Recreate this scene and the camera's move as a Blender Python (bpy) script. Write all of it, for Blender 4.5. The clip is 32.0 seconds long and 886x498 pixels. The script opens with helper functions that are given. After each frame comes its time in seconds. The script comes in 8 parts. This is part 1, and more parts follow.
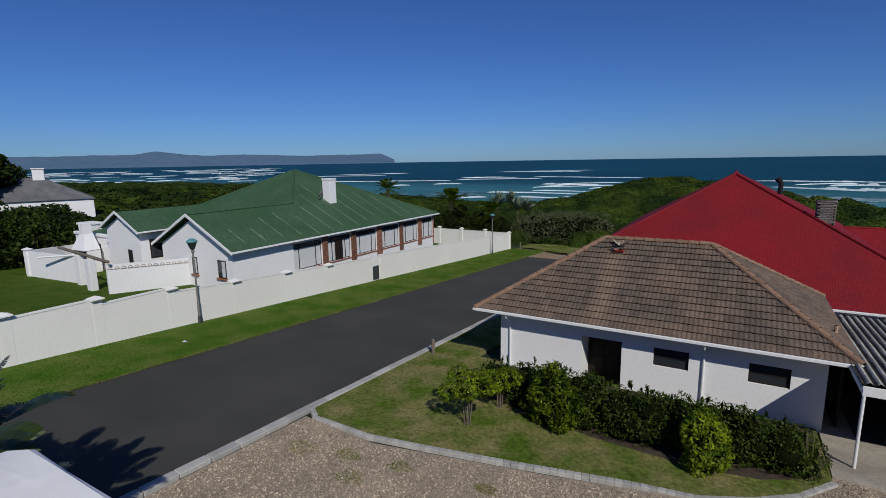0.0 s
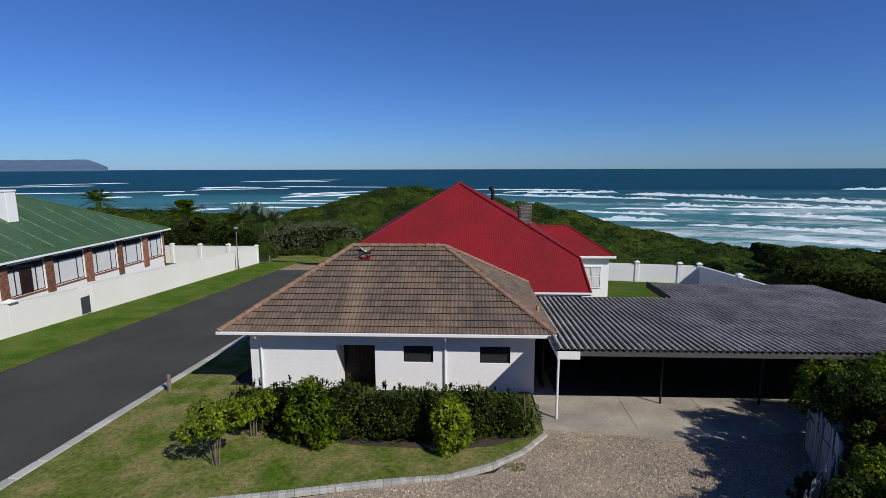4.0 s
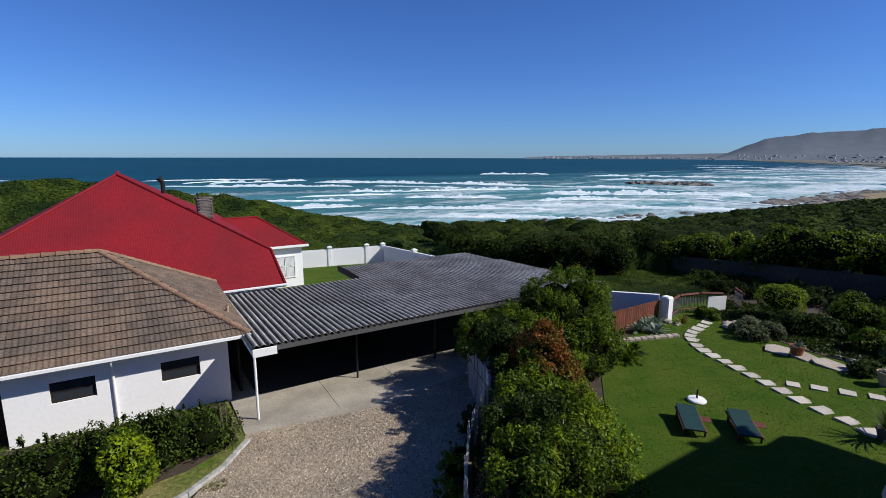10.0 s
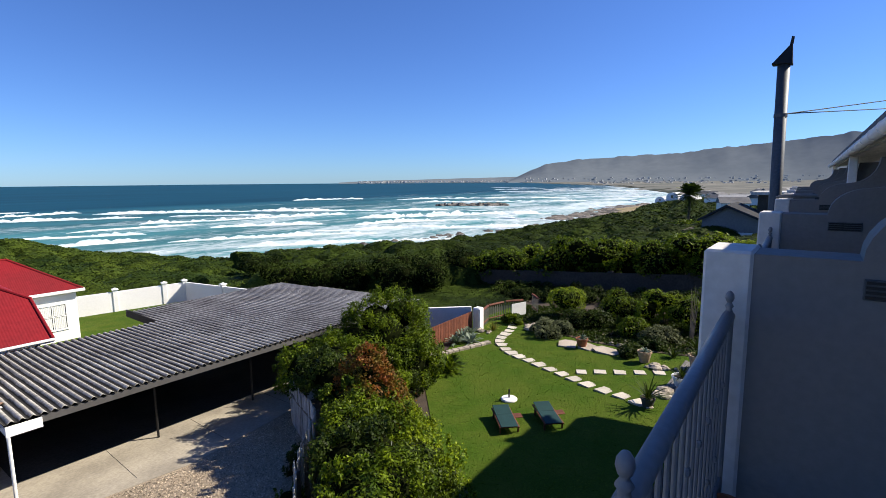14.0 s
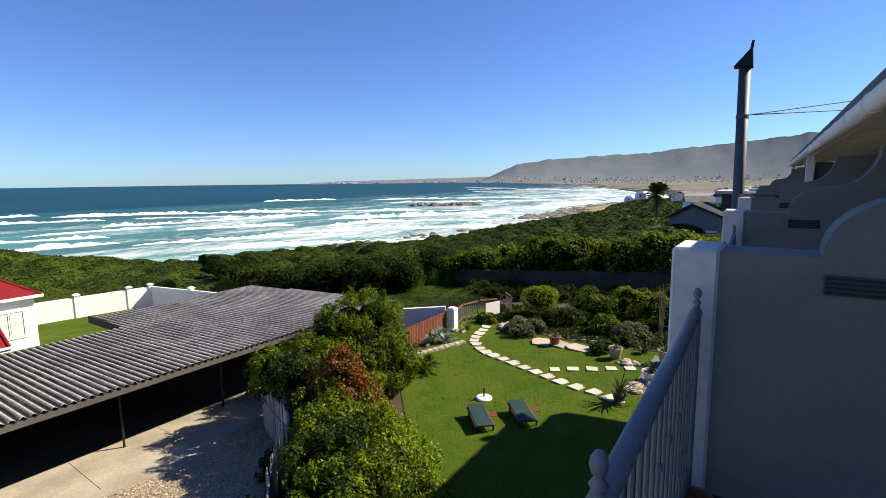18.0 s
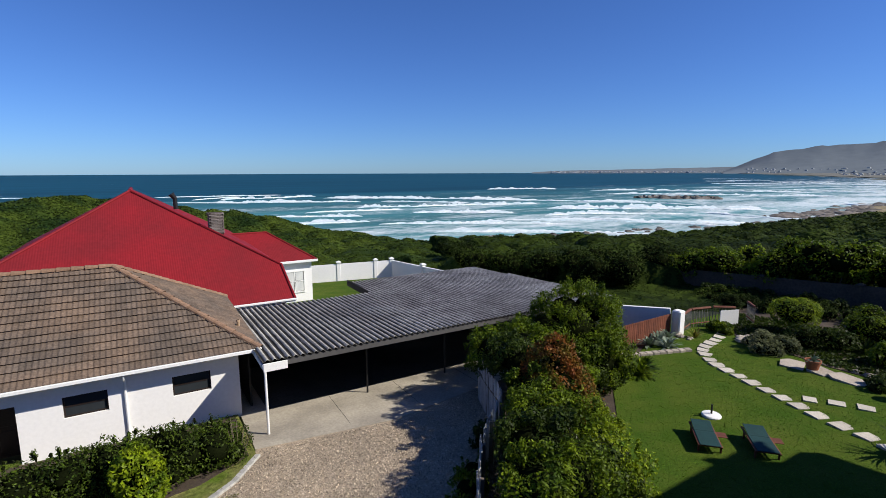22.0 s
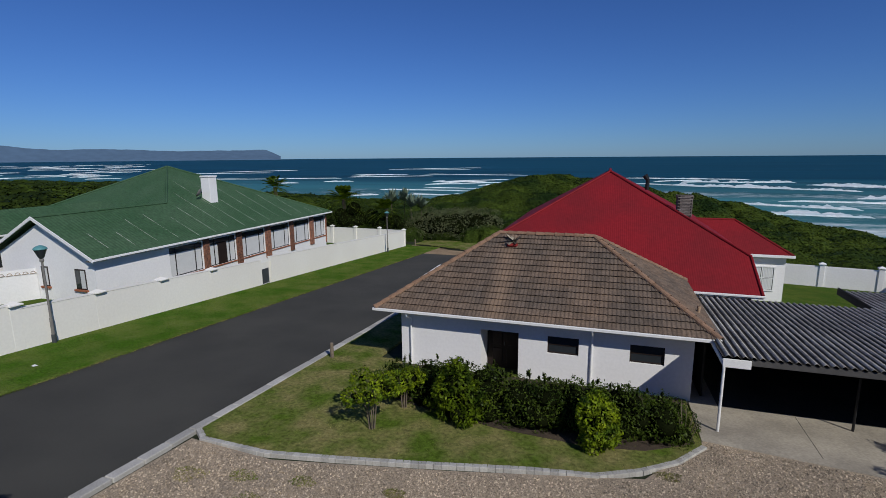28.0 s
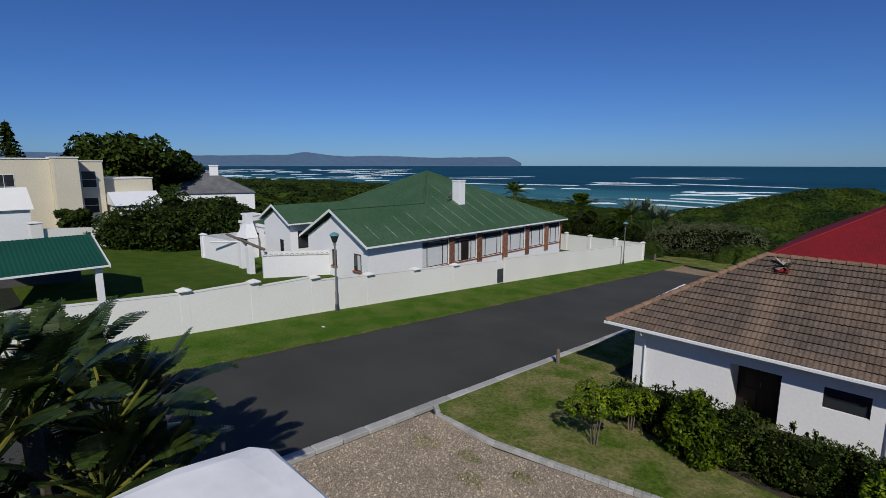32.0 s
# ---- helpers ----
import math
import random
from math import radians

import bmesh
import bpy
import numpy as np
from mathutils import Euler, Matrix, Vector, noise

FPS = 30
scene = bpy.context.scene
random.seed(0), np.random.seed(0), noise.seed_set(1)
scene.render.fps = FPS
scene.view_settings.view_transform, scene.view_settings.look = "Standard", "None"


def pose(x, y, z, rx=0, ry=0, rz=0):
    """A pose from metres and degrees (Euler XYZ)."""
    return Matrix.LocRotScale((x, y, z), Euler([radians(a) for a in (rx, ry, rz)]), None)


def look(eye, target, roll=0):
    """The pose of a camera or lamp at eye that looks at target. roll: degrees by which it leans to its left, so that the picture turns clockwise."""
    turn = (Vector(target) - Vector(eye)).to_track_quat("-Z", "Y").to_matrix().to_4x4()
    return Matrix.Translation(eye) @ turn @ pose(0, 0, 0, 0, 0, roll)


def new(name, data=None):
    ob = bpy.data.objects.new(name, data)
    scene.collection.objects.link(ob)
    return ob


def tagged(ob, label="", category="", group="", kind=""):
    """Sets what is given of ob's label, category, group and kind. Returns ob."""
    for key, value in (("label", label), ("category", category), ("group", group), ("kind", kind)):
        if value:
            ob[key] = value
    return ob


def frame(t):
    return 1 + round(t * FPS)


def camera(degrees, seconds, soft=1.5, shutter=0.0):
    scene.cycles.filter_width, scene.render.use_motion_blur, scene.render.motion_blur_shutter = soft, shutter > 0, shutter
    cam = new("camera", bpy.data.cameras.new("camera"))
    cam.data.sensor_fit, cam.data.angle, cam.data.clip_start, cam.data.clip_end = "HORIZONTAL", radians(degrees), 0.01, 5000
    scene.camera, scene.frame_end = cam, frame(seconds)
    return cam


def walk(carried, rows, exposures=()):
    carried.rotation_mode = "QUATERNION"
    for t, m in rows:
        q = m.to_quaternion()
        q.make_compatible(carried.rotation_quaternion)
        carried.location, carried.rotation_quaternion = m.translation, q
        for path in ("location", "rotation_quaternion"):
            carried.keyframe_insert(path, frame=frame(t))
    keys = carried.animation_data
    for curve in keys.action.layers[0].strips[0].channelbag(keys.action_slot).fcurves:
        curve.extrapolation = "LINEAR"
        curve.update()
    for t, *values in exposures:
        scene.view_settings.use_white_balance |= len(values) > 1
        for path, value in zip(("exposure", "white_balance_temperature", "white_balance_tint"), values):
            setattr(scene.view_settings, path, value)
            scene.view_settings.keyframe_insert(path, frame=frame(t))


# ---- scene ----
cam = camera(83.23, 32.0, soft=0.8)
ROWS = [
    (0, -0.159, -0.471, 8.624, 30.52, -10.15, 0.92),
    (0.5, -0.109, -0.478, 8.629, 27.55, -10.26, 0.78),
    (1, -0.101, -0.366, 8.619, 23.12, -10.23, 1.05),
    (1.5, -0.118, -0.360, 8.616, 19.11, -9.95, 0.94),
    (2, -0.077, -0.268, 8.589, 15.58, -9.75, 0.50),
    (2.5, -0.084, -0.257, 8.597, 12.32, -9.51, -0.06),
    (3, -0.074, -0.239, 8.585, 9.00, -9.24, -1.08),
    (3.5, -0.055, -0.216, 8.599, 5.90, -9.14, -0.36),
    (5.5, -0.044, -0.176, 8.621, -8.62, -9.98, -0.59),
    (6, 0.005, -0.096, 8.609, -12.09, -9.84, -0.53),
    (6.5, 0.028, -0.120, 8.628, -16.52, -9.61, -0.68),
    (7, 0.082, -0.164, 8.637, -19.14, -9.57, -0.83),
    (7.5, 0.130, -0.157, 8.631, -21.50, -9.57, -0.83),
    (8, 0.183, -0.144, 8.630, -22.79, -10.28, -0.22),
    (8.5, 0.237, -0.125, 8.614, -24.71, -10.51, -0.92),
    (9, 0.275, -0.137, 8.619, -26.93, -10.48, -0.34),
    (9.5, 0.334, -0.127, 8.603, -29.18, -10.45, -0.51),
    (10, 0.303, -0.075, 8.609, -31.84, -10.57, -0.17),
    (10.5, 0.389, -0.102, 8.618, -34.20, -10.58, 0.20),
    (11, 0.418, -0.097, 8.614, -37.24, -10.18, 0.12),
    (11.5, 0.381, -0.054, 8.655, -40.08, -9.99, 0.21),
    (12, 0.335, -0.063, 8.656, -44.26, -9.46, 0.45),
    (12.5, 0.302, -0.026, 8.640, -47.29, -8.91, 1.04),
    (13, 0.396, -0.089, 8.597, -50.00, -8.24, 1.00),
    (13.5, 0.389, -0.096, 8.594, -51.40, -7.81, 0.59),
    (14, 0.406, -0.100, 8.591, -52.68, -7.82, 0.47),
    (14.5, 0.427, -0.106, 8.591, -54.58, -7.71, 0.40),
    (15, 0.422, -0.118, 8.593, -57.32, -7.84, 0.33),
    (15.5, 0.480, -0.125, 8.582, -60.15, -7.95, 0.66),
    (17.5, 0.418, -0.115, 8.594, -59.31, -7.90, 0.89),
    (18, 0.418, -0.095, 8.591, -55.76, -7.83, 0.67),
    (18.5, 0.388, -0.091, 8.595, -53.23, -8.00, 0.62),
    (19, 0.379, -0.079, 8.596, -50.92, -8.11, 0.53),
    (19.5, 0.406, -0.053, 8.569, -47.95, -8.11, 0.46),
    (20, 0.358, -0.050, 8.592, -45.52, -8.51, 0.48),
    (20.5, 0.359, -0.009, 8.571, -43.23, -8.80, 0.29),
    (21, 0.338, 0.000, 8.581, -40.08, -9.00, 0.29),
    (21.5, 0.288, -0.028, 8.563, -35.91, -8.90, 0.18),
    (22, 0.215, -0.073, 8.581, -31.00, -8.86, 0.18),
    (22.5, 0.176, -0.066, 8.557, -25.99, -8.93, -0.06),
    (23, 0.117, -0.151, 8.586, -21.06, -9.35, -0.15),
    (23.5, 0.096, -0.234, 8.597, -15.40, -9.61, 0.77),
    (24, 0.077, -0.222, 8.570, -12.31, -9.80, 0.32),
    (24.5, -0.013, -0.137, 8.586, -9.70, -10.05, 0.70),
    (25, -0.127, -0.040, 8.591, -6.01, -10.31, 0.55),
    (25.5, -0.155, -0.032, 8.589, -3.30, -10.27, 0.39),
    (27.5, -0.400, -0.200, 8.595, 14.09, -10.43, 0.66),
    (28, -0.463, -0.261, 8.592, 18.24, -10.58, 0.45),
    (28.5, -0.522, -0.252, 8.598, 22.93, -10.48, 0.58),
    (29, -0.509, -0.259, 8.590, 27.16, -9.99, 1.10),
    (29.5, -0.581, -0.350, 8.591, 30.33, -9.28, 1.08),
    (30, -0.509, -0.399, 8.574, 33.29, -9.30, 0.28),
    (30.5, -0.499, -0.467, 8.597, 36.12, -9.29, -0.39),
    (31, -0.494, -0.513, 8.611, 39.08, -9.44, -0.88),
    (31.5, -0.520, -0.511, 8.608, 42.12, -9.57, -0.36),
    (32, -0.545, -0.515, 8.615, 44.79, -9.70, -0.05),
]
walk(cam, [(t, pose(x, y, z, 90 + pitch, roll, yaw)) for t, x, y, z, yaw, pitch, roll in ROWS],
     [(0, -0.70, 6400, 10), (3.0, -0.68, 6400, 10), (3.6, -0.45, 6500, 10), (5.4, 0.0, 6400, 10), (8.0, 0.0, 6400, 10), (11, 0.1, 6600, 10), (13.0, 0.5, 7000, 10), (15.5, 0.8, 7800, 10), (17.5, 0.88, 8300, 10), (19, 0.75, 8000, 10), (20.5, 0.52, 7300, 10), (22, 0.2, 6800, 10), (23.5, 0.1, 6500, 10), (25.5, 0.05, 6500, 10), (27.4, -0.62, 6400, 10), (32, -0.66, 6400, 10)])

# ---- light ----
SUN_EL, SUN_AZ = radians(39), math.atan2(0.73, -0.68)
world = bpy.data.worlds.new("world")
scene.world = world
world.use_nodes = True
wn, wl = world.node_tree.nodes, world.node_tree.links
sky = wn.new("ShaderNodeTexSky")
sky.sky_type, sky.sun_disc = "NISHITA", False
sky.sun_elevation, sky.sun_rotation = SUN_EL, SUN_AZ
sky.air_density, sky.dust_density, sky.ozone_density = 0.88, 0.12, 3.0
tint = wn.new("ShaderNodeMix")
tint.data_type, tint.blend_type = "RGBA", "MULTIPLY"
tint.inputs["Factor"].default_value = 1.0
tint.inputs["B"].default_value = (0.455, 0.77, 1.40, 1)
wl.new(sky.outputs[0], tint.inputs["A"])
wl.new(tint.outputs["Result"], wn["Background"].inputs[0])
wn["Background"].inputs[1].default_value = 0.077
sun_data = bpy.data.lights.new("sun", "SUN")
sun_data.energy, sun_data.angle, sun_data.color = 5.0, radians(0.55), (1.0, 0.965, 0.90)
sun = new("sun", sun_data)
sun.matrix_world = look((0.73 * 50, -0.68 * 50, 50 * math.tan(SUN_EL)), (0, 0, 0))


# ---- materials ----
def mat(name, col, rough=0.8, var=0.25, scale=3.0, fine=40.0, bump=0.15, metal=0.0, col2=None, spec=0.3, rand=0.0, island=False):
    """A surface with two scales of variation, fine relief and an optional tint that differs from piece to piece."""
    m = bpy.data.materials.new(name)
    m.use_nodes = True
    n, l = m.node_tree.nodes, m.node_tree.links
    b = n["Principled BSDF"]
    tc = n.new("ShaderNodeNewGeometry")
    n1, n2 = n.new("ShaderNodeTexNoise"), n.new("ShaderNodeTexNoise")
    n1.inputs["Scale"].default_value, n2.inputs["Scale"].default_value = scale, fine
    n1.inputs["Detail"].default_value, n2.inputs["Detail"].default_value = 5, 4
    for q in (n1, n2):
        l.new(tc.outputs["Position"], q.inputs["Vector"])
    mix = n.new("ShaderNodeMix")
    mix.data_type = "RGBA"
    c2 = col2 or tuple(c * (1 - var) for c in col)
    mix.inputs["A"].default_value, mix.inputs["B"].default_value = (*col, 1), (*c2, 1)
    ramp = n.new("ShaderNodeMapRange")
    ramp.inputs["From Min"].default_value, ramp.inputs["From Max"].default_value = 0.35, 0.65
    l.new(n1.outputs["Fac"], ramp.inputs["Value"])
    l.new(ramp.outputs["Result"], mix.inputs["Factor"])
    hsv = n.new("ShaderNodeHueSaturation")
    l.new(mix.outputs["Result"], hsv.inputs["Color"])
    v = n.new("ShaderNodeMapRange")
    v.inputs["To Min"].default_value, v.inputs["To Max"].default_value = 1 - var, 1 + var
    v.inputs["From Min"].default_value, v.inputs["From Max"].default_value = 0.3, 0.7
    l.new(n2.outputs["Fac"], v.inputs["Value"])
    last = v.outputs["Result"]
    if rand:
        src = n.new("ShaderNodeNewGeometry").outputs["Random Per Island"] if island else n.new("ShaderNodeObjectInfo").outputs["Random"]
        r = n.new("ShaderNodeMapRange")
        r.inputs["To Min"].default_value, r.inputs["To Max"].default_value = 1 - rand, 1 + rand
        l.new(src, r.inputs["Value"])
        mu = n.new("ShaderNodeMath")
        mu.operation = "MULTIPLY"
        l.new(last, mu.inputs[0]), l.new(r.outputs["Result"], mu.inputs[1])
        last = mu.outputs[0]
    l.new(last, hsv.inputs["Value"])
    l.new(hsv.outputs["Color"], b.inputs["Base Color"])
    b.inputs["Roughness"].default_value, b.inputs["Metallic"].default_value = rough, metal
    b.inputs["Specular IOR Level"].default_value = spec
    if bump:
        bp = n.new("ShaderNodeBump")
        bp.inputs["Strength"].default_value, bp.inputs["Distance"].default_value = bump, 0.02
        l.new(n2.outputs["Fac"], bp.inputs["Height"])
        l.new(bp.outputs["Normal"], b.inputs["Normal"])
    return m


def stain(m, x0, x1, y_top, col):
    """A rusty run-off stain of ragged edges down one strip of a roof."""
    n, l = m.node_tree.nodes, m.node_tree.links
    hsv = [q for q in n if q.bl_idname == "ShaderNodeHueSaturation"][0]
    b = n["Principled BSDF"]
    g = n.new("ShaderNodeNewGeometry")
    sep = n.new("ShaderNodeSeparateXYZ")
    l.new(g.outputs["Position"], sep.inputs[0])
    nz = n.new("ShaderNodeTexNoise")
    nz.inputs["Scale"].default_value, nz.inputs["Detail"].default_value = 2.2, 6
    l.new(g.outputs["Position"], nz.inputs["Vector"])
    d = n.new("ShaderNodeMath")
    d.operation, d.inputs[1].default_value = "SUBTRACT", (x0 + x1) / 2
    l.new(sep.outputs["X"], d.inputs[0])
    a = n.new("ShaderNodeMath")
    a.operation = "ABSOLUTE"
    l.new(d.outputs[0], a.inputs[0])
    r = n.new("ShaderNodeMapRange")
    r.inputs["From Min"].default_value, r.inputs["From Max"].default_value = (x1 - x0) * 1.0, (x1 - x0) * 0.1
    l.new(a.outputs[0], r.inputs["Value"])
    mu = n.new("ShaderNodeMath")
    mu.operation = "MULTIPLY"
    l.new(r.outputs["Result"], mu.inputs[0]), l.new(nz.outputs["Fac"], mu.inputs[1])
    mx = n.new("ShaderNodeMix")
    mx.data_type = "RGBA"
    mx.inputs["B"].default_value = (*col, 1)
    l.new(hsv.outputs["Color"], mx.inputs["A"]), l.new(mu.outputs[0], mx.inputs["Factor"]), l.new(mx.outputs["Result"], b.inputs["Base Color"])


def leaf_mat(name, col, col2, rough=0.5, back=0.25, rand=0.4, spec=0.2, scale=0.6):
    """Foliage: every leaf has its own shade, and some light passes through."""
    m = mat(name, col, rough, 0.2, scale, 6.0, 0, col2=col2, rand=rand, island=True, spec=spec)
    n, l = m.node_tree.nodes, m.node_tree.links
    b, out = n["Principled BSDF"], n["Material Output"]
    tr = n.new("ShaderNodeBsdfTranslucent")
    l.new(b.inputs["Base Color"].links[0].from_socket, tr.inputs["Color"])
    ms = n.new("ShaderNodeMixShader")
    ms.inputs[0].default_value = back
    l.new(b.outputs[0], ms.inputs[1]), l.new(tr.outputs[0], ms.inputs[2]), l.new(ms.outputs[0], out.inputs["Surface"])
    return m


WHITE = mat("white_plaster", (0.81, 0.80, 0.785), 0.85, 0.035, 0.5, 9, 0.02)
CREAM = mat("cream_wall_paint", (0.82, 0.80, 0.73), 0.85, 0.03, 0.25, 8, 0.03, col2=(0.785, 0.76, 0.69))
# Balcony shade is put into this plaster colour; open piers use PIERM.
BALC = mat("shaded_balcony_plaster", (0.185, 0.182, 0.178), 0.8, 0.06, 1.2, 30, 0.2)
TRIM = mat("white_paint", (0.80, 0.80, 0.78), 0.45, 0.05, 2, 20, 0.03)
TILE = mat("concrete_roof_tile", (0.170, 0.120, 0.086), 0.9, 0.25, 0.7, 14, 0.3, col2=(0.112, 0.088, 0.070), rand=0.16, spec=0.15)
TILE_J = mat("concrete_roof_tile_far", (0.170, 0.120, 0.086), 0.9, 0.25, 0.7, 14, 0.3, col2=(0.112, 0.088, 0.070), rand=0.16, island=True, spec=0.15)
stain(TILE, -4.65, -4.05, 21.2, (0.27, 0.185, 0.125))
stain(TILE_J, -4.65, -4.05, 21.2, (0.27, 0.185, 0.125))
RIDGE = mat("ridge_tile", (0.27, 0.165, 0.105), 0.9, 0.2, 1.0, 14, 0.3, rand=0.15)
RED = mat("red_roof_sheet", (0.230, 0.014, 0.019), 0.65, 0.1, 0.35, 5, 0.05, col2=(0.18, 0.015, 0.019), spec=0.12)
GREEN = mat("green_roof_sheet", (0.040, 0.092, 0.042), 0.7, 0.22, 0.35, 5, 0.1, col2=(0.056, 0.108, 0.056), spec=0.2)
GREEN2 = mat("dark_green_roof_sheet", (0.012, 0.075, 0.045), 0.5, 0.1, 0.5, 6, 0.05)
STREAK = mat("weathered_seam_streak", (0.34, 0.39, 0.31), 0.8, 0.3, 2, 9, 0.1)
FIBRE = mat("fibre_cement_sheet", (0.46, 0.435, 0.385), 0.95, 0.3, 0.6, 9, 0.15, col2=(0.29, 0.27, 0.24), spec=0.05)
WAVE = 0.225


def dark_furrows(m, colour):
    """A near-black colour with ragged edges along the furrows of a waved sheet."""
    n, l = m.node_tree.nodes, m.node_tree.links
    b = n["Principled BSDF"]
    geo, sep, nz = n.new("ShaderNodeNewGeometry"), n.new("ShaderNodeSeparateXYZ"), n.new("ShaderNodeTexNoise")
    nz.inputs["Scale"].default_value, nz.inputs["Detail"].default_value = 1.7, 6
    l.new(geo.outputs["Position"], sep.inputs[0]), l.new(geo.outputs["Position"], nz.inputs["Vector"])
    k, s, a, r = n.new("ShaderNodeMath"), n.new("ShaderNodeMath"), n.new("ShaderNodeMath"), n.new("ShaderNodeMapRange")
    k.operation, k.inputs[1].default_value = "MULTIPLY", 2 * math.pi / WAVE
    s.operation = "SINE"
    a.operation, a.inputs[1].default_value = "MULTIPLY_ADD", 1.6
    l.new(sep.outputs["X"], k.inputs[0]), l.new(k.outputs[0], s.inputs[0])
    l.new(nz.outputs["Fac"], a.inputs[0]), l.new(s.outputs[0], a.inputs[2])
    r.inputs["From Min"].default_value, r.inputs["From Max"].default_value = 0.3, 1.0
    l.new(a.outputs[0], r.inputs["Value"])
    mx = n.new("ShaderNodeMix")
    mx.data_type = "RGBA"
    mx.inputs["A"].default_value = (*colour, 1)
    l.new(r.outputs["Result"], mx.inputs["Factor"]), l.new(b.inputs["Base Color"].links[0].from_socket, mx.inputs["B"])
    l.new(mx.outputs["Result"], b.inputs["Base Color"])


dark_furrows(FIBRE, (0.040, 0.038, 0.034))
BRICKG = mat("sooty_grey_brick", (0.20, 0.175, 0.155), 0.9, 0.2, 3, 20, 0.3, rand=0.35)
# Dark openings and fittings, and painted shade in carport and balcony.
DARK = mat("dark_openings_and_shade", (0.02, 0.018, 0.017), 0.8, 0.2, 2, 20, 0.05)
WOOD = mat("brown_door_wood", (0.022, 0.013, 0.010), 0.6, 0.25, 3, 30, 0.15)
WOOD2 = mat("weathered_timber", (0.20, 0.16, 0.12), 0.85, 0.25, 4, 40, 0.25)
REDWOOD = mat("red_brown_fence_timber", (0.17, 0.055, 0.03), 0.75, 0.25, 4, 40, 0.2, rand=0.2)
ROADM = mat("asphalt", (0.056, 0.055, 0.049), 0.9, 0.14, 0.3, 60, 0.35, col2=(0.072, 0.070, 0.061), spec=0.12)
CONC = mat("concrete_slab", (0.42, 0.375, 0.30), 0.9, 0.14, 0.55, 12, 0.2, col2=(0.27, 0.24, 0.195))
# Carport shade put into a floor colour; also colours the joint lines.
DIMFLOOR = mat("shade_floor_and_joints", (0.07, 0.063, 0.055), 0.9, 0.3, 0.8, 12, 0.2)
KERB = mat("kerb_concrete", (0.44, 0.425, 0.39), 0.9, 0.15, 1.5, 25, 0.3, rand=0.15)
GRAVEL = mat("brown_gravel", (0.40, 0.32, 0.23), 0.95, 0.4, 0.5, 30, 0.8, col2=(0.31, 0.255, 0.19), spec=0.05)
PEB = mat("gravel_stones", (0.44, 0.36, 0.27), 0.9, 0.2, 1, 20, 0.2, rand=0.6, island=True, spec=0.1)
TANW = mat("old_tan_wall", (0.080, 0.062, 0.046), 0.9, 0.25, 0.6, 8, 0.2, col2=(0.055, 0.044, 0.034))
# The BALC plaster lightened for the daylight that falls on the piers.
PIERM = mat("lit_pier_plaster", (0.60, 0.59, 0.57), 0.8, 0.08, 1.5, 25, 0.1)
PAVE = mat("grey_paving_brick", (0.20, 0.19, 0.18), 0.9, 0.25, 1.5, 25, 0.3, rand=0.25)
DBRICK = mat("sooty_brick", (0.085, 0.06, 0.05), 0.9, 0.3, 2, 16, 0.3)
DSLATE = mat("dark_sheet_roof", (0.045, 0.046, 0.05), 0.9, 0.2, 0.6, 6, 0.1, spec=0.1)
LAWN = mat("lawn", (0.045, 0.090, 0.010), 0.95, 0.35, 0.9, 30, 0.5, col2=(0.076, 0.106, 0.016), spec=0.04)
VERGE = mat("verge_grass", (0.060, 0.130, 0.011), 0.95, 0.35, 0.6, 14, 0.6, col2=(0.13, 0.165, 0.040), spec=0.04)
DRYG = mat("drying_grass", (0.080, 0.125, 0.016), 0.95, 0.4, 0.9, 8, 0.6, col2=(0.21, 0.19, 0.075), spec=0.04)
BLADE = mat("grass_blades", (0.051, 0.116, 0.009), 0.8, 0.25, 0.6, 10, 0, col2=(0.108, 0.156, 0.018), rand=0.2, island=True, spec=0.05)
BLADE_D = mat("dry_grass_blades", (0.085, 0.132, 0.016), 0.8, 0.3, 0.9, 6, 0, col2=(0.24, 0.215, 0.080), rand=0.3, island=True, spec=0.05)
SOIL = mat("garden_soil", (0.075, 0.055, 0.040), 0.95, 0.3, 1.5, 25, 0.6)
BED = mat("stony_bed_soil", (0.135, 0.105, 0.075), 0.95, 0.4, 1.2, 18, 0.8, col2=(0.075, 0.062, 0.045), spec=0.05)
SAND = mat("sandy_ground", (0.30, 0.23, 0.14), 0.95, 0.2, 0.3, 10, 0.3, col2=(0.16, 0.14, 0.06))
EARTH = mat("trodden_sandy_earth", (0.33, 0.24, 0.15), 0.95, 0.2, 0.5, 10, 0.3, col2=(0.24, 0.175, 0.11), spec=0.05)
SCRUBG = mat("scrub_ground", (0.022, 0.030, 0.012), 0.95, 0.3, 0.2, 3, 0.5)
ROCK = mat("coast_rock", (0.235, 0.205, 0.17), 0.9, 0.3, 0.1, 1.5, 0.6, col2=(0.09, 0.08, 0.07))
STONE = mat("pale_stone", (0.42, 0.36, 0.29), 0.9, 0.2, 2, 20, 0.4, rand=0.2)
PAVER = mat("pale_stepping_stone", (0.50, 0.455, 0.38), 0.9, 0.15, 2, 25, 0.3, rand=0.12)
BRICK = mat("rough_brown_brick", (0.30, 0.13, 0.075), 0.9, 0.45, 6, 9, 0.6, col2=(0.14, 0.07, 0.05), rand=0.3)
TERRA = mat("terracotta", (0.33, 0.12, 0.06), 0.85, 0.2, 4, 25, 0.2)
BUFF = mat("buff_clay", (0.44, 0.31, 0.20), 0.85, 0.2, 4, 25, 0.2)
CANVAS = mat("dark_green_canvas", (0.008, 0.042, 0.042), 0.8, 0.15, 4, 60, 0.2)
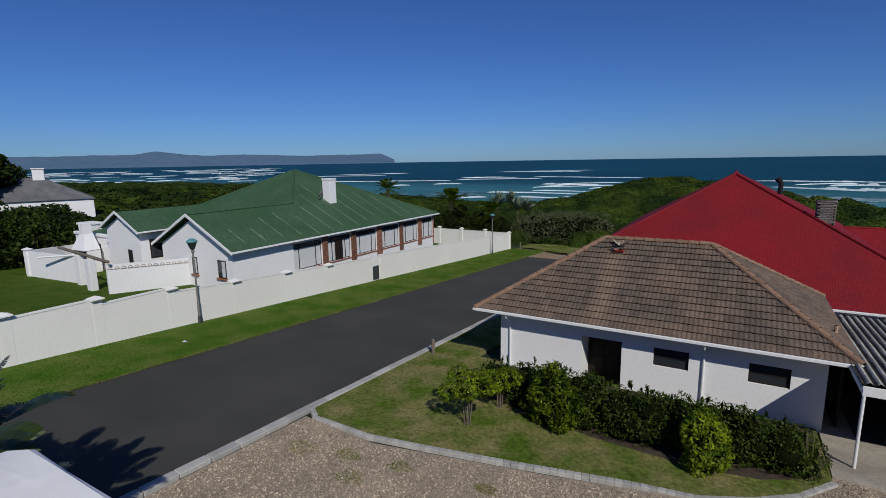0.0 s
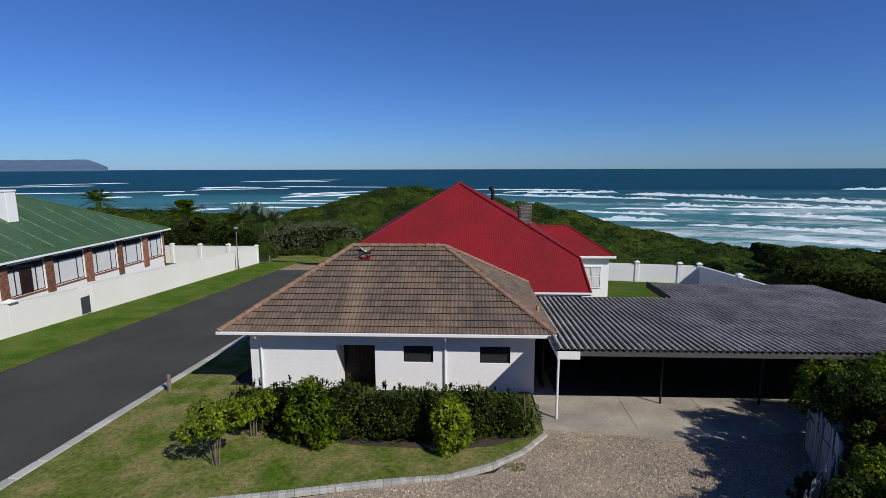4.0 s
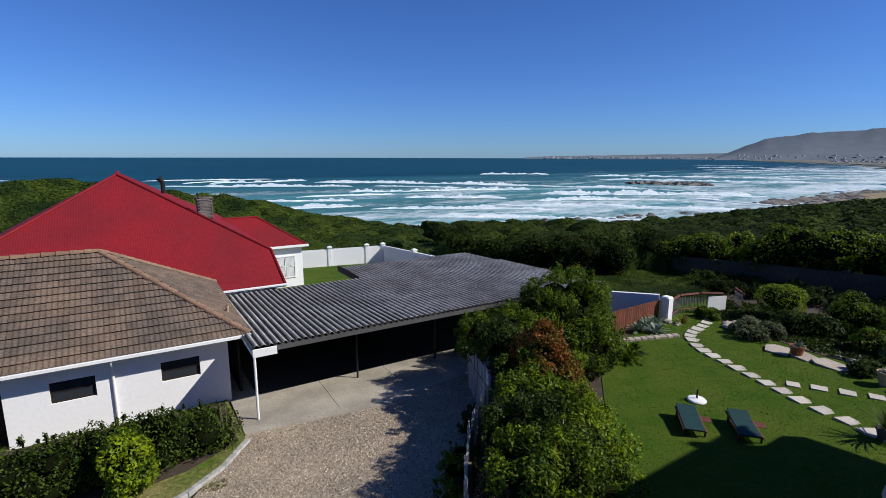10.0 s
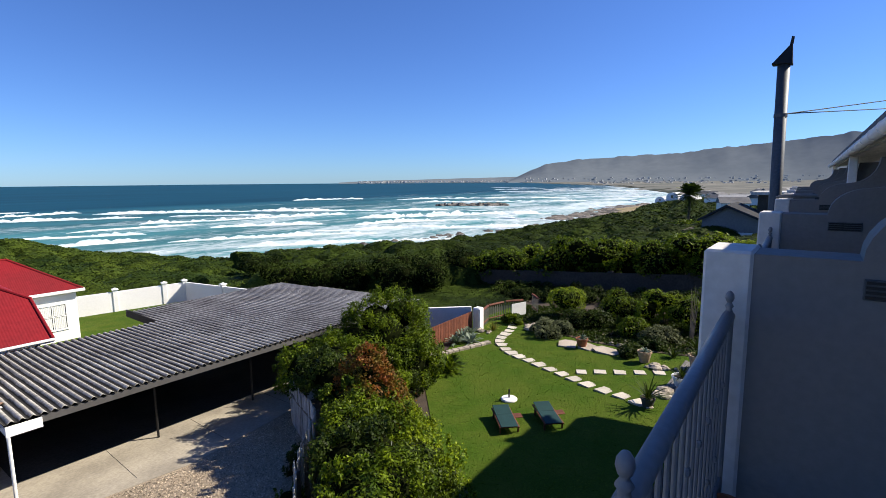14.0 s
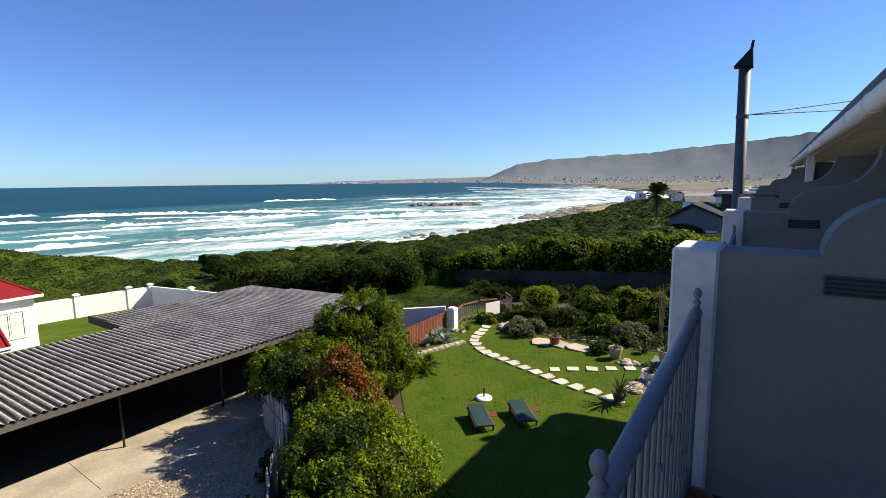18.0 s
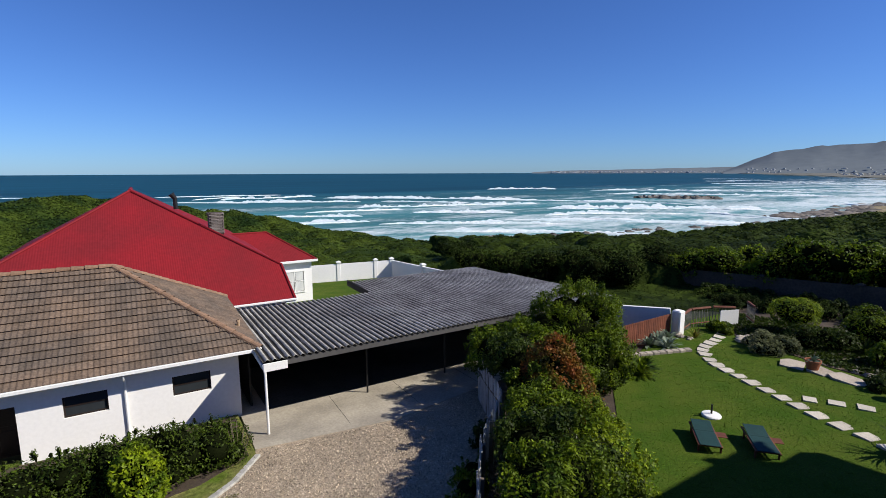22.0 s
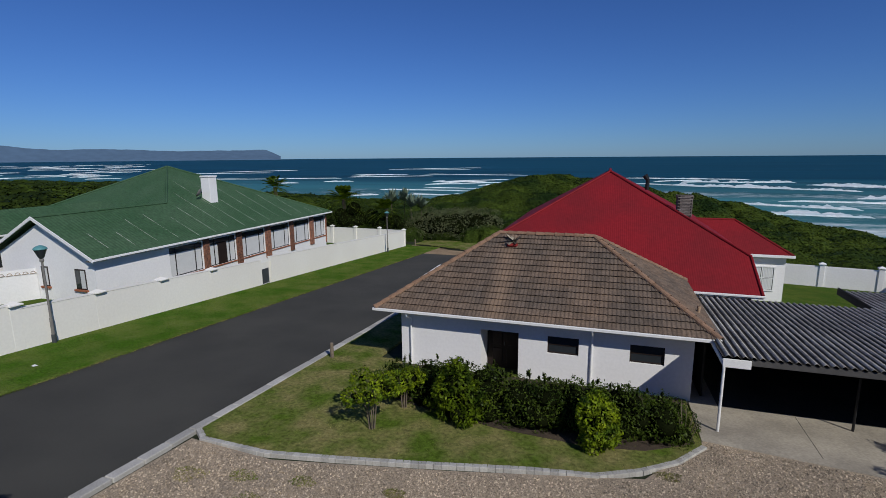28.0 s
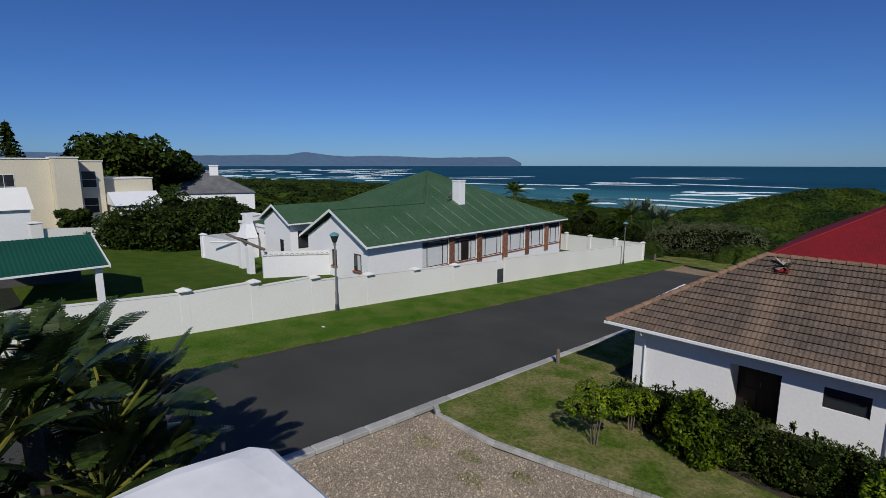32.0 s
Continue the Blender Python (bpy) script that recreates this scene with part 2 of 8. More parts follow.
STEEL = mat("galvanised_steel", (0.10, 0.11, 0.12), 0.6, 0.15, 3, 30, 0.05, metal=0.6)
BLUEGREY = mat("grey_painted_rail", (0.19, 0.20, 0.215), 0.42, 0.08, 6, 50, 0.06)
BLACK = mat("black_metal", (0.015, 0.015, 0.016), 0.5, 0.2, 4, 30, 0.05)
GREYP = mat("grey_metal_pole", (0.19, 0.18, 0.165), 0.6, 0.15, 4, 30, 0.05)
TEAL = mat("teal_lamp_hood", (0.10, 0.27, 0.28), 0.5, 0.1, 4, 30, 0.05)
SLATE = mat("grey_slate_roof", (0.15, 0.15, 0.15), 0.85, 0.2, 0.6, 6, 0.3, col2=(0.10, 0.10, 0.105))
BEIGE = mat("beige_render", (0.66, 0.60, 0.45), 0.85, 0.07, 0.3, 6, 0.1)
GREYW = mat("grey_render", (0.085, 0.082, 0.08), 0.85, 0.12, 0.4, 6, 0.1)
HOUSEG = mat("pale_grey_render", (0.21, 0.20, 0.195), 0.85, 0.12, 0.4, 6, 0.1)
BARK = mat("bark", (0.12, 0.095, 0.07), 0.95, 0.3, 4, 25, 0.5)
CURTAIN = mat("pale_blind", (0.60, 0.61, 0.60), 0.9, 0.06, 2, 20, 0.05)
REDPAINT = mat("red_paint", (0.24, 0.022, 0.018), 0.6, 0.1, 3, 20, 0.05)
# Distance haze is mixed into these four base colours.
HILLM = mat("haze_tinted_mountain", (0.135, 0.160, 0.178), 1.0, 0.05, 0.004, 0.02, 0, col2=(0.16, 0.185, 0.20), spec=0)
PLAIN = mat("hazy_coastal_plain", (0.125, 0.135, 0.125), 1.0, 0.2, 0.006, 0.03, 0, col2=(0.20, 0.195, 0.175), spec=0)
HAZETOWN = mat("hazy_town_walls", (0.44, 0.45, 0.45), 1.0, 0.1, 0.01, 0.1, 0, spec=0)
HILLB = mat("haze_tinted_hills", (0.092, 0.150, 0.225), 1.0, 0.08, 0.002, 0.02, 0, spec=0)
GLASS = mat("window_glass", (0.03, 0.035, 0.04), 0.05, 0.05, 1, 5, 0, spec=0.6)
LEAF_H = leaf_mat("hedge_leaf", (0.135, 0.190, 0.008), (0.036, 0.068, 0.005), 0.5, 0.35, 0.6, 0.12, 2.4)
LEAF_B = leaf_mat("bright_leaf", (0.235, 0.30, 0.010), (0.065, 0.120, 0.007), 0.5, 0.35, 0.6, 0.15, 3.2)
LEAF_D = leaf_mat("dark_tree_leaf", (0.046, 0.072, 0.008), (0.018, 0.034, 0.005), 0.5, 0.3, 0.5, 0.12, 1.8)
LEAF_S = leaf_mat("dune_scrub_leaf", (0.064, 0.094, 0.012), (0.017, 0.036, 0.007), 0.7, 0.2, 0.35, 0.08, 0.16)
LEAF_F = leaf_mat("milkwood_leaf", (0.014, 0.024, 0.005), (0.044, 0.068, 0.009), 0.7, 0.12, 0.35, 0.05, 0.14)
# Near-black colour for crown cores that paints the shade between leaves.
CORESHADE = mat("crown_core_shade", (0.009, 0.012, 0.004), 1.0, 0.3, 2, 20, 0.3, spec=0.0)
LEAF_G = leaf_mat("grey_bush_leaf", (0.145, 0.160, 0.075), (0.085, 0.100, 0.042), 0.7, 0.3, 0.2)
LEAF_E = leaf_mat("clipped_hedge_leaf", (0.072, 0.108, 0.012), (0.022, 0.042, 0.005), 0.45, 0.25, 0.5, 0.12, 1.4)
LEAF_R = leaf_mat("russet_leaf", (0.20, 0.062, 0.014), (0.085, 0.080, 0.010), 0.5, 0.3, 0.5, 0.12, 2.0)
LEAF_P = leaf_mat("banana_leaf", (0.050, 0.078, 0.015), (0.026, 0.046, 0.011), 0.35, 0.25, 0.35, 0.35)
PARA = mat("worn_white_parapet_paint", (0.86, 0.85, 0.83), 0.85, 0.05, 5.0, 16, 0.05, col2=(0.78, 0.775, 0.76))
PALEW = mat("weathered_pale_paint", (0.46, 0.45, 0.42), 0.8, 0.25, 3, 30, 0.2, rand=0.2)
LEAF_Y = leaf_mat("yellow_green_stem", (0.22, 0.20, 0.03), (0.14, 0.15, 0.03), 0.5, 0.2, 0.2)
LEAF_W = leaf_mat("withered_leaf", (0.42, 0.37, 0.29), (0.085, 0.075, 0.055), 0.8, 0.1, 0.6, 0.1, 6.0)
LEAF_A = leaf_mat("aloe_leaf", (0.20, 0.25, 0.18), (0.12, 0.17, 0.10), 0.5, 0.1, 0.2)


# ---- mesh tools ----
class MB:
    """Vertices and faces gathered into one mesh."""

    def __init__(s):
        s.v, s.f = [], []

    def add(s, vs, fs):
        o = len(s.v)
        s.v += [tuple(p) for p in vs]
        s.f += [tuple(o + i for i in f) for f in fs]
        return s

    def box(s, lo, hi, b=0.0, m=None):
        (x0, y0, z0), (x1, y1, z1) = lo, hi
        if b <= 0:
            vs = [(x, y, z) for x in (x0, x1) for y in (y0, y1) for z in (z0, z1)]
            fs = [(0, 1, 3, 2), (4, 6, 7, 5), (0, 4, 5, 1), (2, 3, 7, 6), (0, 2, 6, 4), (1, 5, 7, 3)]
        else:
            c, h = [(p + q) / 2 for p, q in zip(lo, hi)], [(q - p) / 2 for p, q in zip(lo, hi)]
            vs, ix = [], {}
            for sx in (-1, 1):
                for sy in (-1, 1):
                    for sz in (-1, 1):
                        for a in range(3):
                            sg = (sx, sy, sz)
                            ix[sg, a] = len(vs)
                            vs.append(tuple(c[k] + sg[k] * (h[k] - (0 if k == a else b)) for k in range(3)))
            fs = []
            for a in range(3):
                i, j = (a + 1) % 3, (a + 2) % 3
                for sa in (-1, 1):
                    q = []
                    for si, sj in ((-1, -1), (1, -1), (1, 1), (-1, 1)):
                        g = [0, 0, 0]
                        g[a], g[i], g[j] = sa, si, sj
                        q.append(ix[tuple(g), a])
                    fs.append(tuple(q if sa > 0 else q[::-1]))
                for si in (-1, 1):
                    for sj in (-1, 1):
                        g0, g1 = [0, 0, 0], [0, 0, 0]
                        g0[a], g0[i], g0[j] = -1, si, sj
                        g1[a], g1[i], g1[j] = 1, si, sj
                        q = [ix[tuple(g0), i], ix[tuple(g1), i], ix[tuple(g1), j], ix[tuple(g0), j]]
                        fs.append(tuple(q if si * sj < 0 else q[::-1]))
            for sg in {k[0] for k in ix}:
                q = [ix[sg, 0], ix[sg, 1], ix[sg, 2]]
                fs.append(tuple(q if sg[0] * sg[1] * sg[2] > 0 else q[::-1]))
        if m is not None:
            vs = [tuple(m @ Vector(p)) for p in vs]
        return s.add(vs, fs)

    def tube(s, pts, radii, n=8, cap=True):
        pts = [Vector(p) for p in pts]
        if not isinstance(radii, (list, tuple)):
            radii = [radii] * len(pts)
        vs = []
        for i, p in enumerate(pts):
            d = (pts[min(i + 1, len(pts) - 1)] - pts[max(i - 1, 0)]).normalized()
            u = d.cross(Vector((0, 0, 1)) if abs(d.z) < 0.95 else Vector((1, 0, 0))).normalized()
            w = u.cross(d)
            vs += [p + radii[i] * (math.cos(2 * math.pi * k / n) * u + math.sin(2 * math.pi * k / n) * w) for k in range(n)]
        fs = [(i * n + k, (i + 1) * n + k, (i + 1) * n + (k + 1) % n, i * n + (k + 1) % n) for i in range(len(pts) - 1) for k in range(n)]
        if cap:
            fs += [tuple(range(n)), tuple(range((len(pts) - 1) * n, len(pts) * n))[::-1]]
        return s.add(vs, fs)

    def lathe(s, prof, c=(0, 0, 0), n=16):
        vs = [(c[0] + r * math.cos(2 * math.pi * k / n), c[1] + r * math.sin(2 * math.pi * k / n), c[2] + z) for r, z in prof for k in range(n)]
        fs = [(i * n + k, i * n + (k + 1) % n, (i + 1) * n + (k + 1) % n, (i + 1) * n + k) for i in range(len(prof) - 1) for k in range(n)]
        fs += [tuple(range(n))[::-1], tuple(range((len(prof) - 1) * n, len(prof) * n))]
        return s.add(vs, fs)

    def prism(s, poly, d):
        """A polygon (3D points in order) pushed along d."""
        n, d = len(poly), Vector(d)
        vs = [Vector(p) for p in poly] + [Vector(p) + d for p in poly]
        return s.add(vs, [tuple(range(n))[::-1], tuple(range(n, 2 * n))] + [(i, (i + 1) % n, n + (i + 1) % n, n + i) for i in range(n)])

    def data(s, name, material, smooth=False):
        me = bpy.data.meshes.new(name)
        me.from_pydata(s.v, [], s.f)
        me.materials.append(material)
        if smooth:
            me.shade_smooth()
        me.validate()
        return me


def thing(name, at, label, category, group="", turn=0.0):
    ob = new(name)
    ob.matrix_basis = pose(*at, 0, 0, turn)
    ob.empty_display_size = 0.2
    return tagged(ob, label, category, group)


def part(name, mb, material, parent=None, label="", smooth=False, m=None):
    """One mesh object, under a thing or a part; mb is an MB, or mesh data that is shared."""
    ob = new(name, mb.data(name, material, smooth) if isinstance(mb, MB) else mb)
    ob.parent = parent
    if m is not None:
        ob.matrix_basis = m
    return tagged(ob, label)


def structure(name, mb, material, label, category, smooth=False):
    return tagged(part(name, mb, material, smooth=smooth), label, category, kind="structure")


def B(lo, hi, b=0.0):
    return MB().box(lo, hi, b)


def quad_mesh(name, verts, material, extra=None, smooth=False, inner=None):
    """A mesh of separate four-sided faces from an (n, 4, 3) array, with an MB's faces added to it."""
    v = np.asarray(verts, dtype=np.float32).reshape(-1, 3)
    nv = len(v)
    loops = np.arange(nv, dtype=np.int32)
    starts, totals = np.arange(0, nv, 4, dtype=np.int32), np.full(nv // 4, 4, dtype=np.int32)
    if extra is not None and extra.v:
        ev = np.asarray([tuple(p) for p in extra.v], dtype=np.float32)
        el = np.concatenate([np.asarray(f, dtype=np.int32) for f in extra.f]) + nv
        et = np.asarray([len(f) for f in extra.f], dtype=np.int32)
        es = np.concatenate([[0], np.cumsum(et)[:-1]]).astype(np.int32) + nv
        v, loops = np.concatenate([v, ev]), np.concatenate([loops, el])
        starts, totals = np.concatenate([starts, es]), np.concatenate([totals, et])
    me = bpy.data.meshes.new(name)
    me.vertices.add(len(v))
    me.vertices.foreach_set("co", v.ravel())
    me.loops.add(len(loops))
    me.loops.foreach_set("vertex_index", loops.astype(np.int32))
    me.polygons.add(len(starts))
    me.polygons.foreach_set("loop_start", starts.astype(np.int32))
    me.materials.append(material)
    if inner is not None and extra is not None:
        me.materials.append(inner)
        me.polygons.foreach_set("material_index", np.concatenate([np.zeros(nv // 4, np.int32), np.ones(len(extra.f), np.int32)]))
    me.update(calc_edges=True)
    if smooth:
        me.shade_smooth()
    return me


def grid_mesh(name, xs, ys, zfun, material, keep=None, smooth=True):
    X, Y = np.meshgrid(xs, ys)
    Z = zfun(X, Y)
    v = np.stack([X, Y, Z], -1).reshape(-1, 3)
    nx, ny = len(xs), len(ys)
    i = (np.arange(ny - 1)[:, None] * nx + np.arange(nx - 1)[None]).ravel()
    f = np.stack([i, i + 1, i + nx + 1, i + nx], -1)
    if keep is not None:
        c = v[f].mean(1)
        f = f[keep(c[:, 0], c[:, 1])]
    me = bpy.data.meshes.new(name)
    me.from_pydata(v.tolist(), [], f.tolist())
    me.materials.append(material)
    if smooth:
        me.shade_smooth()
    return me


def unit(a):
    return a / np.maximum(np.linalg.norm(a, axis=-1, keepdims=True), 1e-9)


def leaves(rng, p, nrm, size, wide=0.5, lean=0.8):
    """Pointed four-cornered leaves at p that face roughly along nrm."""
    n = len(p)
    nn = unit(nrm + lean * rng.normal(size=(n, 3)))
    a = unit(np.cross(nn, rng.normal(size=(n, 3))))
    b = np.cross(nn, a)
    s = size * rng.uniform(0.6, 1.3, (n, 1))
    fold = nn * s * 0.12
    return np.stack([p - a * s * 0.5, p + b * s * wide * 0.5 - fold, p + a * s * 0.5, p - b * s * wide * 0.5 - fold], 1)


def blob_points(rng, blobs, n, shell=0.16):
    """Points near the surface of a heap of ellipsoids, and their outward directions."""
    c, r = np.array([b[0] for b in blobs], float), np.array([b[1] for b in blobs], float)
    area = (r[:, 0] * r[:, 1] + r[:, 1] * r[:, 2] + r[:, 0] * r[:, 2])
    k = rng.choice(len(blobs), n, p=area / area.sum())
    d = unit(rng.normal(size=(n, 3)))
    p = c[k] + d * r[k] * (1 + rng.normal(size=(n, 1)) * shell)
    ok = np.ones(n, bool)
    for j in range(len(blobs)):
        ok &= (k == j) | ((((p - c[j]) / r[j]) ** 2).sum(1) > 0.72)
    return p[ok], unit(d / r[k])[ok]


# Solid inner blobs; their near-black colour stands for shade inside a crown.
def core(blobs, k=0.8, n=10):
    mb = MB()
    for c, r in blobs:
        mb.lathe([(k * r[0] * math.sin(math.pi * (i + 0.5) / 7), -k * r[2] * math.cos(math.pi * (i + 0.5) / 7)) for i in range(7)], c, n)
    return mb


def clumps(rng, blobs, m=22):
    """Small tufts over the outside of every blob, so that a crown shows lit heads and dark gaps; sparse crowns also send out shoots."""
    out = []
    if m < 20:
        for c, r in blobs:
            d = unit(rng.normal(size=(m, 3)) + np.array([0, 0, 0.5]))
            for k in range(m):
                out.append((tuple(np.array(c) + d[k] * np.array(r) * rng.uniform(0.98, 1.22)), tuple(np.array(r) * rng.uniform(0.06, 0.13) * np.array([1, 1, 2.2]))))
    for c, r in blobs:
        d = unit(rng.normal(size=(m, 3)) + np.array([0, 0, 0.25]))
        q = rng.uniform(0.30, 0.48, m) * (1.0 if m >= 20 else 0.86)
        for k in range(m):
            out.append((tuple(np.array(c) + d[k] * np.array(r) * (1 - 0.45 * q[k])), tuple(np.array(r) * q[k])))
    return out


def crown_mesh(name, rng, blobs, n, size, material, wide=0.5, shell=0.16, k=0.8, lean=0.6, m=22):
    p, d = blob_points(rng, clumps(rng, blobs, m), int(n * 1.5), shell * 0.9)
    ok = np.ones(len(p), bool)
    for c, r in blobs:
        ok &= (((p - np.array(c)) / np.array(r)) ** 2).sum(1) > 0.55
    p, d = p[ok], d[ok]
    return quad_mesh(name, leaves(rng, p, d + np.array([0, 0, 0.35]), size, wide, lean), material, core(blobs, k * 0.80), inner=CORESHADE)


def trunk_mb(rng, base, top, r, limbs=5, spread=0.6, n=7):
    """A tapered stem with limbs that reach out near its top."""
    mb = MB()
    base, top = Vector(base), Vector(top)
    bend = Vector((rng.uniform(-0.1, 0.1), rng.uniform(-0.1, 0.1), 0)) * (top - base).length
    mid = (base + top) / 2 + bend
    mb.tube([base, mid, top], [r, r * 0.75, r * 0.45], n)
    for i in range(limbs):
        a = 2 * math.pi * i / limbs + rng.uniform(-0.4, 0.4)
        s = mid.lerp(top, rng.uniform(-0.2, 0.9))
        e = s + Vector((math.cos(a) * spread, math.sin(a) * spread, spread * rng.uniform(0.5, 1.1)))
        mb.tube([s, s.lerp(e, 0.5) + Vector((0, 0, 0.06 * spread)), e], [r * 0.5, r * 0.35, r * 0.15], 5)
    return mb




# ---- the lie of the land ----
SEA = -12.0
COAST_X = [-4000, -1500, -1000, -640, -480, -330, -220, -120, 0, 62, 110, 160, 240, 300, 345, 400, 520, 800, 1500, 2600, 5200]
COAST_Y = [1400, 480, 330, 225, 215, 250, 240, 190, 165, 128, 118, 112, 96, 104, 118, 112, 130, 210, 520, 1300, 3400]


def gz(x, y):
    """The even fall of the ground from the houses to the sea."""
    return 1.2 - 0.068 * y


def smooth01(a):
    a = np.clip(a, 0, 1)
    return a * a * (3 - 2 * a)


def land(x, y):
    x, y = np.asarray(x, float), np.asarray(y, float)
    z = 1.2 - 0.068 * np.clip(y, -60, 110)
    z = z + 8.2 * np.exp(-((x + 11) / np.where(x < -11, 19.0, 37.0)) ** 2 - ((y - 104) / 25) ** 2) * smooth01((y - 52) / 20)
    z = z + 3.6 * np.exp(-((x + 62) / 42) ** 2 - ((y - 90) / 22) ** 2) * smooth01((y - 58) / 20)
    z = z + 4.0 * np.exp(-((x + 135) / 45) ** 2 - ((y - 80) / 40) ** 2) * smooth01((-x - 60) / 30)
    far, az = np.hypot(x, y), np.degrees(np.arctan2(x, y))
    z = z - smooth01((far - 60) / 70) * np.interp(az, [12, 25, 33, 45, 57, 66, 76, 95], [0, 3.4, 7.4, 6.8, 6.0, 4.4, 3.6, 3.4])
    z = z + 0.35 * np.sin(x * 0.21 + 1) * np.sin(y * 0.17) * smooth01((y - 56) / 15)
    d = np.interp(x, COAST_X, COAST_Y) - y
    return -14.5 + (z + 14.5) * smooth01(d / 48 + 0.12)


def spread(*stops):
    """Stops of (from, step) ... end, as one row of coordinates."""
    out = []
    for (a, st), (b, _) in zip(stops[:-1], stops[1:]):
        out += list(np.arange(a, b, st))
    return np.array(out + [stops[-1][0]])


gx = spread((-4000, 250), (-500, 50), (-150, 10), (-90, 3), (120, 10), (400, 50), (1000, 250), (5000, 0))
gy = spread((-600, 100), (-100, 20), (-40, 4), (48, 2.5), (160, 10), (400, 60), (1000, 250), (3500, 0))
tagged(new("ground", grid_mesh("ground", gx, gy, lambda x, y: land(x, y) - 0.06, SCRUBG)),
       "rough dune ground that falls away to the sea", "ground", kind="structure")


def slab(name, poly, lift, material, label, category, thick=0.25, extra=None):
    """A flat piece of ground cover with real thickness, on the even slope."""
    mb = MB().prism([(x, y, gz(x, y) + lift) for x, y in poly][::-1], (0, 0, -thick))
    mb.f = [f[::-1] for f in mb.f]
    return structure(name, mb, material, label, category)


def rect(x0, x1, y0, y1):
    return [(x0, y0), (x1, y0), (x1, y1), (x0, y1)]


slab("road", rect(-20.2, -12.15, -40, 52), 0.0, ROADM, "dark grey asphalt road that runs down towards the sea", "road")
slab("verge", rect(-24.5, -20.2, -40, 58), 0.10, VERGE, "bright green mown grass verge below a white wall", "lawn")
slab("sandy_end", [(-20.2, 52), (-12.15, 52), (-8, 50), (-6.5, 53), (-12, 55), (-18, 56.2), (-22, 58.3), (-24.4, 59.5), (-24.4, 58), (-20.2, 58)], 0.0, EARTH, "sandy turning place at the end of the road", "ground")
tagged(new("end_grass", grid_mesh("end_grass", np.arange(-24.4, -4.9, 0.65), np.arange(53.0, 66.0, 0.65), lambda x, y: land(x, y) + 0.04 + 0.03 * np.sin(x * 1.7) * np.sin(y * 2.3), DRYG, lambda x, y: (y > np.interp(x, [-24.4, -22, -18, -12, -6.5, -5], [59.6, 59.2, 57.4, 56.4, 54.4, 54])) & (y < np.interp(x, [-24.4, -14, -8, -5], [64.5, 64, 61, 56])))), "rough grass bank at the end of the road", "lawn", kind="structure")
slab("verge_far", [(-12.1, 24), (-9.6, 24), (-8, 50), (-12.1, 52)], 0.01, DRYG, "strip of grass beside the road", "lawn")
slab("neighbour_lawn", rect(-62, -24.7, 2, 60), 0.0, LAWN, "large mown lawn behind a white garden wall", "lawn")
slab("drive", [(-11.85, -6), (9.5, -6), (9.5, 12.2), (11.6, 15.2), (7.0, 14.4), (2.6, 15.0), (0.8, 12.3), (-4, 11.0), (-8.8, 9.9), (-11.7, 10.1)], 0.0, GRAVEL, "brown gravel driveway with small loose stones", "driveway")
FRONT = [(-11.8, 10.5), (-11.3, 10.15), (-9.1, 10.1), (-7.1, 10.5), (-4.9, 11.0), (-2.1, 11.7), (-0.4, 12.0), (0.7, 12.6), (1.7, 13.4), (2.5, 14.5), (2.5, 18.3), (-9.6, 18.3), (-9.6, 24.0), (-11.8, 24.0)]
slab("front_lawn", FRONT, 0.06, DRYG, "patchy front lawn inside a kerb of small blocks", "lawn")
slab("hedge_bed", [(-5.2, 14.0), (-3.4, 13.6), (-0.6, 13.4), (0.9, 13.7), (2.3, 14.6), (2.3, 15.6), (2.4, 17.95), (-8.3, 17.95), (-8.3, 14.8)], 0.075, SOIL, "bare soil bed under a hedge", "soil")
slab("carport_floor", [(2.55, 15.0), (7.0, 14.4), (11.6, 15.2), (19, 15.6), (19, 27), (3.4, 27), (3.4, 25.6), (2.6, 18.6)], 0.02, CONC, "pale stained concrete floor of a carport", "floor")
# Shade under the carport roof, put into a near-black floor piece.
slab("carport_inner_floor", [(3.5, 17.9), (18.5, 17.9), (18.5, 25.1), (3.5, 25.1)], 0.03, DIMFLOOR, "floor at the back of a carport with the roof shade in its colour", "floor")
for jx in (5.6, 8.3, 11.2):
    slab("floor_joint", [(jx, 15.0), (jx + 0.010, 15.0), (jx + 0.18, 17.8), (jx + 0.17, 17.8)], 0.026, DIMFLOOR, "dark joint in a concrete floor", "joint", 0.02)
slab("red_house_lawn", rect(6.9, 30, 27.2, 48.4), 0.0, LAWN, "sunlit lawn behind a low red-roofed house", "lawn")
slab("garden_lawn", [(7.6, 4.8), (10, 1.5), (26, 1.5), (30, 6), (30, 16), (24, 16.5), (19, 14), (15.2, 12.2), (12.5, 9.65), (9.7, 6.9)], 0.03, LAWN, "smooth mown garden lawn", "lawn")
slab("shrub_bed", [(5, -6), (12.4, -6), (12.4, 5), (13.4, 9.9), (15.8, 12.0), (19, 13.8), (24, 16.5), (24, 18.5), (14, 16), (11.6, 15.2), (9.4, 12.2), (7.3, 9.9), (5, 6.5)], 0.01, SOIL, "dark soil of a shrub border", "soil")
slab("flower_bed", [(23.4, 2.5), (30, 2.5), (30, 16), (26.6, 14.4), (24.8, 12.6), (24.3, 10.5), (23.6, 8.6), (23.2, 6)], 0.06, BED, "stony soil of a rockery bed", "soil")
# Sheet of dark soil put where the shade of the wood lies.
slab("far_bed", rect(30, 36, -6, 17), -0.01, SOIL, "dark ground strip that stands in for the shade before a wood", "soil")

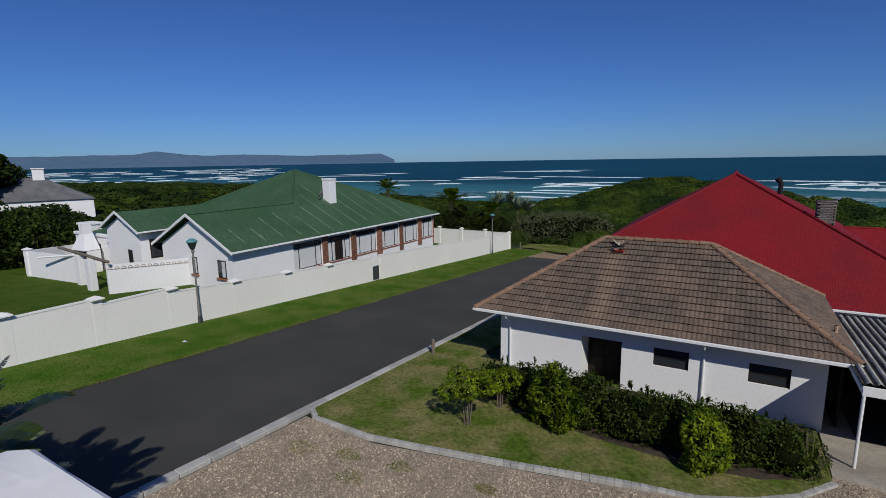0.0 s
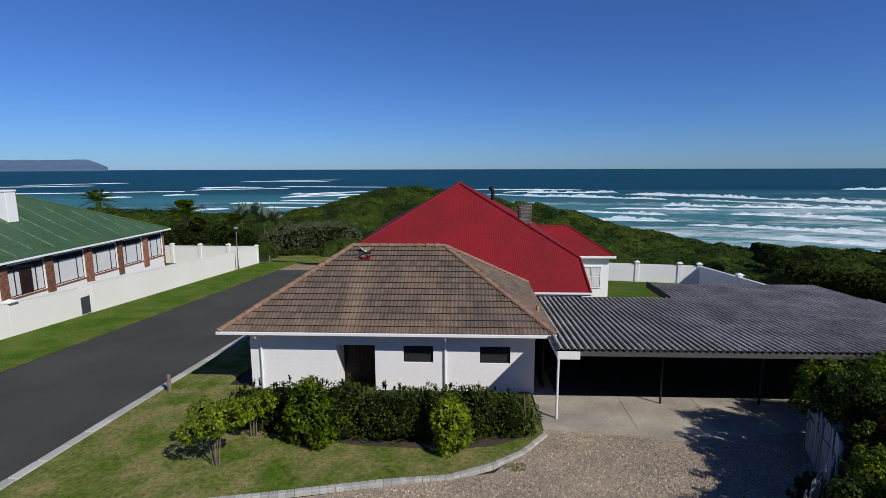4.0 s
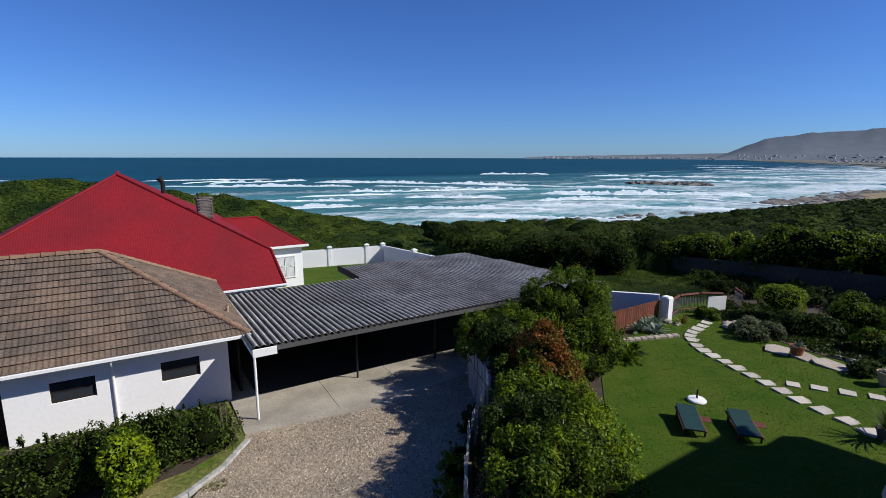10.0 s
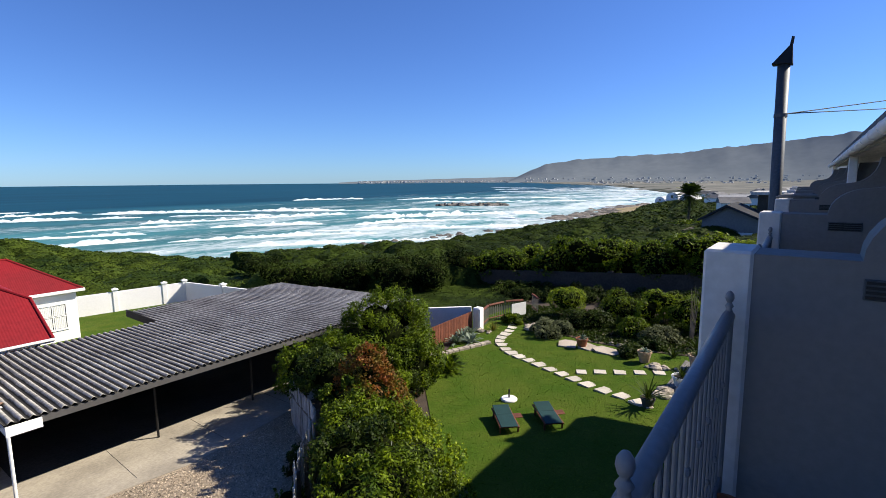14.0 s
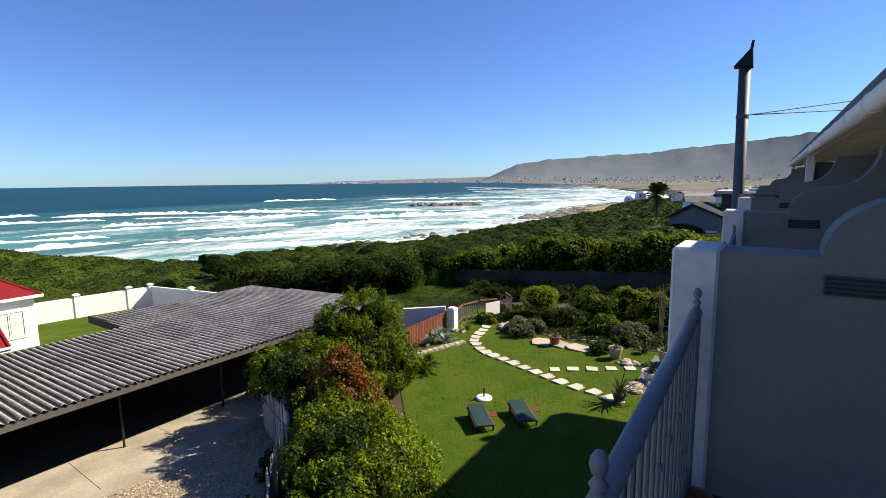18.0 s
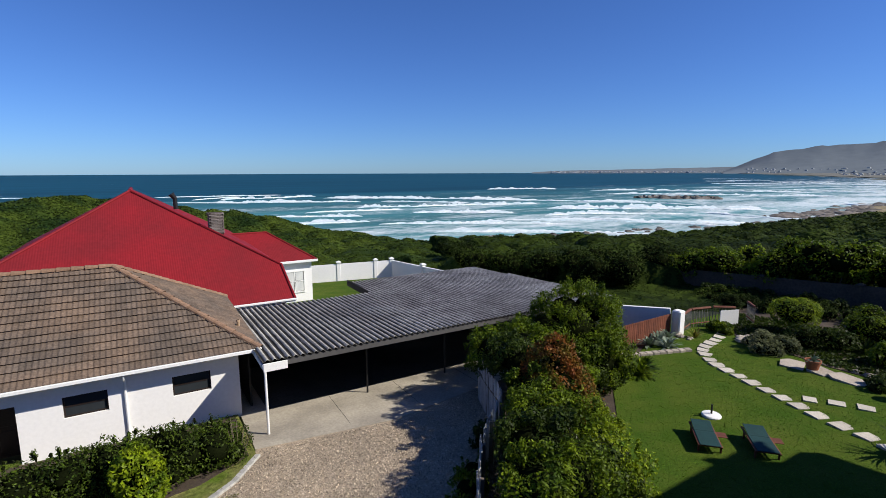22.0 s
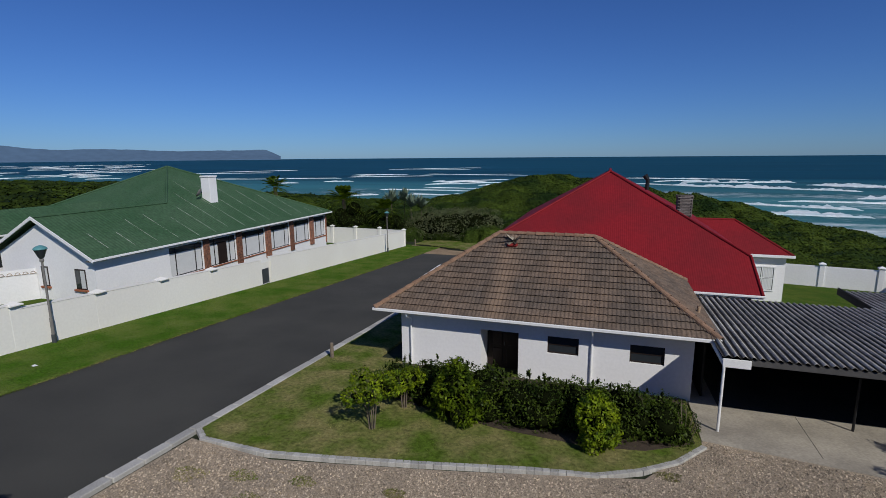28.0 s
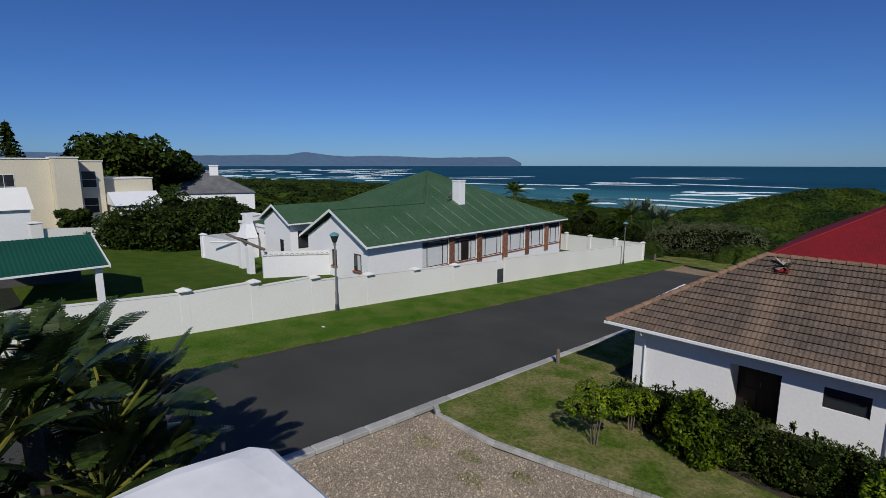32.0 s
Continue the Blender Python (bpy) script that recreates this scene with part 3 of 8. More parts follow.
# sea with breakers
sx = spread((-4900, 350), (-1500, 120), (-400, 25), (500, 120), (1500, 350), (4900, 0))
sy = spread((60, 12), (420, 40), (1000, 150), (2000, 400), (4960, 0))


def sea_mat():
    m = bpy.data.materials.new("sea_water")
    m.use_nodes = True
    n, l = m.node_tree.nodes, m.node_tree.links
    b = n["Principled BSDF"]
    tc = n.new("ShaderNodeTexCoord")
    sep = n.new("ShaderNodeSeparateXYZ")
    l.new(tc.outputs["Object"], sep.inputs[0])
    far = n.new("ShaderNodeMapRange")
    far.inputs["From Min"].default_value, far.inputs["From Max"].default_value = 130, 480
    l.new(sep.outputs["Y"], far.inputs["Value"])
    deep = n.new("ShaderNodeMix")
    deep.data_type = "RGBA"
    deep.inputs["A"].default_value, deep.inputs["B"].default_value = (0.065, 0.225, 0.230, 1), (0.003, 0.050, 0.076, 1)
    l.new(far.outputs["Result"], deep.inputs["Factor"])
    def noise_at(scale, detail, rough, distort):
        mp, nz = n.new("ShaderNodeMapping"), n.new("ShaderNodeTexNoise")
        mp.inputs["Scale"].default_value = (*scale, 1)
        nz.inputs["Scale"].default_value, nz.inputs["Detail"].default_value, nz.inputs["Distortion"].default_value = 1.0, detail, distort
        nz.inputs["Roughness"].default_value = rough
        l.new(tc.outputs["Object"], mp.inputs["Vector"]), l.new(mp.outputs[0], nz.inputs["Vector"])
        return nz.outputs["Fac"]

    def math_node(op, p, q):
        m_ = n.new("ShaderNodeMath")
        m_.operation = op
        for i, v in enumerate((p, q)):
            if isinstance(v, float):
                m_.inputs[i].default_value = v
            else:
                l.new(v, m_.inputs[i])
        return m_.outputs[0]

    def span(v, lo, hi, a=0.0, b_=1.0):
        r = n.new("ShaderNodeMapRange")
        r.inputs["From Min"].default_value, r.inputs["From Max"].default_value = lo, hi
        r.inputs["To Min"].default_value, r.inputs["To Max"].default_value = a, b_
        l.new(v, r.inputs["Value"])
        return r.outputs["Result"]

    # broad patches of spent foam, cut into nets by a finer pattern, thinning out with distance from the shore
    off = n.new("ShaderNodeMath")
    off.operation, off.inputs[1].default_value = "MULTIPLY_ADD", -0.22
    l.new(sep.outputs["X"], off.inputs[0]), l.new(sep.outputs["Y"], off.inputs[2])
    broad, net = noise_at((0.010, 0.030), 6, 0.62, 0.8), noise_at((0.085, 0.15), 10, 0.72, 1.6)
    both = math_node("ADD", math_node("MULTIPLY", broad, 0.55), math_node("MULTIPLY", net, 0.45))
    sub = math_node("SUBTRACT", both, span(off.outputs[0], 40, 430, 0.440, 0.65))
    fo_out = span(sub, -0.035, 0.11)
    # long bands of wave shading put into the water colour, darker and lighter
    swell_shading = span(noise_at((0.0022, 0.020), 4, 0.6, 0.4), 0.35, 0.65, 0.72, 1.22)
    tinted = n.new("ShaderNodeHueSaturation")
    l.new(deep.outputs["Result"], tinted.inputs["Color"]), l.new(swell_shading, tinted.inputs["Value"])
    mix = n.new("ShaderNodeMix")
    mix.data_type = "RGBA"
    mix.inputs["B"].default_value = (0.60, 0.67, 0.67, 1)
    l.new(tinted.outputs["Color"], mix.inputs["A"]), l.new(fo_out, mix.inputs["Factor"])
    l.new(mix.outputs["Result"], b.inputs["Base Color"])
    b.inputs["Roughness"].default_value = 0.55
    b.inputs["Specular IOR Level"].default_value = 0.12
    return m


SEAM = sea_mat()
FOAM = mat("white_water", (0.76, 0.79, 0.79), 0.9, 0.16, 0.10, 0.7, 0.5, col2=(0.48, 0.61, 0.63), spec=0.1)
tagged(new("water", grid_mesh("water", sx, sy, lambda x, y: SEA + 0 * x, SEAM)), "blue-green sea with streaks of white foam", "sea", kind="structure")


def breakers():
    """Rolls of broken water in arcs off the shore: a raised white front with a ragged apron of foam behind it."""
    rng = np.random.default_rng(11)
    mb = MB()
    rows = []
    # arcs given by direction (degrees east of north), distance and depth
    for d, depth, lo, hi, fill in ((150, 9, 36, 62, 0.5), (176, 13, 30, 66, 0.6), (206, 14, 4, 66, 0.62), (228, 18, 4, 66, 0.6), (256, 26, 2, 68, 0.7), (298, 40, 4, 70, 0.8), (345, 32, 6, 72, 0.65), (395, 52, 7, 73, 0.8), (470, 46, 20, 74, 0.55), (560, 56, 36, 75, 0.55), (680, 56, 48, 76, 0.5)):
        a = lo
        while a < hi:
            w = rng.uniform(9, 30) * (300 / d) ** 0.35
            if rng.random() < fill:
                rows.append((a, min(a + w, hi), d * rng.uniform(0.95, 1.05), depth * rng.uniform(0.5, 1.15), rng.uniform(-0.10, 0.10)))
            a += w + rng.uniform(0.5, 4)
    for d, depth, lo, hi, k in ((235, 10, -34, 2, 5), (290, 15, -38, 5, 6), (350, 16, -42, 6, 6), (430, 20, -44, 6, 6), (560, 18, -48, 4, 6), (760, 22, -60, -20, 6)):
        for i in range(k):
            a = rng.uniform(lo, hi)
            rows.append((a, a + rng.uniform(3.0, 13.0), d * rng.uniform(0.9, 1.1), depth * rng.uniform(0.5, 1.2), rng.uniform(-0.1, 0.1)))
    for i in range(100):
        a = rng.uniform(-74, -50)
        d = rng.uniform(560, 1900)
        rows.append((a, a + rng.uniform(0.8, 3.2), d, 0.022 * d * rng.uniform(0.3, 1.3), 0))
    for i in range(46):
        a = rng.uniform(58, 80)
        d = rng.uniform(600, 1500)
        rows.append((a, a + rng.uniform(2, 6), d, 0.05 * d * rng.uniform(0.4, 1.2), 0))
    for a0, a1, d, depth, tilt in rows:
        ln = math.radians(a1 - a0) * d
        n = int(min(150, max(16, ln / 1.2)))
        ph, vs, fs = rng.uniform(0, 60), [], []
        for k in range(n + 1):
            u = k / n
            a = math.radians(a0 + (a1 - a0) * u)
            e = min(1.0, 9 * u, 9 * (1 - u)) ** 0.6
            s_ = u * ln
            front = d * (1 + tilt * (u - 0.5)) + 0.10 * depth * math.sin(3 * u + ph) + 0.22 * depth * noise.noise((s_ * 0.03, ph, 0)) + 0.07 * depth * noise.noise((s_ * 0.2, ph, 4))
            back = front + depth * e * max(0.03, 0.66 + 0.9 * noise.noise((s_ * 0.03, ph, 3)) + 0.7 * noise.noise((s_ * 0.16, ph, 7)) + 0.6 * noise.noise((s_ * 0.6, ph, 9)))
            crest = 0.10 + 0.8 * e * (0.6 + 0.4 * noise.noise((s_ * 0.05, ph, 5)))
            for r, z in ((front, 0.02), (front + 0.6, crest), (front + 0.12 * (back - front) + 0.8, 0.4 * crest), (back + 0.8, 0.04)):
                vs.append((math.sin(a) * r, math.cos(a) * r, SEA + z))
        for k in range(n):
            for j in range(3):
                q = 4 * k + j
                fs.append((q, q + 4, q + 5, q + 1))
        mb.add(vs, fs)
    return tagged(part("breakers", mb, FOAM, smooth=True), "rolls of white broken waves on the sea", "waves", kind="stuff")


breakers()


def ridge_mesh(name, stops, dist, material, depth=700, base=SEA, n=160, rough=0.06):
    """A far range: crest heights given over directions in degrees, as a real slope in front of its crest."""
    stops = sorted(stops)
    az, hs = [s[0] for s in stops], [s[1] for s in stops]
    mb = MB()
    rows = 7
    for j in range(n + 1):
        a = az[0] + (az[-1] - az[0]) * j / n
        h = float(np.interp(a, az, hs))
        for k in range(rows):
            u = k / (rows - 1)
            d = dist - depth * (1 - u)
            nz = 1 + rough * noise.noise((a * 0.7, k * 1.3, 2.0)) + rough * 0.6 * noise.noise((a * 2.9, k * 2.1, 7.0))
            z = base + 6 + (h - base) * (u ** 1.3) * (nz if 0 < u else 1)
            mb.v.append((-math.sin(radians(a)) * d, math.cos(radians(a)) * d, z if k else base - 3))
    for j in range(n):
        for k in range(rows - 1):
            i = j * rows + k
            mb.f.append((i, i + rows, i + rows + 1, i + 1))
    ob = part(name, mb, material, smooth=True)
    return tagged(ob, kind="structure")


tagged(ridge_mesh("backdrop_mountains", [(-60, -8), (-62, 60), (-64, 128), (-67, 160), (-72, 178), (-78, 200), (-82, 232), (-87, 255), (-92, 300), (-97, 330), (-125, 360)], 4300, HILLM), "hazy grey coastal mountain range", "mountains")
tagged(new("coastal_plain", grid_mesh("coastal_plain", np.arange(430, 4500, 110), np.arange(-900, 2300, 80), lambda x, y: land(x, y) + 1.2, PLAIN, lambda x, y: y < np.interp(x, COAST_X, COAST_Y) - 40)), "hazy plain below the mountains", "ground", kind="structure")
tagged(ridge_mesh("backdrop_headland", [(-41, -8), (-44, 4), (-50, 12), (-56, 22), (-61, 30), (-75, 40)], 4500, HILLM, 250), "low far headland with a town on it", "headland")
tagged(ridge_mesh("backdrop_hills", [(36, 10), (37.5, 70), (40, 62), (46, 58), (52, 75), (56, 68), (60, 105), (62, 80), (70, 70), (90, 90)], 4700, HILLB, 300), "far hills across the bay, blue from the haze in their colour", "mountains")


# ---- outbuilding with hipped tile roof ----
GX0, GX1, GY, GE = -9.28, 3.32, 17.42, 2.50
GRUN, GRISE = 4.25, 2.62
GY1 = GY + 2 * GRUN


def wall_cut(name, lo, hi, material, parent, holes=(), axis=1, label=""):
    """One straight wall along x (axis 1) or y (axis 0), with rectangular openings that go right through it."""
    k = 0 if axis == 1 else 1
    us = sorted({lo[k], hi[k], *[h[0] for h in holes], *[h[1] for h in holes]})
    zs = sorted({lo[2], hi[2], *[h[2] for h in holes], *[h[3] for h in holes]})
    nu, nz = len(us) - 1, len(zs) - 1
    solid = {(i, j) for i in range(nu) for j in range(nz)
             if not any(h[0] < (us[i] + us[i + 1]) / 2 < h[1] and h[2] < (zs[j] + zs[j + 1]) / 2 < h[3] for h in holes)}
    mb, ix = MB(), {}

    def at(i, j, side):
        if (i, j, side) not in ix:
            t = (lo if side == 0 else hi)[1 - k]
            ix[i, j, side] = len(mb.v)
            mb.v.append((us[i], t, zs[j]) if k == 0 else (t, us[i], zs[j]))
        return ix[i, j, side]

    for i, j in sorted(solid):
        mb.f.append((at(i, j, 0), at(i + 1, j, 0), at(i + 1, j + 1, 0), at(i, j + 1, 0)))
        mb.f.append((at(i, j, 1), at(i, j + 1, 1), at(i + 1, j + 1, 1), at(i + 1, j, 1)))
        for di, dj, p, q in ((-1, 0, (0, 0), (0, 1)), (1, 0, (1, 0), (1, 1)), (0, -1, (0, 0), (1, 0)), (0, 1, (0, 1), (1, 1))):
            if (i + di, j + dj) not in solid:
                mb.f.append((at(i + p[0], j + p[1], 0), at(i + q[0], j + q[1], 0), at(i + q[0], j + q[1], 1), at(i + p[0], j + p[1], 1)))
    return part(name, mb, material, parent, label)


garage = thing("outbuilding", (0, 0, 0), "white plastered outbuilding with a hipped brown tile roof", "building")
door_hole = (-4.97, -3.47, -0.6, 1.86)
win1, win2 = (-2.37, -1.22, 1.18, 1.86), (0.57, 1.73, 1.18, 1.86)
WX0, WX1, WY0, WY1 = -8.35, 2.65, 18.0, GY1 - 0.6
wall_cut("front_wall", (WX0, WY0, -0.7), (WX1, WY0 + 0.22, GE - 0.05), WHITE, garage, [door_hole, win1, win2])
part("side_wall", B((WX0, WY0 + 0.22, -1.2), (WX0 + 0.22, WY1, GE - 0.05)), WHITE, garage)
part("side_wall", B((WX1 - 0.22, WY0 + 0.22, -1.2), (WX1, WY1, GE - 0.05)), WHITE, garage)
part("back_wall", B((WX0 + 0.22, WY1 - 0.22, -1.4), (WX1 - 0.22, WY1, GE - 0.05)), WHITE, garage)
part("eave_soffit", B((GX0 + 0.05, GY + 0.05, GE - 0.05), (GX1 - 0.05, GY1 - 0.05, GE - 0.02)), TRIM, garage)


def hip_under(x0, x1, y0, y1, z, run, rise):
    mb = MB()
    a, b_, c, d = (x0, y0, z), (x1, y0, z), (x1, y1, z), (x0, y1, z)
    r0, r1 = (x0 + run, y0 + run, z + rise), (x1 - run, y0 + run, z + rise)
    return mb.add([a, b_, c, d, r0, r1], [(0, 1, 5, 4), (2, 3, 4, 5), (1, 2, 5), (3, 0, 4), (0, 3, 2, 1)])


part("roof_deck", hip_under(GX0 + 0.06, GX1 - 0.06, GY + 0.06, GY1 - 0.06, GE - 0.01, GRUN - 0.06, GRISE - 0.05), TILE, garage)

# gutter, downpipes, openings
g_gutter = MB()
g_gutter.box((GX0 - 0.06, GY - 0.10, GE - 0.06), (GX1 + 0.06, GY + 0.02, GE + 0.05), 0.012)
part("gutter", g_gutter, TRIM, garage)
part("fascia", B((GX0 - 0.06, GY + 0.02, GE - 0.06), (GX0 + 0.03, GY1, GE + 0.04), 0.01), TRIM, garage)
part("fascia", B((GX1 - 0.03, GY + 0.02, GE - 0.06), (GX1 + 0.06, GY1, GE + 0.04), 0.01), TRIM, garage)
for px, top in ((-7.9, 2.4), (-0.75, 2.4)):
    part("downpipe", MB().tube([(px, GY - 0.04, GE - 0.05), (px, GY + 0.05, GE - 0.22), (px, WY0 - 0.06, GE - 0.45), (px, WY0 - 0.06, -0.1)], 0.04, 8), TRIM, garage)
for sx in (-4.97, -3.47):
    part("recess_side", B((min(sx, sx + (-0.12 if sx < -4 else 0.12)), WY0 + 0.22, -0.6), (max(sx, sx + (-0.12 if sx < -4 else 0.12)), WY0 + 1.3, 2.0)), WHITE, garage)
part("recess_ceiling", B((-5.09, WY0 + 0.22, 1.86), (-3.35, WY0 + 1.3, 1.94)), WHITE, garage)
gdoor = part("door", B((-4.97, WY0 + 1.18, -0.3), (-3.47, WY0 + 1.24, 1.86), 0.005), WOOD, garage, "dark brown timber door in a deep opening")
for zz in (0.25, 1.15):
    for xx in (-4.75, -4.15):
        part("panel", B((xx, WY0 + 1.15, zz - 0.3), (xx + 0.42, WY0 + 1.182, zz + 0.45), 0.01), WOOD, gdoor)
part("handle", MB().tube([(-4.24, WY0 + 1.13, 0.85), (-4.24, WY0 + 1.13, 1.0)], 0.015, 6), STEEL, gdoor)
for w in (win1, win2):
    wf = part("window", MB().box((w[0], WY0 + 0.08, w[2]), (w[1], WY0 + 0.13, w[2] + 0.05)).box((w[0], WY0 + 0.08, w[3] - 0.05), (w[1], WY0 + 0.13, w[3])).box((w[0], WY0 + 0.08, w[2] + 0.05), (w[0] + 0.05, WY0 + 0.13, w[3] - 0.05)).box((w[1] - 0.05, WY0 + 0.08, w[2] + 0.05), (w[1], WY0 + 0.13, w[3] - 0.05)).box((w[0] + 0.05, WY0 + 0.085, (w[2] + w[3]) / 2 - 0.02), (w[1] - 0.05, WY0 + 0.125, (w[2] + w[3]) / 2 + 0.02)), WOOD, garage, "dark timber strip window")
    part("pane", B((w[0] + 0.05, WY0 + 0.10, w[2] + 0.05), (w[1] - 0.05, WY0 + 0.106, (w[2] + w[3]) / 2 - 0.02)), GLASS, wf)
    part("pane", B((w[0] + 0.05, WY0 + 0.10, (w[2] + w[3]) / 2 + 0.02), (w[1] - 0.05, WY0 + 0.106, w[3] - 0.05)), GLASS, wf)


# ---- carport ----
CX0, CX1, CY0 = 3.05, 19.3, 15.8


def cz(y):
    return 2.63 - 0.036 * (y - CY0)


def corrugated(x0, x1, y0, y1, pitch=WAVE, amp=0.037):
    """A waved sheet, waves along y, with its thickness at the ends."""
    n = int(round((x1 - x0) / pitch)) * 8
    mb = MB()
    for i in range(n + 1):
        x = x0 + (x1 - x0) * i / n
        a = amp * math.sin(2 * math.pi * x / pitch)
        mb.v += [(x, y0, cz(y0) + a), (x, y1, cz(y1) + a), (x, y1, cz(y1) + a - 0.012), (x, y0, cz(y0) + a - 0.012)]
    for i in range(n):
        q = 4 * i
        mb.f += [(q, q + 4, q + 5, q + 1), (q + 1, q + 5, q + 6, q + 2), (q + 2, q + 6, q + 7, q + 3), (q + 3, q + 7, q + 4, q)]
    return mb


carport = thing("carport", (0, 0, 0), "long flat carport with a grey corrugated sheet roof", "carport")
for (a, b_, c, d) in ((CX0, 10.1, CY0, 20.0), (CX0, 10.1, 19.85, 23.7), (10.1, CX1, CY0, 20.0), (10.1, CX1, 19.85, 23.7), (10.1, 18.95, 23.55, 27.2)):
    mbs = corrugated(a, b_, c, d)
    if c in (19.85, 23.55):
        mbs.v = [(x, y, z - (0.013 if c < 23 else 0.026)) for x, y, z in mbs.v]
    part("roof_sheet", mbs, FIBRE, carport)
part("step_fascia", B((10.04, 23.6, 2.0), (10.1, 27.2, 2.34)), DARK, carport)
part("front_beam", B((CX0 + 0.78, CY0 + 0.06, 2.36), (CX1, CY0 + 0.12, 2.55), 0.006), GREYW, carport)
part("white_board", B((CX0 + 0.02, CY0 - 0.02, 2.27), (CX0 + 0.78, CY0 + 0.04, 2.535), 0.006), TRIM, carport, "short white fascia board")
part("side_fascia", B((CX0 + 0.02, CY0 + 0.06, 2.3), (CX0 + 0.06, 23.6, 2.45)), TRIM, carport)
for yy in (17.3, 19.9, 22.8):
    part("purlin", B((CX0 + 0.08, yy, 2.28), (CX1 - 0.1, yy + 0.06, 2.40 - 0.036 * (yy - CY0) + 0.04)), WOOD2, carport)
part("post", MB().tube([(3.12, CY0 + 0.02, gz(0, CY0) - 0.1), (3.12, CY0 + 0.02, 2.34)], 0.042, 10), TRIM, carport, "white steel post")
for px, py in ((7.15, 17.25), (10.7, 17.3), (14.5, 17.3), (18.8, 17.3)):
    part("post", MB().tube([(px, py, gz(0, py) - 0.1), (px, py, 2.35)], 0.04, 8), BLACK, carport)
# Walls near black to carry the interior shade; the boards are added.
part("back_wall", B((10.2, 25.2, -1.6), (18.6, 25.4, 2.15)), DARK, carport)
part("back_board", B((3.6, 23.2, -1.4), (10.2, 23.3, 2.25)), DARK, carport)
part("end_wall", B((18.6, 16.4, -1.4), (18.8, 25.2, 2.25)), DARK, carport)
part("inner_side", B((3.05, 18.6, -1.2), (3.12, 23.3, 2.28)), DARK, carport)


# ---- red-roofed house ----
red = thing("red_house", (0, 0, 0), "white house with a large red corrugated hipped roof", "house")
RS = 0.577
A_ = Vector((-0.40, 35.8, 7.45))
run = (7.45 - 3.36) / RS
RXL, RXR, RYF = -0.40 - run, -0.40 + run, 35.8 - run
RYB = 35.8 + 5 + run
ridge_b = Vector((-0.40, 40.8, 7.45))
C = [(RXL, RYF, 3.36), (RXR, RYF, 3.36), (RXR, RYB, 3.36), (RXL, RYB, 3.36)]


def sheet_roof(tri, up, pitch, amp, thick=0.03):
    """A roof plane (convex polygon) of waved sheet, waves running along up."""
    pts = [Vector(p) for p in tri]
    up = Vector(up).normalized()
    nrm = (pts[1] - pts[0]).cross(pts[2] - pts[0]).normalized()
    if nrm.z < 0:
        nrm = -nrm
    u = up.cross(nrm).normalized()
    o = pts[0]
    loc = [((p - o).dot(u), (p - o).dot(up)) for p in pts]
    mb = MB()
    step = pitch / 4
    us = np.arange(min(a for a, _ in loc), max(a for a, _ in loc) + step * 0.5, step)
    cols = []
    for s in us:
        hits = []
        for (a0, b0), (a1, b1) in zip(loc, loc[1:] + loc[:1]):
            if abs(a1 - a0) > 1e-9 and min(a0, a1) - 1e-6 <= s <= max(a0, a1) + 1e-6:
                hits.append(b0 + (b1 - b0) * (s - a0) / (a1 - a0))
        cols.append((s, min(hits), max(hits)) if hits else None)
    prev = None
    for i, c in enumerate(cols):
        if c is None:
            prev = None
            continue
        w = amp * (0, 1, 0, -1)[i % 4]
        k = len(mb.v)
        mb.v += [tuple(o + u * c[0] + up * c[1] + nrm * w), tuple(o + u * c[0] + up * c[2] + nrm * w)]
        if prev is not None:
            mb.f.append((prev, prev + 1, k + 1, k))
        prev = k
    return mb


upf = (0, 1, RS)
r_front = sheet_roof([(RXL, RYF, 3.36), (-7.2, 26.22, 1.9), (6.75, 26.22, 1.9), (RXR, RYF, 3.36), tuple(A_)], upf, 0.11, 0.004)
part("front_roof", r_front, RED, red, "faded red corrugated sheet", True)
part("side_roof", sheet_roof([C[1], C[2], tuple(ridge_b), tuple(A_)], (-1, 0, RS), 0.11, 0.004), RED, red, smooth=True)
part("side_roof", sheet_roof([C[3], C[0], tuple(A_), tuple(ridge_b)], (1, 0, RS), 0.11, 0.004), RED, red, smooth=True)
part("back_roof", sheet_roof([C[2], C[3], tuple(ridge_b)], (0, -1, RS), 0.11, 0.004), RED, red, smooth=True)
for p in (C[0], C[1]):
    part("hip_cap", MB().tube([Vector(p) + Vector((0, 0, 0.02)), A_ + Vector((0, 0, 0.03))], 0.075, 8), RED, red)
part("ridge_cap", MB().tube([A_ + Vector((0, 0, 0.03)), ridge_b + Vector((0, 0, 0.03))], 0.11, 8), RED, red)
part("verge_cap", MB().tube([(RXR + 0.02, RYF, 3.38), (6.78, 26.2, 1.93)], 0.07, 8), RED, red)
part("eave_board", B((-7.2, 26.14, 1.76), (6.8, 26.2, 1.93), 0.01), TRIM, red)
part("gutter", MB().box((-7.2, 26.02, 1.85), (6.85, 26.14, 1.95), 0.015), TRIM, red)
part("body", B((RXL + 0.4, RYF + 0.35, -2.6), (6.45, RYB - 0.5, 3.3)), WHITE, red, "white plastered walls")
ch = part("chimney", MB().box((3.50, 31.95, 4.4), (4.2, 32.65, 6.2)), DBRICK, red, "grey-brown brick chimney")
cbrick = MB().box((-0.112, -0.03, -0.036), (0.112, 0.03, 0.036), 0.006).data("brick", BRICKG)
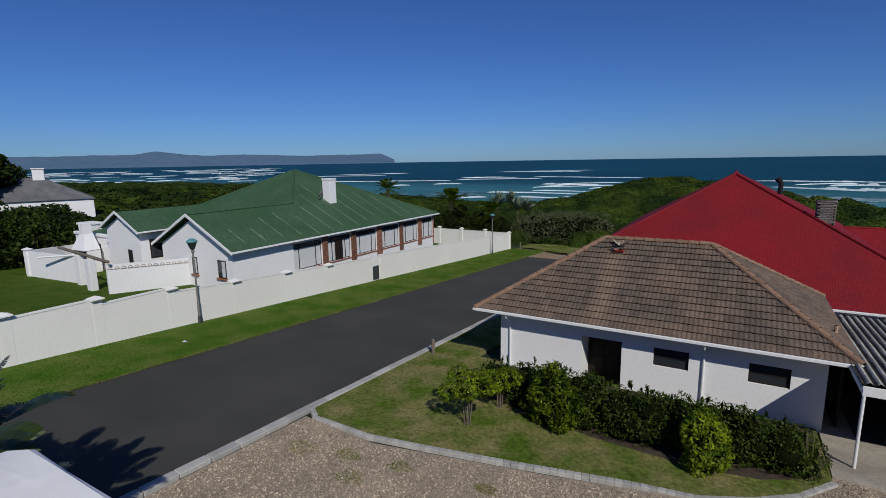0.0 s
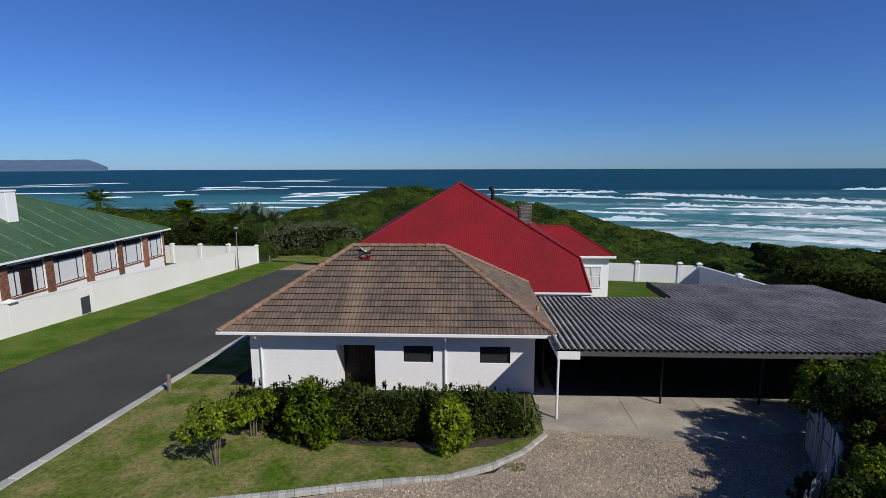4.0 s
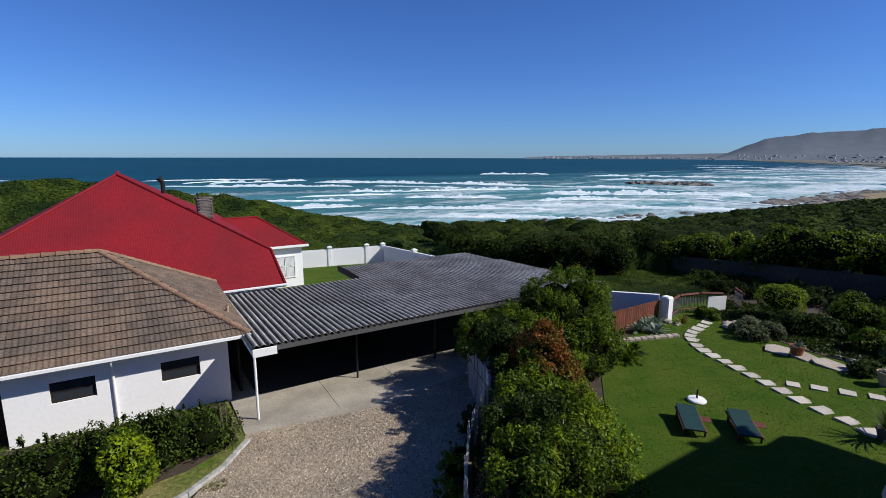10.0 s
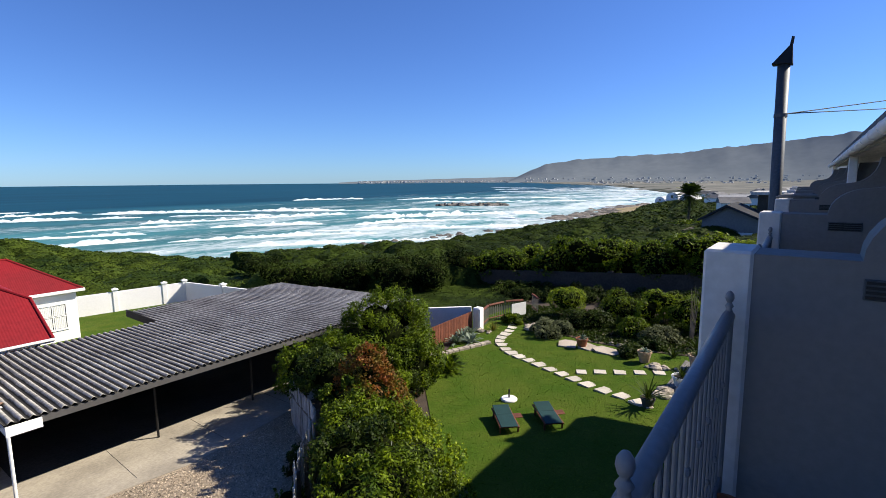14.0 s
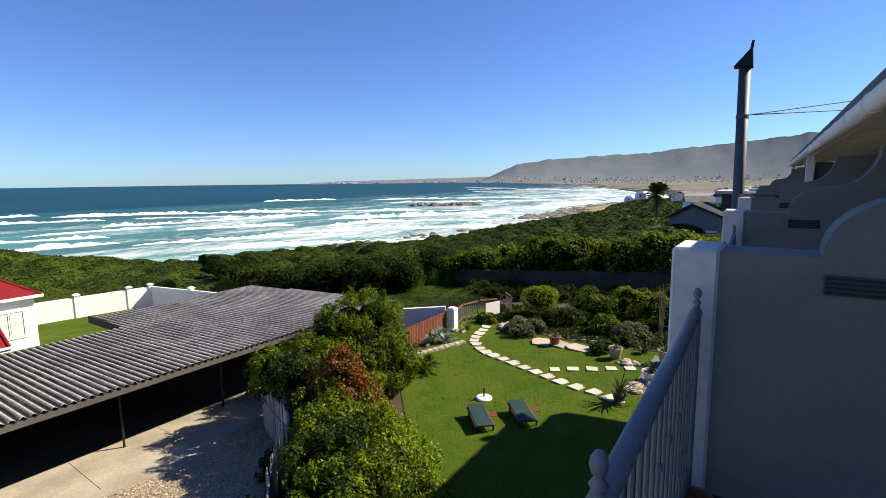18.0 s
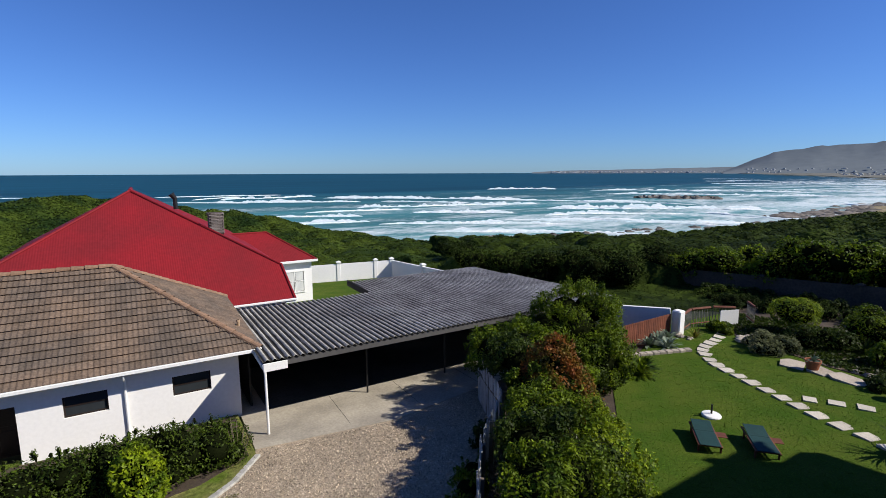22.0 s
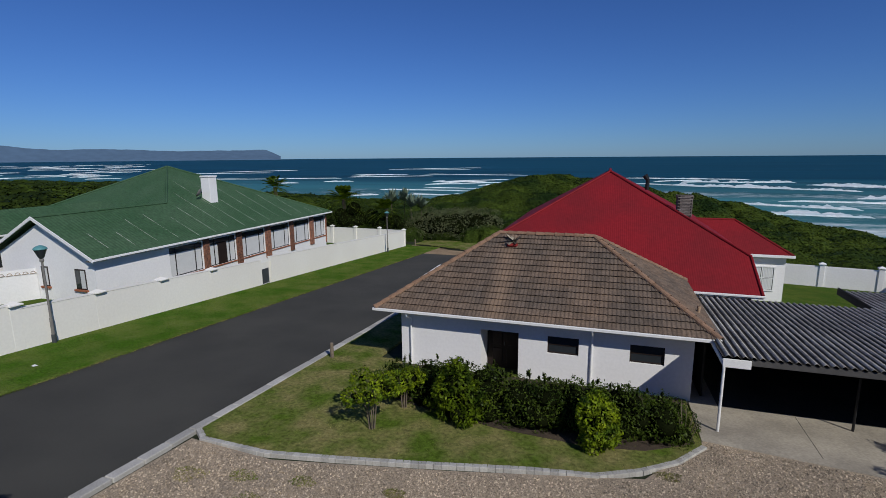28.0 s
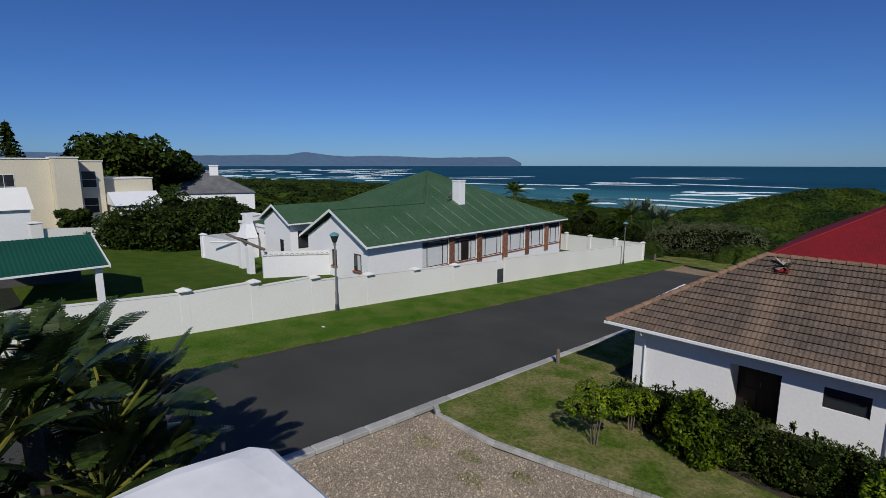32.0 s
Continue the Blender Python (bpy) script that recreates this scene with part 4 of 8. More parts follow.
for row in range(14):
    z = 5.02 + row * 0.088
    lip = 0.035 if row > 11 else 0.0
    for k in range(3):
        u = (k + 0.5) * 0.233 + (0.058 if row % 2 else -0.058)
        part("brick", cbrick, BRICKG, ch, m=pose(3.50 + u, 31.93 - lip, z))
        part("brick", cbrick, BRICKG, ch, m=pose(4.22 + lip, 31.95 + u, z, 0, 0, 90))
        part("brick", cbrick, BRICKG, ch, m=pose(3.48 - lip, 31.95 + u, z, 0, 0, 90))
part("flue_pipe", MB().tube([(1.95, 35.2, 6.3), (1.95, 35.2, 6.95), (1.75, 35.2, 7.25)], [0.13, 0.13, 0.2], 10), BLACK, red, "black cowled flue")
part("lean_to_wall", B((-6.8, 26.6, -2.4), (6.4, 26.85, 1.85)), WHITE, red)
part("lean_to_side", MB().prism([(6.4, 26.6, -2.4), (6.4, 26.6, 1.9), (6.4, RYF + 0.35, 3.0), (6.4, RYF + 0.35, -2.4)], (-0.2, 0, 0)), WHITE, red)
# seaward wing
wing = part("wing", B((7.2, 38.0, -2.6), (11.1, 43.5, 1.85)), WHITE, red, "white wing with a small window")
we = [(6.0, 37.6, 1.9), (11.4, 37.6, 1.9), (11.4, 44.0, 1.9), (6.0, 44.0, 1.9)]
wr0, wr1 = (5.6, 40.8, 3.85), (8.4, 40.8, 3.85)
part("wing_roof", sheet_roof([we[0], we[1], wr1, wr0], (0, 3.2, 1.95), 0.11, 0.004), RED, red, smooth=True)
part("wing_roof", sheet_roof([we[1], we[2], wr1], (-3.0, 0, 1.95), 0.11, 0.004), RED, red, smooth=True)
part("wing_roof", sheet_roof([we[2], we[3], wr0, wr1], (0, -3.2, 1.95), 0.11, 0.004), RED, red, smooth=True)
part("wing_ridge_cap", MB().tube([wr0, wr1, we[1]], 0.08, 8), RED, red)
part("wing_eave", MB().box((7.0, 37.52, 1.74), (11.48, 37.6, 1.92), 0.01).box((11.4, 37.6, 1.74), (11.48, 44, 1.92), 0.01), TRIM, red)
ww = part("window", MB().box((8.95, 37.93, -0.66), (10.55, 37.998, -0.56)).box((8.95, 37.93, 0.98), (10.55, 37.998, 1.06)).box((8.95, 37.94, -0.56), (9.05, 37.998, 0.98)).box((10.45, 37.94, -0.56), (10.55, 37.998, 0.98)).box((9.72, 37.945, -0.56), (9.78, 37.998, 0.98)).box((9.05, 37.95, 0.22), (9.72, 37.998, 0.27)).box((9.78, 37.95, 0.22), (10.45, 37.998, 0.27)), TRIM, red, "white framed window with pale curtains")
for i in range(2):
    x = 9.05 + i * 0.73
    for z0, z1 in ((-0.56, 0.22), (0.27, 0.98)):
        part("pane", B((x, 37.985, z0), (x + 0.67, 37.996, z1)), GLASS, ww)
    for z0, z1 in ((-0.54, 0.20), (0.29, 0.96)):
        cu = MB()
        for k in range(29):
            cu.v += [(x + 0.03 + 0.61 * k / 28, 37.976 - 0.006 * math.sin(k * 1.55), z) for z in (z0, z1)]
        cu.f = [(2 * k, 2 * k + 2, 2 * k + 3, 2 * k + 1) for k in range(28)]
        part("curtain", cu, CURTAIN, ww, "pale hanging curtain", True)

# white wall on the seaward side
seawall = thing("garden_wall", (0, 0, 0), "low white garden wall with square piers above the dunes", "wall")


def wall_run(parent, p0, p1, h, thick, piers, material, cap=0.0, pier_h=0.3, pw=0.36, flush=False, follow=True):
    """Panels between piers; every panel is level or follows the slope."""
    p0, p1 = Vector((*p0, 0)), Vector((*p1, 0))
    d = (p1 - p0).normalized()
    ang = math.degrees(math.atan2(d.y, d.x))
    stops = [0] + list(piers) + [(p1 - p0).length]
    for a, b_ in zip(stops[:-1], stops[1:]):
        if b_ - a < 0.05:
            continue
        q0, q1 = p0 + d * a, p0 + d * b_
        n = Vector((-d.y, d.x, 0)) * thick / 2
        z0, z1 = gz(0, q0.y), gz(0, q1.y)
        t0, t1 = (z0 + h, z1 + h) if follow else ((z0 + z1) / 2 + h,) * 2
        pts = [q0 - n, q1 - n, q1 + n, q0 + n]
        vs = [Vector((p.x, p.y, z - 0.4)) for p, z in zip(pts, (z0, z1, z1, z0))] + [Vector((p.x, p.y, z)) for p, z in zip(pts, (t0, t1, t1, t0))]
        fs = [(3, 2, 1, 0), (4, 5, 6, 7), (0, 1, 5, 4), (1, 2, 6, 5), (2, 3, 7, 6), (3, 0, 4, 7)]
        pan = part("panel", MB().add(vs, fs), material, parent)
        if cap:
            n2 = n * (1 + cap / thick * 2)
            pts = [q0 - n2, q1 - n2, q1 + n2, q0 + n2]
            vs = [Vector((p.x, p.y, z + 0.003)) for p, z in zip(pts, (t0, t1, t1, t0))] + [Vector((p.x, p.y, z + 0.05)) for p, z in zip(pts, (t0, t1, t1, t0))]
            part("coping", MB().add(vs, fs), material, parent)
    for a in piers:
        q = p0 + d * a
        zb = gz(0, q.y)
        pd = thick / 2 + 0.006 if flush else pw / 2
        mb = MB().box((-pw / 2, -pd, -0.4), (pw / 2, pd, h + pier_h), 0.004 if flush else 0.01)
        e = pw / 2 + 0.07
        zt = h + pier_h
        mb.box((-e, -e, zt), (e, e, zt + 0.07), 0.01)
        e -= 0.02
        mb.add([(-e, -e, zt + 0.07), (e, -e, zt + 0.07), (e, e, zt + 0.07), (-e, e, zt + 0.07), (0, 0, zt + 0.19)], [(0, 1, 4), (1, 2, 4), (2, 3, 4), (3, 0, 4)])
        part("pier", mb, material, parent, m=pose(q.x, q.y, zb, 0, 0, ang))


wall_run(seawall, (11.1, 47.0), (21.1, 44.55), 1.66, 0.2, [1.6, 5.0, 8.6, 10.2], WHITE, pier_h=0.15, pw=0.34)
wall_run(seawall, (21.1, 44.55), (20.8, 30.5), 1.66, 0.2, [6.6, 12.6], WHITE, pier_h=0.15, pw=0.34)


# ---- street wall ----
street = thing("street_wall", (0, 0, 0), "long cream boundary wall with capped piers, stepping down the slope", "wall")
SWX = -24.6
wall_run(street, (SWX, -6), (SWX, 7.0), 2.0, 0.22, [12.85], CREAM, cap=0.02, pier_h=0.12, pw=0.42, flush=True)
wall_run(street, (SWX, 7.0), (SWX, 10.3), 2.10, 0.22, [3.15], CREAM, cap=0.02, pier_h=0.10, pw=0.42, flush=True, follow=False)
wall_run(street, (SWX, 10.3), (SWX, 13.7), 2.05, 0.22, [3.25], CREAM, cap=0.02, pier_h=0.06, pw=0.42, flush=True, follow=False)
wall_run(street, (SWX, 13.7), (SWX, 29.6), 1.93, 0.22, [3.6, 7.4, 11.2], CREAM, cap=0.02, pier_h=0.02, pw=0.42, flush=True)
wall_run(street, (SWX, 30.7), (SWX, 57.2), 2.06, 0.22, [26.3], CREAM, cap=0.02, pier_h=0.1, pw=0.36)
wall_run(street, (SWX, 57.2), (-36, 57.6), 2.06, 0.22, [3.5, 7.0, 10.5], CREAM, cap=0.02, pier_h=0.2)
gate = part("gate", B((SWX - 0.03, 29.66, gz(0, 30) + 0.08), (SWX + 0.03, 30.62, gz(0, 30) + 1.75), 0.01), CREAM, street, "white painted garden gate with a metal grille")
part("grille", B((SWX + 0.032, 29.76, gz(0, 30) + 0.14), (SWX + 0.045, 30.52, gz(0, 30) + 1.25)), STEEL, gate)


# ---- green-roofed house ----
gh = thing("green_house", (0, 0, 0), "long white house with a weathered green metal roof", "house")
EX, EZ, S5 = -29.2, 2.70, 0.5
AP = Vector((-39.4, 36.2, 7.80))
YF, YN = 47.6, 20.6
MXL, MYN = EX - 20.4, 36.2 - 10.4
WRX, WRZ = EX - 4.7, EZ + 4.7 * S5
hipP = Vector((WRX, MYN + 4.7 * 10.4 / 10.2, WRZ))
part("main_roof", sheet_roof([(EX, YN, EZ), (EX, YF, EZ), tuple(AP), tuple(hipP), (WRX, YN, WRZ)], (-1, 0, S5), 0.24, 0.012), GREEN, gh, "weathered green sheet metal", True)
part("main_roof", sheet_roof([(EX, YF, EZ), (MXL, YF, EZ), tuple(AP)], (0, -11.4, 5.1), 0.24, 0.012), GREEN, gh, smooth=True)
part("main_roof", sheet_roof([(MXL, YF, EZ), (MXL, MYN, EZ), tuple(AP)], (1, 0, S5), 0.24, 0.012), GREEN, gh, smooth=True)
part("main_roof", sheet_roof([(EX - 9.4, MYN, EZ), tuple(hipP), tuple(AP), (MXL, MYN, EZ)], (0, 10.4, 5.1), 0.24, 0.012), GREEN, gh, smooth=True)
part("wing_roof", sheet_roof([(WRX, YN, WRZ), tuple(hipP), (EX - 9.4, MYN + 0.02, EZ), (EX - 9.4, YN, EZ)], (1, 0, S5), 0.24, 0.012), GREEN, gh, smooth=True)
for a, b_ in ((AP, (EX, YF, EZ)), (AP, hipP), ((WRX, YN, WRZ), hipP), (AP, (MXL, MYN, EZ)), (AP, (MXL, YF, EZ))):
    part("hip_cap", MB().tube([Vector(a) + Vector((0, 0, 0.03)), Vector(b_) + Vector((0, 0, 0.03))], 0.09, 6), GREEN, gh)
part("gutter", B((EX - 0.02, YN, EZ - 0.12), (EX + 0.10, YF + 0.1, EZ + 0.01), 0.015), TRIM, gh, "white gutter")
part("soffit", B((EX - 0.55, YN, EZ - 0.16), (EX - 0.02, YF, EZ - 0.10)), GREYP, gh)
FW = EX - 0.5
wins = [(26.5, 29.55, 0.18, 2.32), (30.25, 33.15, 0.2, 2.32), (33.9, 36.85, 0.2, 2.34), (37.7, 40.55, 0.2, 2.34), (41.25, 43.95, 0.2, 2.34), (44.75, 47.0, 0.2, 2.34)]
wall_cut("front_wall", (FW - 0.25, YN + 0.45, -2.6), (FW, YF - 0.45, EZ - 0.1), WHITE, gh, wins, axis=0)
part("end_wall", B((MXL + 0.5, YF - 0.7, -3.0), (FW - 0.25, YF - 0.45, EZ - 0.1)), WHITE, gh)
part("inner_wall", B((MXL + 0.5, MYN + 0.4, -2.5), (EX - 9.0, MYN + 0.65, EZ - 0.1)), WHITE, gh)
part("west_wall", B((MXL + 0.5, MYN + 0.65, -2.6), (MXL + 0.75, YF - 0.7, EZ - 0.1)), WHITE, gh)
YG = YN + 0.45
gpts = [(FW - 0.25, YG, -1.6), (FW - 0.25, YG, EZ - 0.05), (WRX, YG, WRZ - 0.3), (EX - 8.8, YG, EZ - 0.0), (EX - 8.8, YG, -1.6)]
part("gable_wall", MB().prism(gpts, (0, 0.25, 0)), WHITE, gh)
part("wing_side_wall", B((EX - 8.8, YG + 0.25, -1.8), (EX - 8.55, MYN + 0.4, EZ - 0.05)), WHITE, gh)
for a, b_ in (((EX + 0.05, YN - 0.05, EZ - 0.08), (WRX, YN - 0.05, WRZ + 0.0)), ((WRX, YN - 0.05, WRZ + 0.0), (EX - 9.4, YN - 0.05, EZ - 0.08))):
    v0, v1 = Vector(a), Vector(b_)
    part("barge_board", MB().prism([v0 + Vector((0, 0, -0.1)), v1 + Vector((0, 0, -0.1)), v1 + Vector((0, 0, 0.10)), v0 + Vector((0, 0, 0.10))], (0, 0.06, 0)), TRIM, gh)
for x0, x1 in ((-34.35, -33.75), (-31.4, -30.5)):
    gw = part("gable_window", B((x0, YG - 0.03, 0.66), (x1, YG + 0.02, 1.94), 0.01), WOOD, gh, "brown framed window")
    part("pane", B((x0 + 0.07, YG - 0.038, 0.74), ((x0 + x1) / 2 - 0.02, YG - 0.031, 1.86)), GLASS, gw)
    part("pane", B(((x0 + x1) / 2 + 0.02, YG - 0.038, 0.74), (x1 - 0.07, YG - 0.031, 1.86)), CURTAIN, gw)
    part("sill", B((x0 - 0.1, YG - 0.14, 0.54), (x1 + 0.1, YG, 0.655), 0.01), TERRA, gw)
for y0, y1, z0, z1 in wins:
    wf = MB().box((FW - 0.17, y0, z0), (FW - 0.10, y1, z0 + 0.06)).box((FW - 0.17, y0, z1 - 0.06), (FW - 0.10, y1, z1))
    cuts = [y0, y0 + 0.62, y1 - 0.62, y1]
    for c in cuts:
        wf.box((FW - 0.17, max(y0, c - 0.03), z0 + 0.06), (FW - 0.10, min(y1, c + 0.03), z1 - 0.06))
    wob = part("window", wf, DARK, gh, "tall dark framed window with pale blinds")
    for c0, c1 in zip(cuts[:-1], cuts[1:]):
        part("pane", B((FW - 0.145, c0 + 0.03, z0 + 0.06), (FW - 0.138, c1 - 0.03, z1 - 0.45)), GLASS if c1 - c0 < 0 else CURTAIN, wob)
        part("pane", B((FW - 0.145, c0 + 0.03, z1 - 0.42), (FW - 0.138, c1 - 0.03, z1 - 0.06)), GLASS, wob)
    part("sill", B((FW - 0.1, y0 - 0.05, z0 - 0.10), (FW + 0.08, y1 + 0.05, z0 - 0.005), 0.01), TERRA, gh)
for (a, b_) in zip(wins[:-1], wins[1:]):
    col = part("brick_pillar", B((FW + 0.002, a[1] + 0.06, -0.4), (FW + 0.12, b_[0] - 0.06, 2.5), 0.01), BRICK, gh, "rough brown brick pillar")
part("brick_pillar", B((FW + 0.002, 47.05, -0.6), (FW + 0.12, 47.15 + 0.02, 2.5), 0.01), BRICK, gh)
part("front_door", B((FW - 0.09, 31.2, 0.0), (FW - 0.04, 32.15, 1.95), 0.01), WOOD, gh, "dark security door")
part("chimney", MB().box((-34.15, 34.62, 4.6), (-33.25, 35.5, 6.92), 0.02).box((-34.2, 34.57, 6.92), (-33.2, 35.55, 7.06), 0.02), WHITE, gh, "white plastered chimney")
dish = MB().lathe([(0.02, 0.0), (0.2, 0.03), (0.34, 0.10), (0.40, 0.17)], (0, 0, 0), 14)
part("satellite_dish", dish, GREYP, gh, m=pose(-33.6, 33.9, 5.6, 60, 0, -60))
rstk = np.random.default_rng(17)
for k in range(15):
    y = 22.3 + k * 1.72
    top_d = min(9.0, 4.4 if y < 29 else min(10 * (y - 24) / 10.4, 10 * (47.4 - y) / 11.4)) - 0.4
    a0, a1 = rstk.uniform(0.1, 0.8), max(1.2, top_d * rstk.uniform(0.55, 1.0))
    pts = []
    m_ = 14
    lo_, hi_ = [], []
    for j in range(m_ + 1):
        d_ = a0 + (a1 - a0) * j / m_
        w_ = 0.03 * (0.3 + 1.1 * rstk.random()) * (1 if 0 < j < m_ else 0.2)
        lo_.append((EX - d_, y - w_, EZ + S5 * d_ + 0.019))
        hi_.append((EX - d_, y + w_, EZ + S5 * d_ + 0.019))
    part("lap_seam", MB().add(lo_ + hi_, [(j, j + 1, m_ + 2 + j, m_ + 1 + j) for j in range(m_)]), STREAK, gh, "pale weathered sheet seam")
# second gable, low link and yard walls
g2 = thing("back_wing", (0, 0, 0), "white rear wing with a green gabled roof", "house")
G2X, G2Z, G2Y, G2H = -41.0, 5.1, 19.4, 2.8
part("roof", sheet_roof([(G2X + G2H, G2Y, G2Z - G2H * S5), (G2X + G2H, 30.5, G2Z - G2H * S5), (G2X, 30.5, G2Z), (G2X, G2Y, G2Z)], (-1, 0, S5), 0.24, 0.012), GREEN, g2, smooth=True)
part("roof", sheet_roof([(G2X - G2H, G2Y, G2Z - G2H * S5), (G2X - G2H, 30.5, G2Z - G2H * S5), (G2X, 30.5, G2Z), (G2X, G2Y, G2Z)], (1, 0, S5), 0.24, 0.012), GREEN, g2, smooth=True)
part("gable_wall", MB().prism([(G2X + 2.3, G2Y + 0.4, -1.0), (G2X + 2.3, G2Y + 0.4, G2Z - 1.35), (G2X, G2Y + 0.4, G2Z - 0.25), (G2X - 2.3, G2Y + 0.4, G2Z - 1.35), (G2X - 2.3, G2Y + 0.4, -1.0)], (0, 0.25, 0)), WHITE, g2)
part("side_wall", B((G2X + 2.05, G2Y + 0.65, -1.4), (G2X + 2.3, 27, G2Z - 1.4)), WHITE, g2)
part("side_wall", B((G2X - 2.3, G2Y + 0.65, -1.4), (G2X - 2.05, 30, G2Z - 1.4)), WHITE, g2)
for sgn in (-1, 1):
    v0, v1 = Vector((G2X + sgn * (G2H + 0.05), G2Y - 0.05, G2Z - G2H * S5 - 0.05)), Vector((G2X, G2Y - 0.05, G2Z))
    part("barge_board", MB().prism([v0 + Vector((0, 0, -0.1)), v1 + Vector((0, 0, -0.1)), v1 + Vector((0, 0, 0.09)), v0 + Vector((0, 0, 0.09))], (0, 0.06, 0)), TRIM, g2)
part("gutter", B((G2X + G2H - 0.02, G2Y, G2Z - G2H * S5 - 0.1), (G2X + G2H + 0.1, 26, G2Z - G2H * S5 + 0.01), 0.01), TRIM, g2)
part("window", B((G2X + 0.55, G2Y + 0.36, 0.9), (G2X + 1.1, G2Y + 0.41, 2.2), 0.01), DARK, g2)
part("annex", MB().box((-50.5, 20.6, -1.2), (G2X - 2.3, 27, 2.7)).box((-50.6, 20.5, 2.7), (G2X - 2.2, 20.8, 2.95), 0.02), WHITE, g2, "flat-roofed white annex")
part("annex_roof", MB().prism([(-50.3, 20.8, 2.72), (G2X - 2.3, 20.8, 2.72), (G2X - 2.3, 26.8, 3.5), (-50.3, 26.8, 3.5)], (0, 0, 0.06)), GREEN, g2)
part("annex_chimney", MB().box((-51.2, 21.2, -1), (-49.6, 22.4, 3.4), 0.03).box((-51.3, 21.1, 3.4), (-49.5, 22.5, 3.6), 0.03), WHITE, g2)
for x0, x1, z0, z1 in ((-46.9, -46.3, 1.2, 2.1), (-44.7, -44.2, 1.1, 2.1)):
    part("window", B((x0, 20.55, z0), (x1, 20.602, z1), 0.01), DARK, g2)
court = thing("courtyard_wall", (0, 0, 0), "white yard walls with a row of pierced tiles", "wall")
wall_run(court, (-36.0, 16.0), (-34.9, YG), 2.0, 0.22, [], WHITE)
wall_run(court, (-48.0, 16.0), (-41.2, 16.8), 2.0, 0.22, [0.2, 6.7], WHITE, pier_h=0.1, pw=0.4)
wall_run(court, (-48.0, 16.0), (-50.5, 21.0), 2.0, 0.22, [], WHITE)
pergola = thing("pergola", (0, 0, 0), "white pergola posts with weathered timber beams", "pergola")
for px, py in ((-38.2, 16.05), (-40.9, 16.6)):
    part("post", B((px - 0.3, py - 0.22, -0.3), (px + 0.3, py + 0.22, 2.3), 0.015), WHITE, pergola)
part("beam", MB().tube([(-45.4, 17.2, 2.40), (-40.0, 16.45, 2.42), (-35.5, 15.95, 2.36)], 0.11, 6), WOOD2, pergola)
part("beam", MB().tube([(-44.6, 15.5, 1.95), (-41.0, 16.9, 2.25)], 0.08, 6), WHITE, pergola)
for i in range(3):
    part("brace", MB().box((-38.0 + i * 0.6, 17.4, 0.5 + i * 0.45), (-36.4 + i * 0.3, 17.5, 0.62 + i * 0.45), 0.01), WOOD2, pergola)

tile_row = MB()
for i in range(3):
    tile_row.tube([(0.12 * math.cos(a), 0, 0.12 * math.sin(a)) for a in np.linspace(0, math.pi, 7)], 0.03, 5) if i == 0 else None
tile_row.box((-0.17, -0.05, -0.04), (0.17, 0.05, 0.0))
pierced_me = tile_row.data("pierced_tile", STONE)
for k in range(13):
    u = (k + 0.5) / 13
    x, y = -36.0 + 1.1 * u, 16.0 + 5.05 * u
    part("pierced_tile", pierced_me, STONE, court, "half-round clay tile set in the wall" if k == 0 else "", m=pose(x + 0.10, y - 0.02, gz(0, y) + 1.72, 0, 0, 78))
braai = thing("outdoor_fireplace", (-46.6, 19.6, gz(0, 19.6)), "white plastered outdoor fireplace with a tapered hood", "fireplace")
part("hearth", MB().box((-1.0, -0.6, 0), (1.0, 0.6, 1.1), 0.02), WHITE, braai)
part("fire_opening", B((-0.75, -0.612, 1.1), (0.75, -0.4, 1.9)), DARK, braai)
part("side_pier", B((-1.0, -0.4, 1.1), (1.0, 0.6, 1.9)), WHITE, braai)
part("hood", MB().add([(-1.05, -0.65, 1.9), (1.05, -0.65, 1.9), (1.05, 0.6, 1.9), (-1.05, 0.6, 1.9), (-0.35, -0.2, 3.2), (0.35, -0.2, 3.2), (0.35, 0.5, 3.2), (-0.35, 0.5, 3.2)], [(3, 2, 1, 0), (4, 5, 6, 7), (0, 1, 5, 4), (1, 2, 6, 5), (2, 3, 7, 6), (3, 0, 4, 7)]), WHITE, braai)
part("stack", B((-0.35, -0.2, 3.2), (0.35, 0.5, 4.1), 0.02), WHITE, braai)
for y0, y1 in ((20.5, 22.0), (22.3, 23.7), (24.0, 25.2)):
    w_ = part("window", B((G2X + 2.28, y0, 1.5), (G2X + 2.33, y1, 3.0), 0.01), WOOD, g2, "brown framed window under the eave")
    part("pane", B((G2X + 2.331, y0 + 0.1, 1.6), (G2X + 2.338, y1 - 0.1, 2.9)), GLASS, w_)
part("soffit", B((G2X + 2.3, G2Y + 0.1, G2Z - 1.52), (G2X + G2H - 0.03, 26.5, G2Z - 1.46)), GREYP, g2)
kiosk = thing("arched_oven", (-36.6, 21.9, gz(0, 21.9)), "white arched garden oven with a red door", "oven")
part("arch", MB().prism([(-0.9, 0, 0)] + [(-0.9 * math.cos(a), 0, 1.9 + 0.9 * math.sin(a)) for a in np.linspace(0, math.pi, 11)] + [(0.9, 0, 0)], (0, 0.7, 0)), WHITE, kiosk)
part("door", MB().prism([(-0.4, -0.02, 1.3)] + [(-0.4 * math.cos(a), -0.02, 1.8 + 0.4 * math.sin(a)) for a in np.linspace(0, math.pi, 9)] + [(0.4, -0.02, 1.3)], (0, 0.04, 0)), REDPAINT, kiosk, "red arched door")
yardp = thing("garden_parasol", (-35.9, 22.6, gz(0, 22.6)), "green garden parasol seen over a white wall", "parasol")
